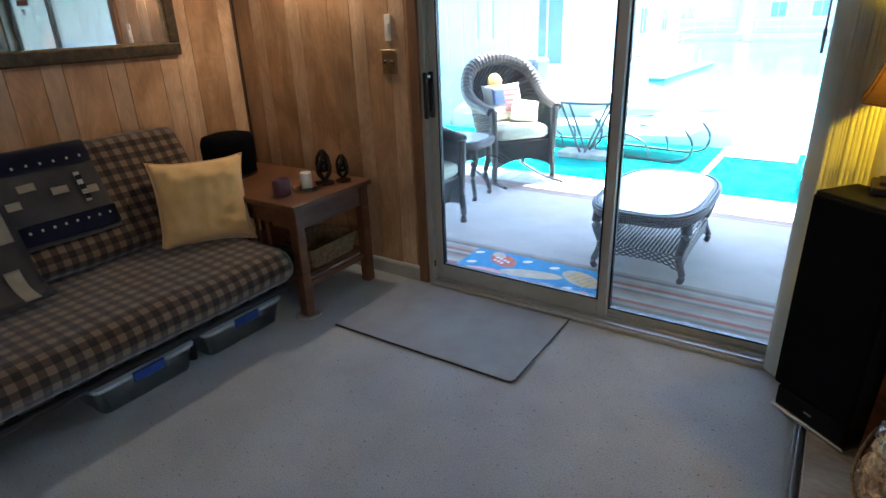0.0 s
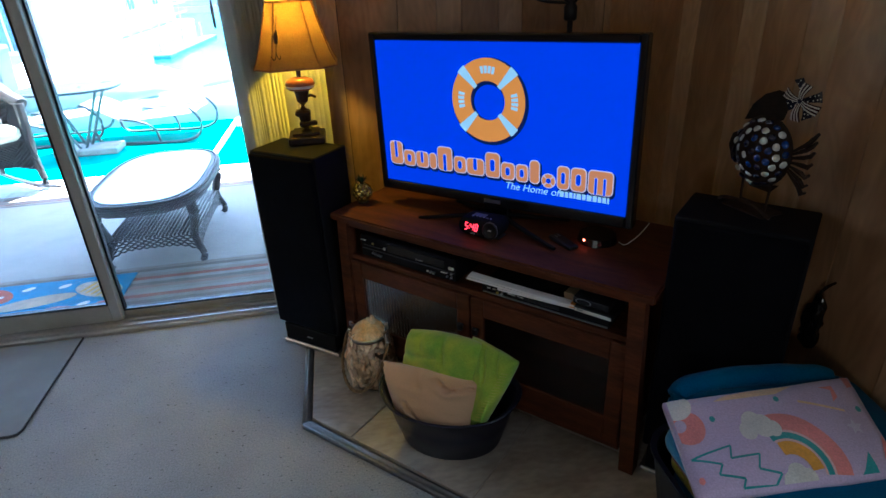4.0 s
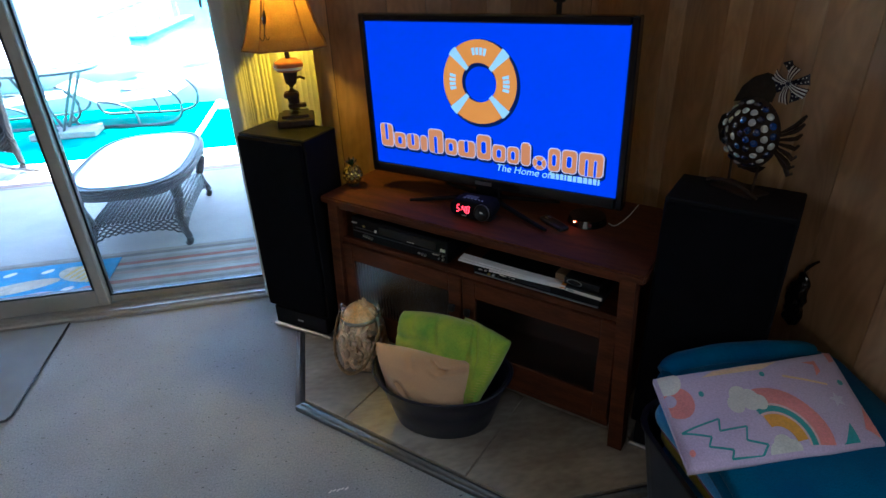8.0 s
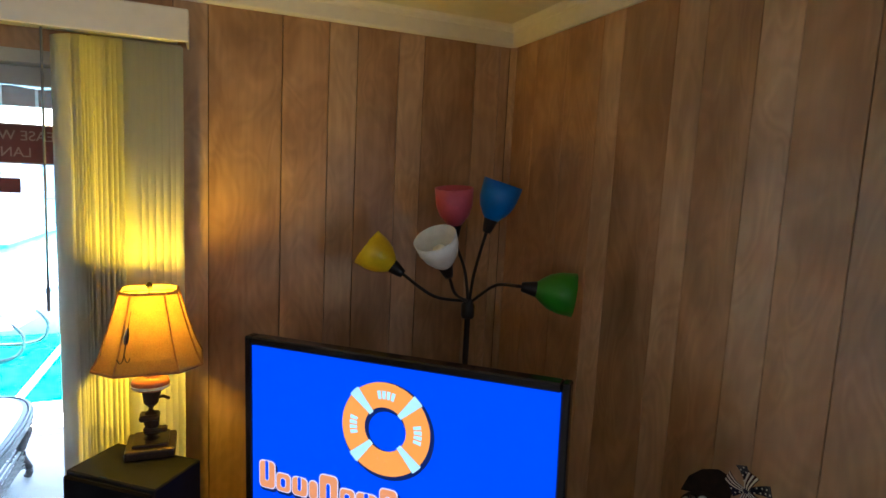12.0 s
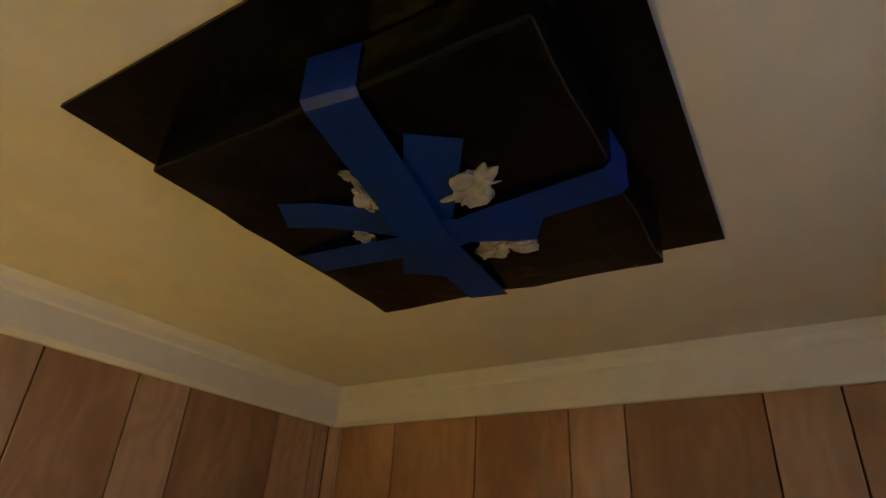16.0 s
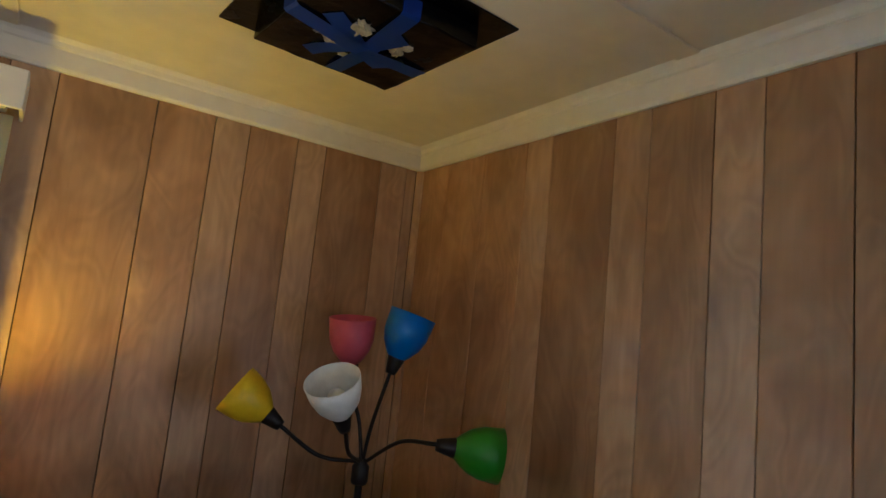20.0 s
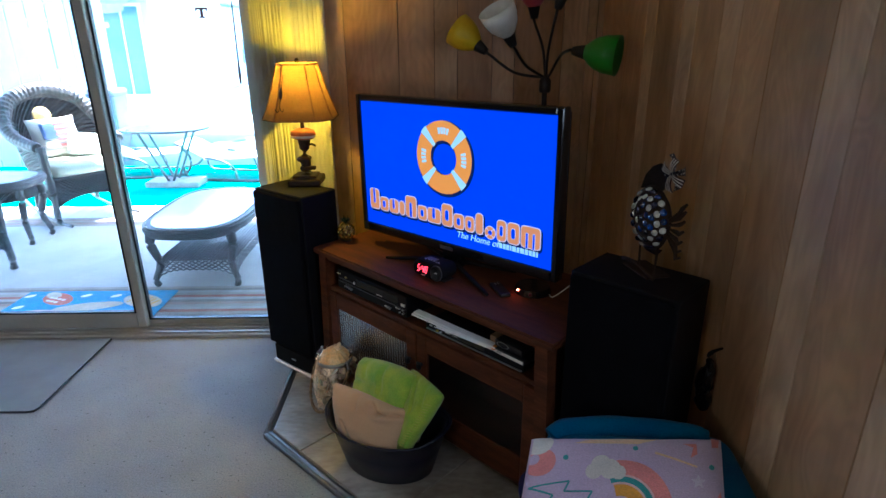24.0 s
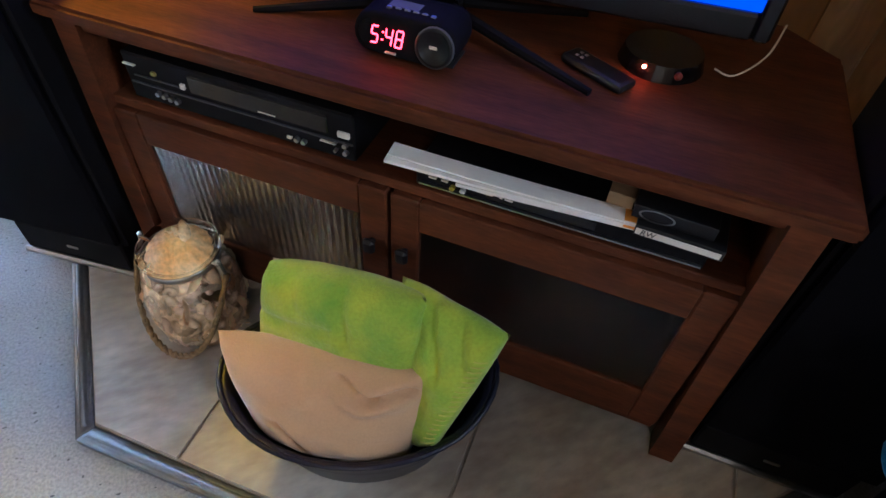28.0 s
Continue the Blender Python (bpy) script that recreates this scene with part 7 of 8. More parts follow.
blob(.10, -.16, .05, .03, 20, CORAL_, "coral starfish", .0095)
for cx, cy in ((-.42, -.02), (-.08, .15), (.12, .14), (-.12, -.14), (.30, -.10), (-.45, .15)):
    blob(cx, cy, .035, .02, 30, WHITE, "white star")
WICKER = mat("dark_wicker", (.055, .042, .038), .5, vary=.35, scale=60, bump=1.0, bump_scale=150, second=(.022, .017, .016), spec=.6)
SAGE = cloth("sage_cushion", (.52, .55, .44), (.46, .49, .38), 5)


def oval(rx, ry, p=3.2, n=40, cx=0.0, cy=0.0):
    out = []
    for k in range(n):
        a = 2 * math.pi * k / n
        c, s = math.cos(a), math.sin(a)
        r = (abs(c) ** p + abs(s) ** p) ** (-1 / p)
        out.append((cx + rx * r * c, cy + ry * r * s))
    return out


def wicker_table(m, rx, ry, h, shelf, label, leg_in=.06):
    t = thing("wicker_table", m, label, "table")
    b = B()
    o = oval(rx, ry)
    slab(b, oval(rx - .012, ry - .012), h - .03, h - .004)
    part("top", b, WICKER, t)
    b = B()
    for z, g in ((h - .008, .0), (h - .022, .010), (h - .038, .010), (h - .052, .004), (h - .064, -.006)):
        tube(b, [Vector((x * (1 + g / rx), y * (1 + g / ry), z)) for x, y in o], .0095, 6, closed=True)
    part("rim", b, WICKER, t, "braided wicker rim", soft=True)
    # opaque pale colour stands in for the sky mirrored in the glass
    b = B()
    slab(b, oval(rx - .035, ry - .035), h - .0035, h + .002)
    part("glass_top", b, mat("sky_pale_glass", (.60, .64, .66), .06, vary=.02, spec=.8), t, "pale glass top")
    lx, ly = rx - leg_in * 1.2, ry - leg_in * 2.7
    for sx in (-1, 1):
        for sy in (-1, 1):
            b = B()
            tube(b, bez([(sx * lx, sy * ly, h - .06), (sx * (lx + .012), sy * (ly + .01), h * .66), (sx * (lx - .018), sy * (ly - .012), h * .36), (sx * (lx + .016), sy * (ly + .012), .05), (sx * (lx + .004), sy * (ly + .004), 0.0)], 6), [.037 - .016 * min(1, i / 16) for i in range(22)] + [.02, .024, .016], 8)
            part("leg", b, WICKER, t, soft=True)
    if shelf:
        zs = h * .40
        b = B()
        for k in range(22):
            x = -lx + 2 * lx * (k + .5) / 22
            tube(b, [(x, -ly, zs), (x, ly, zs)], .0085, 6)
        part("shelf", b, WICKER, t, "cane shelf", soft=True)
        for s, along in ((-1, 0), (1, 0), (-1, 1), (1, 1)):
            b = B()
            for r in range(5):
                pts = []
                for k in range(25):
                    f = k / 24
                    z = zs - .012 - .013 * r - .055 * (r / 4) * (2 * f - 1) ** 4 + (.005 if (k + r) % 2 else -.005)
                    q = (2 * f - 1)
                    pts.append((q * lx, s * ly, z) if along == 0 else (s * lx, q * ly, z))
                tube(b, pts, .006, 5)
            part("skirt", b, WICKER, t, "open woven skirt", soft=True)
    return t


wicker_table(pose(-2.385, 1.385, ZD), .335, .56, .455, True, "dark wicker coffee table with a pale glass top")


def woven(b, f, nu, nv, depth=.006):
    """A closed woven sheet over a surface f(u, v), its strands passing over and under."""
    g = []
    for i in range(nu + 1):
        row = []
        for j in range(nv + 1):
            u, v = i / nu, j / nv
            p = f(u, v)
            e = 1e-3
            nrm = (f(min(1, u + e), v) - f(max(0, u - e), v)).cross(f(u, min(1, v + e)) - f(u, max(0, v - e)))
            nrm.normalize()
            row.append(b.verts.new(p + nrm * (depth if (i + j) % 2 else -depth)))
        g.append(row)
    for i in range(nu):
        for j in range(nv):
            b.faces.new((g[i][j], g[i + 1][j], g[i + 1][j + 1], g[i][j + 1]))
    bmesh.ops.solidify(b, geom=list(b.faces), thickness=.009)
    return b


def wicker_chair(m, rocker, label):
    """A full-backed wicker chair, closed with weave down to the seat; its front is -y."""
    c = thing("wicker_rocker" if rocker else "wicker_armchair", m, label, "rocking chair" if rocker else "armchair")
    w, d, sh = .285, .275, .395
    half = [(w + .035, -d, .640), (w + .065, -.10, .660), (w + .085, .06, .705), (w + .075, .18, .80), (w + .0, .265, .925), (.15, .295, .995), (0, .30, 1.02)]
    line = bez([Vector((-x, y, z)) for x, y, z in half] + [Vector(p) for p in half[-2::-1]], 8)
    low = bez([Vector((-x, y, sh - .05)) for x, y in ((w, -d), (w, -.10), (w, .06), (w - .03, .17), (w - .11, .215), (.09, .225), (0, .23))]
              + [Vector((x, y, sh - .05)) for x, y in ((.09, .225), (w - .11, .215), (w - .03, .17), (w, .06), (w, -.10), (w, -d))], 8)
    n = len(line) - 1

    def between(seq, u):
        k = min(int(u * n), n - 1)
        return seq[k].lerp(seq[k + 1], u * n - k)

    b = B()
    woven(b, lambda u, v: between(low, u).lerp(between(line, u), v), 76, 30, .0055)
    part("woven_back", b, WICKER, c, "closely woven back and sides")
    b = B()
    tube(b, [p + Vector((0, 0, .004 * (k % 2))) for k, p in enumerate(line)], [(.038 + .024 * math.sin(math.pi * k / n)) + .005 * (k % 2) for k in range(n + 1)], 12)
    part("back_roll", b, WICKER, c, "thick wrapped roll round back and arms")
    b = B()
    span(b, (-w + .01, -d + .01, sh - .05), (w - .01, .20, sh - .01), .01)
    part("seat", b, WICKER, c)

    def arch(q):
        return .145 + .075 * (1 - q * q)

    for side in (0, 1, 2):
        b = B()
        if side == 0:
            woven(b, lambda u, v: Vector(((2 * u - 1) * (w - .01), -d + .004, arch(2 * u - 1) + (sh - .03 - arch(2 * u - 1)) * v)), 36, 14, .005)
        else:
            sx = 1 if side == 1 else -1
            woven(b, lambda u, v: Vector((sx * (w - .004), -d + .02 + (2 * d - .06) * u, arch(2 * u - 1) + (sh - .06 - arch(2 * u - 1)) * v)), 34, 12, .005)
        part("skirt", b, WICKER, c, "woven arched skirt")
    for sx in (-1, 1):
        b = B()
        pts = bez([(sx * (w + .012), -d + .005, .645), (sx * (w + .006), -d + .005, .45), (sx * (w - .004), -d + .006, .25), (sx * (w + .006), -d - .004, .09), (sx * (w + .004), -d - .002, .03 if rocker else 0.0)], 6)
        tube(b, pts, [.036 - .012 * min(1, k / 17) + .003 * (k % 2) for k in range(len(pts) - 4)] + [.02, .027, .030, .016], 9)
        part("leg", b, WICKER, c, "wrapped front leg")
        b = B()
        tube(b, bez([(sx * (w - .03), .19, sh - .02), (sx * (w - .035), .20, .22), (sx * (w - .03), .22, .05 if rocker else 0.0)], 5), [.028 - .001 * k for k in range(11)], 8)
        part("leg", b, WICKER, c, "wrapped rear leg")
        if rocker:
            b = B()
            tube(b, bez([(sx * (w - .01), -d - .20, .045), (sx * (w - .01), -d + .05, .018), (sx * (w - .01), 0, .012), (sx * (w - .015), d, .03), (sx * (w - .02), d + .26, .085)], 8), .014, 8)
            part("runner", b, WICKER, c, "curved rocker runner", soft=True)
    b = B()
    ringed(b, [rounded(w - .05, d - .04, .06, sh - .008), rounded(w - .022, d - .012, .07, sh + .02), rounded(w - .022, d - .012, .07, sh + .07), rounded(w - .05, d - .04, .06, sh + .092), rounded(w * .4, d * .4, .05, sh + .100)], True)
    part("seat_cushion", b, SAGE, c, "pale sage seat cushion", soft=True).matrix_local = Matrix.Translation((0, -.02, 0))
    return c


rk = pose(-4.214, 2.803, ZD, 0, 0, 50) @ Matrix.Diagonal((1.06, 1.25, 1.12, 1))
wicker_chair(rk, True, "dark wicker rocking chair with a pale sage cushion")
wicker_chair(pose(-4.165, 1.045, ZD, 0, 0, 88) @ Matrix.Diagonal((1.0, 1.0, 1.04, 1)), False, "dark wicker armchair with a pale sage cushion")
side = wicker_table(pose(-4.31, 2.00, ZD), .27, .26, .54, False, "small dark wicker side table with a glass top", .05)
b = B()
woven(b, lambda u, v: Vector((.235 * math.cos(6.2832 * u), .225 * math.sin(6.2832 * u), .37 + .10 * v)), 80, 8, .004)
part("apron", b, WICKER, side, "woven apron under the top")
FLAG = cloth("cushion_canvas", (.66, .60, .52))
cu = thing("flag_cushion", rk @ pose(-.03, .10, .645, -18, 0, 4), "cream cushion with a stars-and-stripes print", "cushion")
b = B()
pillow(b, .40, .34, .14, None, 14, .45)
part("cover", b, FLAG, cu, soft=True)


def on_cushion(x0, x1, z0, z1, material, word):
    b = B()
    n = 6
    g = []
    for i in range(n + 1):
        row = []
        for j in range(n + 1):
            x, z = x0 + (x1 - x0) * i / n, z0 + (z1 - z0) * j / n
            f = (max(0, 1 - (x / .20) ** 4) * max(0, 1 - (z / .17) ** 4)) ** .45
            row.append(b.verts.new((x, -.07 * f - .004, z)))
        g.append(row)
    for i in range(n):
        for j in range(n):
            b.faces.new((g[i][j], g[i + 1][j], g[i + 1][j + 1], g[i][j + 1]))
    part("print", b, material, cu, word)


for k in range(5):
    on_cushion(-.02, .15, .09 - .045 * k, .11 - .045 * k, mat("faded_red", (.34, .09, .08), .9), "faded red stripe")
on_cushion(-.13, -.01, -.02, .11, mat("faded_blue", (.05, .09, .22), .9), "faded blue field")
b = B()
pillow(b, .26, .22, .10, None, 12, .5)
o = solid("small_cushion", b, cloth("pale_cushion", (.60, .60, .52)), "small pale cushion on the rocking chair", "cushion", soft=True)
o.matrix_world = rk @ pose(.13, -.03, .585, -50, 10, -20)
b = B()
lathe(b, [(0, 0), (.06, .002), (.075, .012), (.06, .022), (0, .026)], 18)
o = solid("straw_hat", b, mat("straw", (.45, .30, .10), .85, vary=.2, scale=30, bump=.6, bump_scale=120), "small straw sunflower hung on the rocking chair", "decoration", soft=True)
o.matrix_world = rk @ pose(-.06, .215, .82, 74, 0, 0)
# an unseen plain wall, added at the porch's end to block light from the east
solid("wall_light_block", span(B(), (-.70, .166, ZD - .10), (-.62, 3.04, 2.328)), DECK, "plain white wall added unseen at the porch's end to block light", "wall", "structure")
# porch roof, beam and fan
BROWN = mat("brown_ceiling_boards", (.19, .11, .09), .6, vary=.15, scale=3, stretch=(6, 1, 6))
roof = thing("porch_roof", pose(0, 0, 0), "brown boarded porch roof with white beam", "roof", kind="structure")
for k in range(33):
    x = -8.3 + k * .24
    b = B()
    span(b, (x, .145, 2.33), (x + .232, 3.05, 2.36), .003)
    part("board", b, BROWN, roof)
b = B()
span(b, (-8.4, .145, 2.3605), (-.4, 3.2, 2.42))
part("deck", b, DECK, roof)
b = B()
span(b, (-8.4, 3.055, 2.10), (-.4, 3.14, 2.329), .004)
part("beam", b, BROWN, roof)
for k in range(40):
    b = B()
    x = -7.6 + .17 * k + .05 * (k % 2)
    span(b, (x, 3.046, 2.105), (x + .018, 3.0545, 2.325))
    part("white_strip", b, DECK, roof)
for x in (-8.2, -5.35, -.75):
    b = B()
    span(b, (x - .05, 3.056, ZD - .002), (x + .05, 3.13, 2.099), .006)
    solid("porch_post", b, DECK, "white porch post", "post", "structure")
fan = thing("ceiling_fan", pose(-2.16, 1.02, 2.329), "brown ceiling fan with a round white light, at rest", "ceiling fan")
b = B()
cyl(b, (0, 0, -.12), (0, 0, 0), .018), lathe(b, [(0, -.001), (.07, -.001), (.06, -.05), (.02, -.06)], 24)
part("downrod", b, BRONZE, fan)
b = B()
lathe(b, [(0, -.10), (.07, -.105), (.12, -.14), (.125, -.21), (.10, -.25), (.06, -.29), (0, -.29)], 28)
part("motor", b, mat("fan_brown", (.22, .12, .10), .4, vary=.1), fan, soft=True)
b = B()
lathe(b, [(.02, -.292), (.165, -.296), (.18, -.310), (.165, -.345), (.11, -.385), (.05, -.402), (0, -.405)], 32)
part("light_bowl", b, mat("white_bowl", (.78, .78, .76), .25, vary=.02), fan, "white glass light bowl", soft=True)
BLADE = mat("fan_blade", (.36, .37, .40), .5, vary=.1)
for k in range(5):
    a = radians(72 * k - 8)
    b = B()
    pts = [(.11, -.03), (.20, -.055), (.55, -.075), (.60, -.045), (.60, .045), (.55, .075), (.20, .055), (.11, .03)]
    slab(b, [(x * math.cos(a) - y * math.sin(a), x * math.sin(a) + y * math.cos(a)) for x, y in pts], -.238, -.230)
    part("blade", b, BLADE, fan, "grey-brown blade")

# ---- dock and water ----
TURF = mat("green_turf", (.008, .30, .235), .95, vary=.2, scale=4, bump=.8, bump_scale=260, spec=.1)
solid("dock", span(B(), (-14, 3.02, ZT - .25), (2.5, 5.72, ZT)), TURF, "dock covered with green artificial turf", "dock", "structure")
b = B()
span(b, (-14, 3.022, ZT), (2.5, 3.10, ZD - .03))
solid("kerb", b, DECK, "white edge board beside the turf", "kerb", "structure")
b = B()
slab(b, [(-2.62, 3.35), (-2.56, 3.35), (-2.52, 5.7), (-2.58, 5.7)], ZT + .0005, ZT + .02)
solid("dock_seam", b, DECK, "white batten across the turf", "batten")
b = B()
slab(b, [(-2.50, 5.15), (-1.75, 5.15), (-1.75, 5.55), (-2.50, 5.55)], ZT + .0005, ZT + .025)
solid("dock_mat", b, mat("blue_grey_mat", (.16, .26, .33), .9, vary=.1, bump=.5, bump_scale=100), "blue-grey mat on the turf", "mat")
water = mat("harbour_water", (.05, .22, .27), .12, vary=.2, scale=.5, bump=.5, bump_scale=3, second=(.03, .16, .20))
solid("water", span(B(), (-400, -400, ZW - .4), (400, 900, ZW)), water, "pale green harbour water to the horizon", "water", "structure")
# small round table on crossed legs, on a block
ct = thing("dock_table", pose(-4.05, 4.55, ZT), "dock table on crossed steel legs, its top coloured dark for shade", "table")
# the grey top is coloured nearly black to stand for its shade
b = B()
slab(b, oval(.52, .40, 2.4), .700, .725)
part("top", b, mat("shade_dark_top", (.035, .045, .055), .3, vary=.04, scale=6), ct)
for sx, sy in ((-1, -.12), (1, -.12), (-1, .12), (1, .12)):
    b = B()
    tube(b, bez([(sx * .31, sy, .70), (sx * .165, sy * .9, .38), (sx * .03, sy * .7, .07)], 5), .016, 8)
    part("leg", b, mat("grey_steel", (.10, .11, .12), .35, metal=.4), ct, soft=True)
b = B()
span(b, (-.30, -.16, 0), (.36, .16, .07), .01)
part("base_block", b, mat("concrete", (.36, .35, .33), .9, vary=.15, scale=12, bump=.5, bump_scale=60), ct, "concrete base block")
TUBM = mat("grey_frame_tube", (.09, .10, .11), .35, metal=.4)
SLING = cloth("white_sling", (.50, .51, .52), (.40, .41, .43), 3)
for x0, y0, rz in ((-3.35, 5.0, -8), (-4.62, 5.22, 6)):
    ch = thing("sling_chaise", pose(x0, y0, ZT, 0, 0, rz), "white sling lounge chair with curved steel tube arms", "lounge chair", "dock loungers")
    for sy in (-1, 1):
        b = B()
        tube(b, bez([(-.62, sy * .3, .16), (-.55, sy * .3, .03), (-.2, sy * .3, .018), (.35, sy * .3, .018), (.56, sy * .3, .09), (.60, sy * .3, .26), (.50, sy * .3, .40)], 6), .017, 8)
        part("side_tube", b, TUBM, ch, soft=True)
        b = B()
        tube(b, bez([(-.30, sy * .31, .30), (-.10, sy * .31, .27), (.06, sy * .31, .18), (.10, sy * .31, .03)], 6), .015, 8)
        part("leg_tube", b, TUBM, ch, soft=True)
    b = B()
    patch(b, (-.75, -.29, .48), (-.30, -.29, .27), (-.30, .29, .27), (-.75, .29, .48), .012, -.02, 8, 1)
    patch(b, (-.30, -.29, .27), (.52, -.29, .33), (.52, .29, .33), (-.30, .29, .27), .012, -.03, 8, 2)
    part("sling", b, SLING, ch, "white sling seat", soft=True)
grill = thing("covered_grill", pose(-1.22, 4.30, ZT), "grill under a white cover", "grill")
b = B()
rows = []
for z, s in ((.20, 1.08), (.32, 1.02), (.75, .96), (1.25, .88), (1.38, .6), (1.42, .2)):
    rows.append([Vector((.42 * s * p.x / .2, .30 * s * p.y / .2, z + (.05 * math.sin(k * 1.7) if z < .25 else 0))) * 1.0 for k, p in enumerate(rounded(.2, .2, .07, 0, 5))])
ringed(b, rows, True)
for v in b.verts:
    v.co += .02 * noise.noise_vector(v.co * 5)
part("cover", b, SLING, grill, "white draped cover", soft=True)
b = B()
span(b, (-.34, -.24, 0), (.34, .24, .19), .02)
part("base", b, SATIN, grill)

# ---- the harbour beyond ----
SIDING = mat("white_siding", (.40, .42, .44), .5, vary=.05, scale=2, bump=.2, bump_scale=12)
HULLW = mat("weathered_white_hull", (.44, .46, .48), .5, vary=.08, scale=1.5)
# pane blue is lightened, putting the outdoor haze into its colour
PANE = mat("hazed_blue_window", (.14, .25, .38), .15, vary=.2, scale=1.5, spec=.6)
AWN = mat("grey_awning", (.40, .40, .41), .7, vary=.1)


def houseboat(x, y, w, d, h, windows, label, rz=0.0, awning=None):
    t = thing("houseboat", pose(x, y, ZW, 0, 0, rz), label, "houseboat")
    b = B()
    span(b, (-w / 2 - .3, -.7, -.1), (w / 2 + .3, d + .3, .42), .05)
    part("hull", b, HULLW, t)
    b = B()
    span(b, (-w / 2, 0, .421), (w / 2, d, h), .02)
    part("wall", b, SIDING, t)
    b = B()
    span(b, (-w / 2 - .35, -.55, h + .001), (w / 2 + .35, d + .3, h + .16), .03)
    part("roof", b, HULLW, t)
    for x0, x1, z0, z1 in windows:
        wn_ = new("window")
        wn_.parent = t
        b = B()
        for lo, hi in (((x0 - .06, z0 - .06), (x1 + .06, z0)), ((x0 - .06, z1), (x1 + .06, z1 + .06)), ((x0 - .06, z0), (x0, z1)), ((x1, z0), (x1 + .06, z1)), (((x0 + x1) / 2 - .015, z0), ((x0 + x1) / 2 + .015, z1))):
            span(b, (lo[0], -.035, lo[1]), (hi[0], -.001, hi[1]))
        part("frame", b, DECK, wn_)
        b = B()
        span(b, (x0, -.012, z0), (x1, -.002, z1))
        part("pane", b, PANE, wn_)
    if awning:
        b = B()
        n = 40
        rows = []
        for k in range(n + 1):
            xx = awning[0] + (awning[1] - awning[0]) * k / n
            rows.append([b.verts.new((xx, -.02, awning[2] + .25)), b.verts.new((xx, -.75, awning[2])), b.verts.new((xx, -.76, awning[2] - .10 - .05 * abs(math.sin(k * math.pi / 4))))])
        for r, s in zip(rows, rows[1:]):
            b.faces.new((r[0], s[0], s[1], r[1])), b.faces.new((r[1], s[1], s[2], r[2]))
        bmesh.ops.solidify(b, geom=list(b.faces), thickness=.01)
        part("awning", b, AWN, t, "grey scalloped awning")
    for k in range(int(w / 1.2)):
        b = B()
        xx = -w / 2 + .3 + k * 1.2
        cyl(b, (xx, -.5, .421), (xx, -.5, 1.15), .02, seg=6)
        part("rail_post", b, DECK, t)
    for z in (.75, 1.13):
        b = B()
        span(b, (-w / 2, -.52, z), (w / 2, -.48, z + .04))
        part("rail", b, DECK, t)
    return t


houseboat(-9.6, 9.2, 7.0, 4.0, 3.3, [(2.63, 3.29, 1.15, 2.75), (1.24, 1.77, 1.63, 2.5), (-.6, .3, 1.5, 2.4), (-2.6, -1.8, 1.5, 2.4)], "white houseboat with blue windows and a grey awning", 0, (-3.0, 3.4, 2.75))
houseboat(-8.05, 20.3, 13.6, 4.0, 3.2, [(-5.4, -4.7, 1.1, 2.2), (-2.6, -1.9, 1.2, 2.1), (.4, 1.2, 1.2, 2.1), (3.6, 4.4, 1.2, 2.1)], "long white houseboat moored along the channel", 90)
houseboat(-13.0, 40, 11.0, 5.0, 3.0, [(-4, -3, 1.3, 2.1), (-1, 0, 1.3, 2.1), (2, 3, 1.3, 2.1)], "white houseboat far across the water")
houseboat(-1.0, 39, 11.0, 5.0, 3.0, [(-4.6, -3.8, 1.3, 2.1), (-2.5, -1.6, 1.3, 2.1), (.6, 1.5, 1.3, 2.1), (3.4, 4.3, 1.3, 2.1)], "white houseboat far across the water")
houseboat(12, 36, 12.0, 5.0, 3.0, [(-4, -3, 1.3, 2.1), (-1, 0, 1.3, 2.1), (2, 3, 1.3, 2.1)], "white houseboat far across the water")
bt = thing("covered_boat", pose(-4.9, 7.15, ZW, 0, 0, 4), "small boat under a white cover beside the dock", "boat")
b = B()
rows = []
for f in range(9):
    t_ = f / 8
    wd = .85 * (1 - max(0, t_ - .45) ** 2 * 2.9)
    x = -2.2 + 4.4 * t_
    rows.append([Vector((x, -wd, .62 + .1 * t_)), Vector((x, -wd * .8, .1)), Vector((x, 0, -.1)), Vector((x, wd * .8, .1)), Vector((x, wd, .62 + .1 * t_))])
ringed(b, rows, True)
part("hull", b, SIDING, bt, soft=True)
b = B()
rows = []
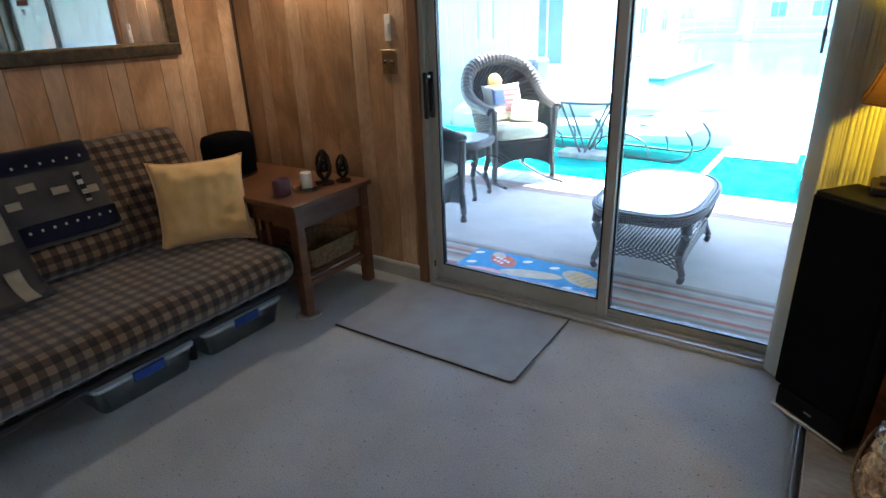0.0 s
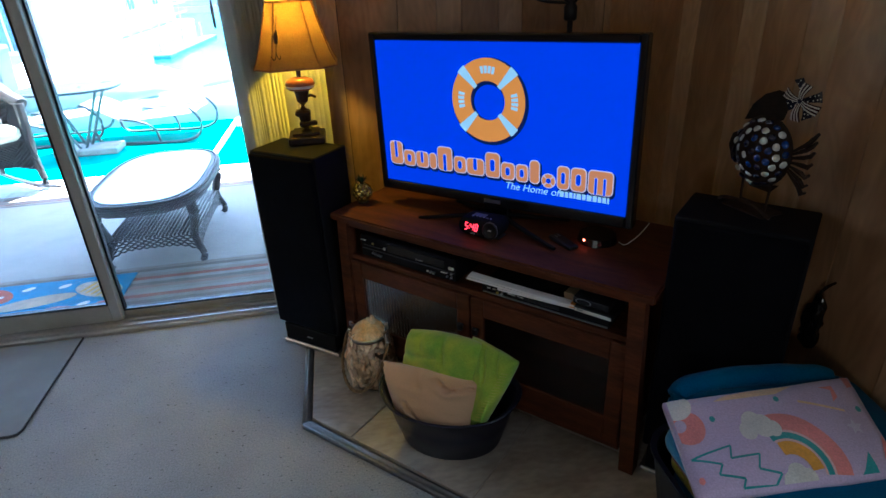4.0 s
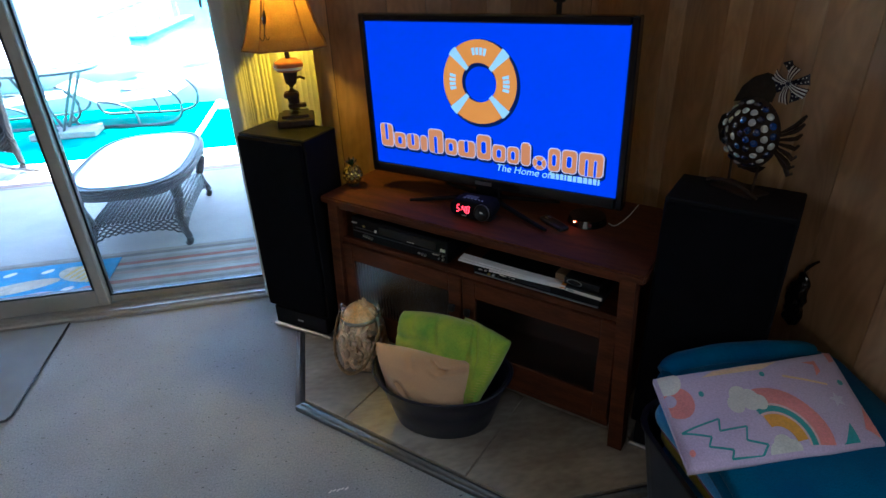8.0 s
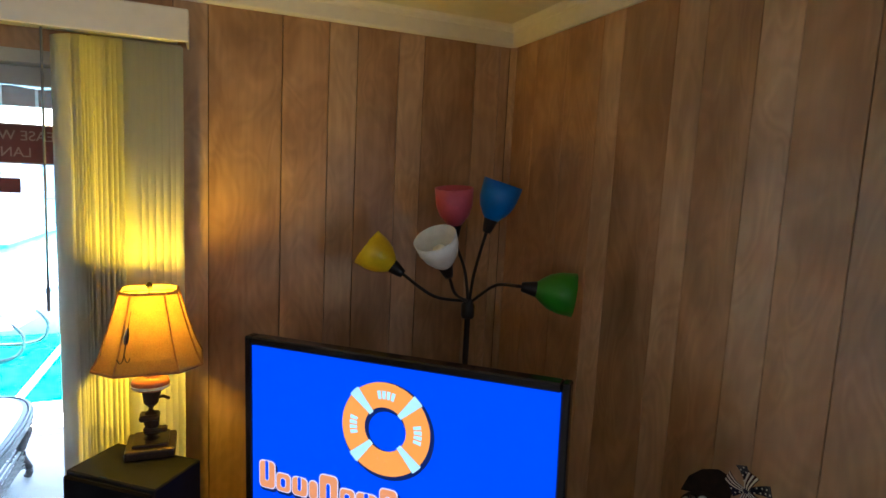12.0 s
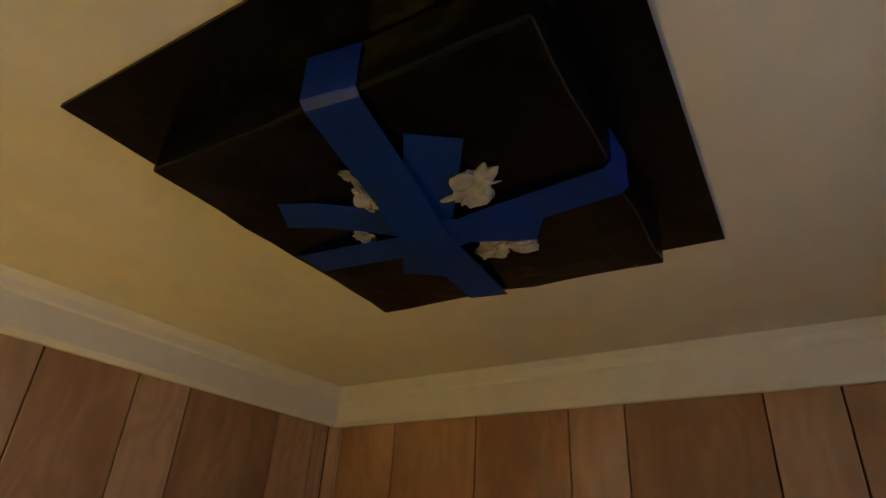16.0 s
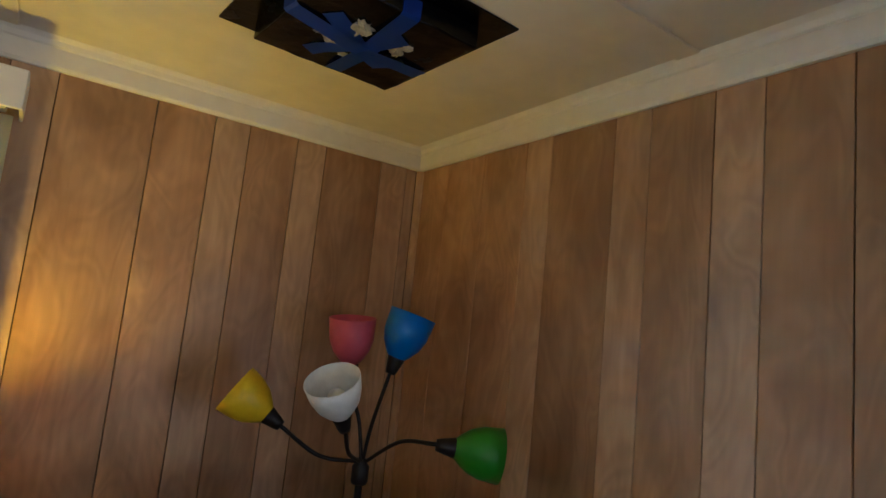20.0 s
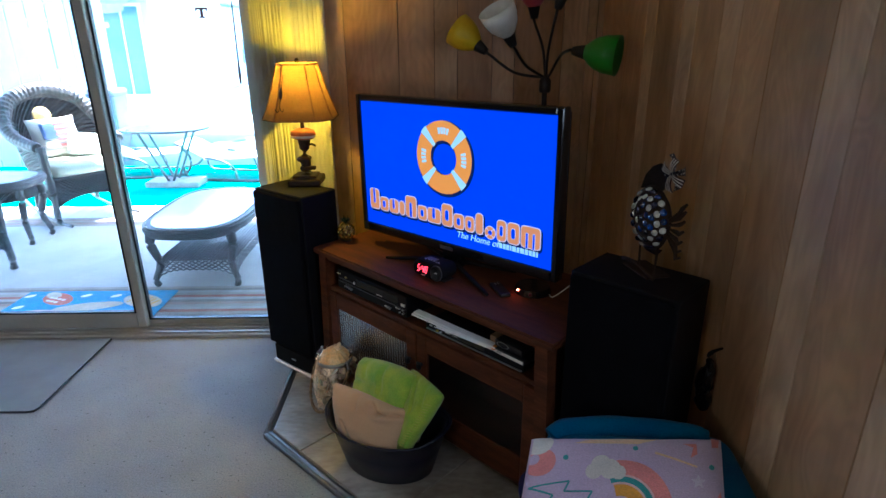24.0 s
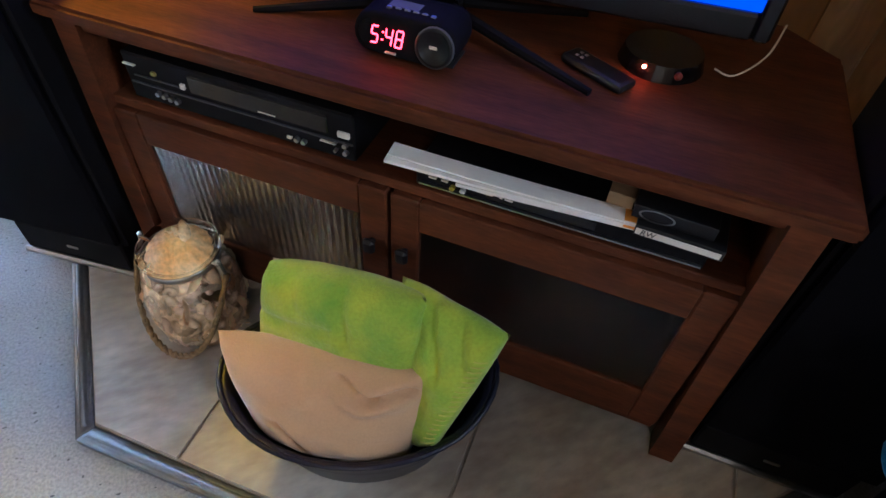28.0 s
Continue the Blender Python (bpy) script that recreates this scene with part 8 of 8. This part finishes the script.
for f in range(9):
    t_ = f / 8
    wd = .88 * (1 - max(0, t_ - .45) ** 2 * 2.9)
    x = -2.2 + 4.4 * t_
    pk = .40 * math.sin(math.pi * min(1, t_ * 1.15)) + .07 * math.sin(f * 2.6)
    rows.append([Vector((x, -wd, .60 + .1 * t_)), Vector((x, -wd * .6, .70 + .1 * t_ + pk * .55)), Vector((x, 0, .74 + .1 * t_ + pk)), Vector((x, wd * .6, .70 + .1 * t_ + pk * .55)), Vector((x, wd, .60 + .1 * t_))])
ringed(b, rows, True)
part("cover", b, SLING, bt, "white boat cover", soft=True)
fd = thing("floating_dock", pose(-6.0, 19.3, ZW, 0, 0, 86), "narrow floating dock with a blue swim step", "dock")
b = B()
span(b, (-2.8, -.26, -.1), (2.8, .26, .14), .03)
part("deck", b, mat("blue_dock", (.05, .20, .33), .6, vary=.1), fd)
b = B()
for k in (-2.2, .2, 2.4):
    cyl(b, (k, .18, .14), (k, .18, .62), .04)
part("posts", b, DECK, fd)
fence = thing("picket_fence", pose(-7.3, 6.6, ZT, 0, 0, 22), "white boarded fence beside the dock", "fence")
for k in range(12):
    b = B()
    span(b, (-1.6 + k * .26, -.01, -.2), (-1.6 + k * .26 + .235, .012, 2.35 - .01 * (k % 3)), .004)
    part("board", b, SIDING, fence)
for z in (.3, 1.9):
    b = B()
    span(b, (-1.62, .0125, z), (1.55, .05, z + .09))
    part("rail", b, SIDING, fence)
for k, (x, y) in enumerate(((-5.95, 6.05), (-5.6, 6.2))):
    bn = thing("grey_bin", pose(x, y, ZT), "grey plastic bin on the dock", "bin", "dock bins")
    b = B()
    ringed(b, [rounded(.18, .18, .05, 0, 3), rounded(.22, .22, .05, .95, 3), rounded(.23, .23, .05, .96, 3), rounded(.23, .23, .05, 1.0, 3)], True)
    part("body", b, mat("bin_grey", (.12, .13, .17), .5), bn)
    b = B()
    ringed(b, [rounded(.235, .235, .05, 1.0005, 3), rounded(.22, .22, .05, 1.05, 3)], True)
    part("lid", b, mat("bin_lid", (.10, .11, .15), .5), bn)
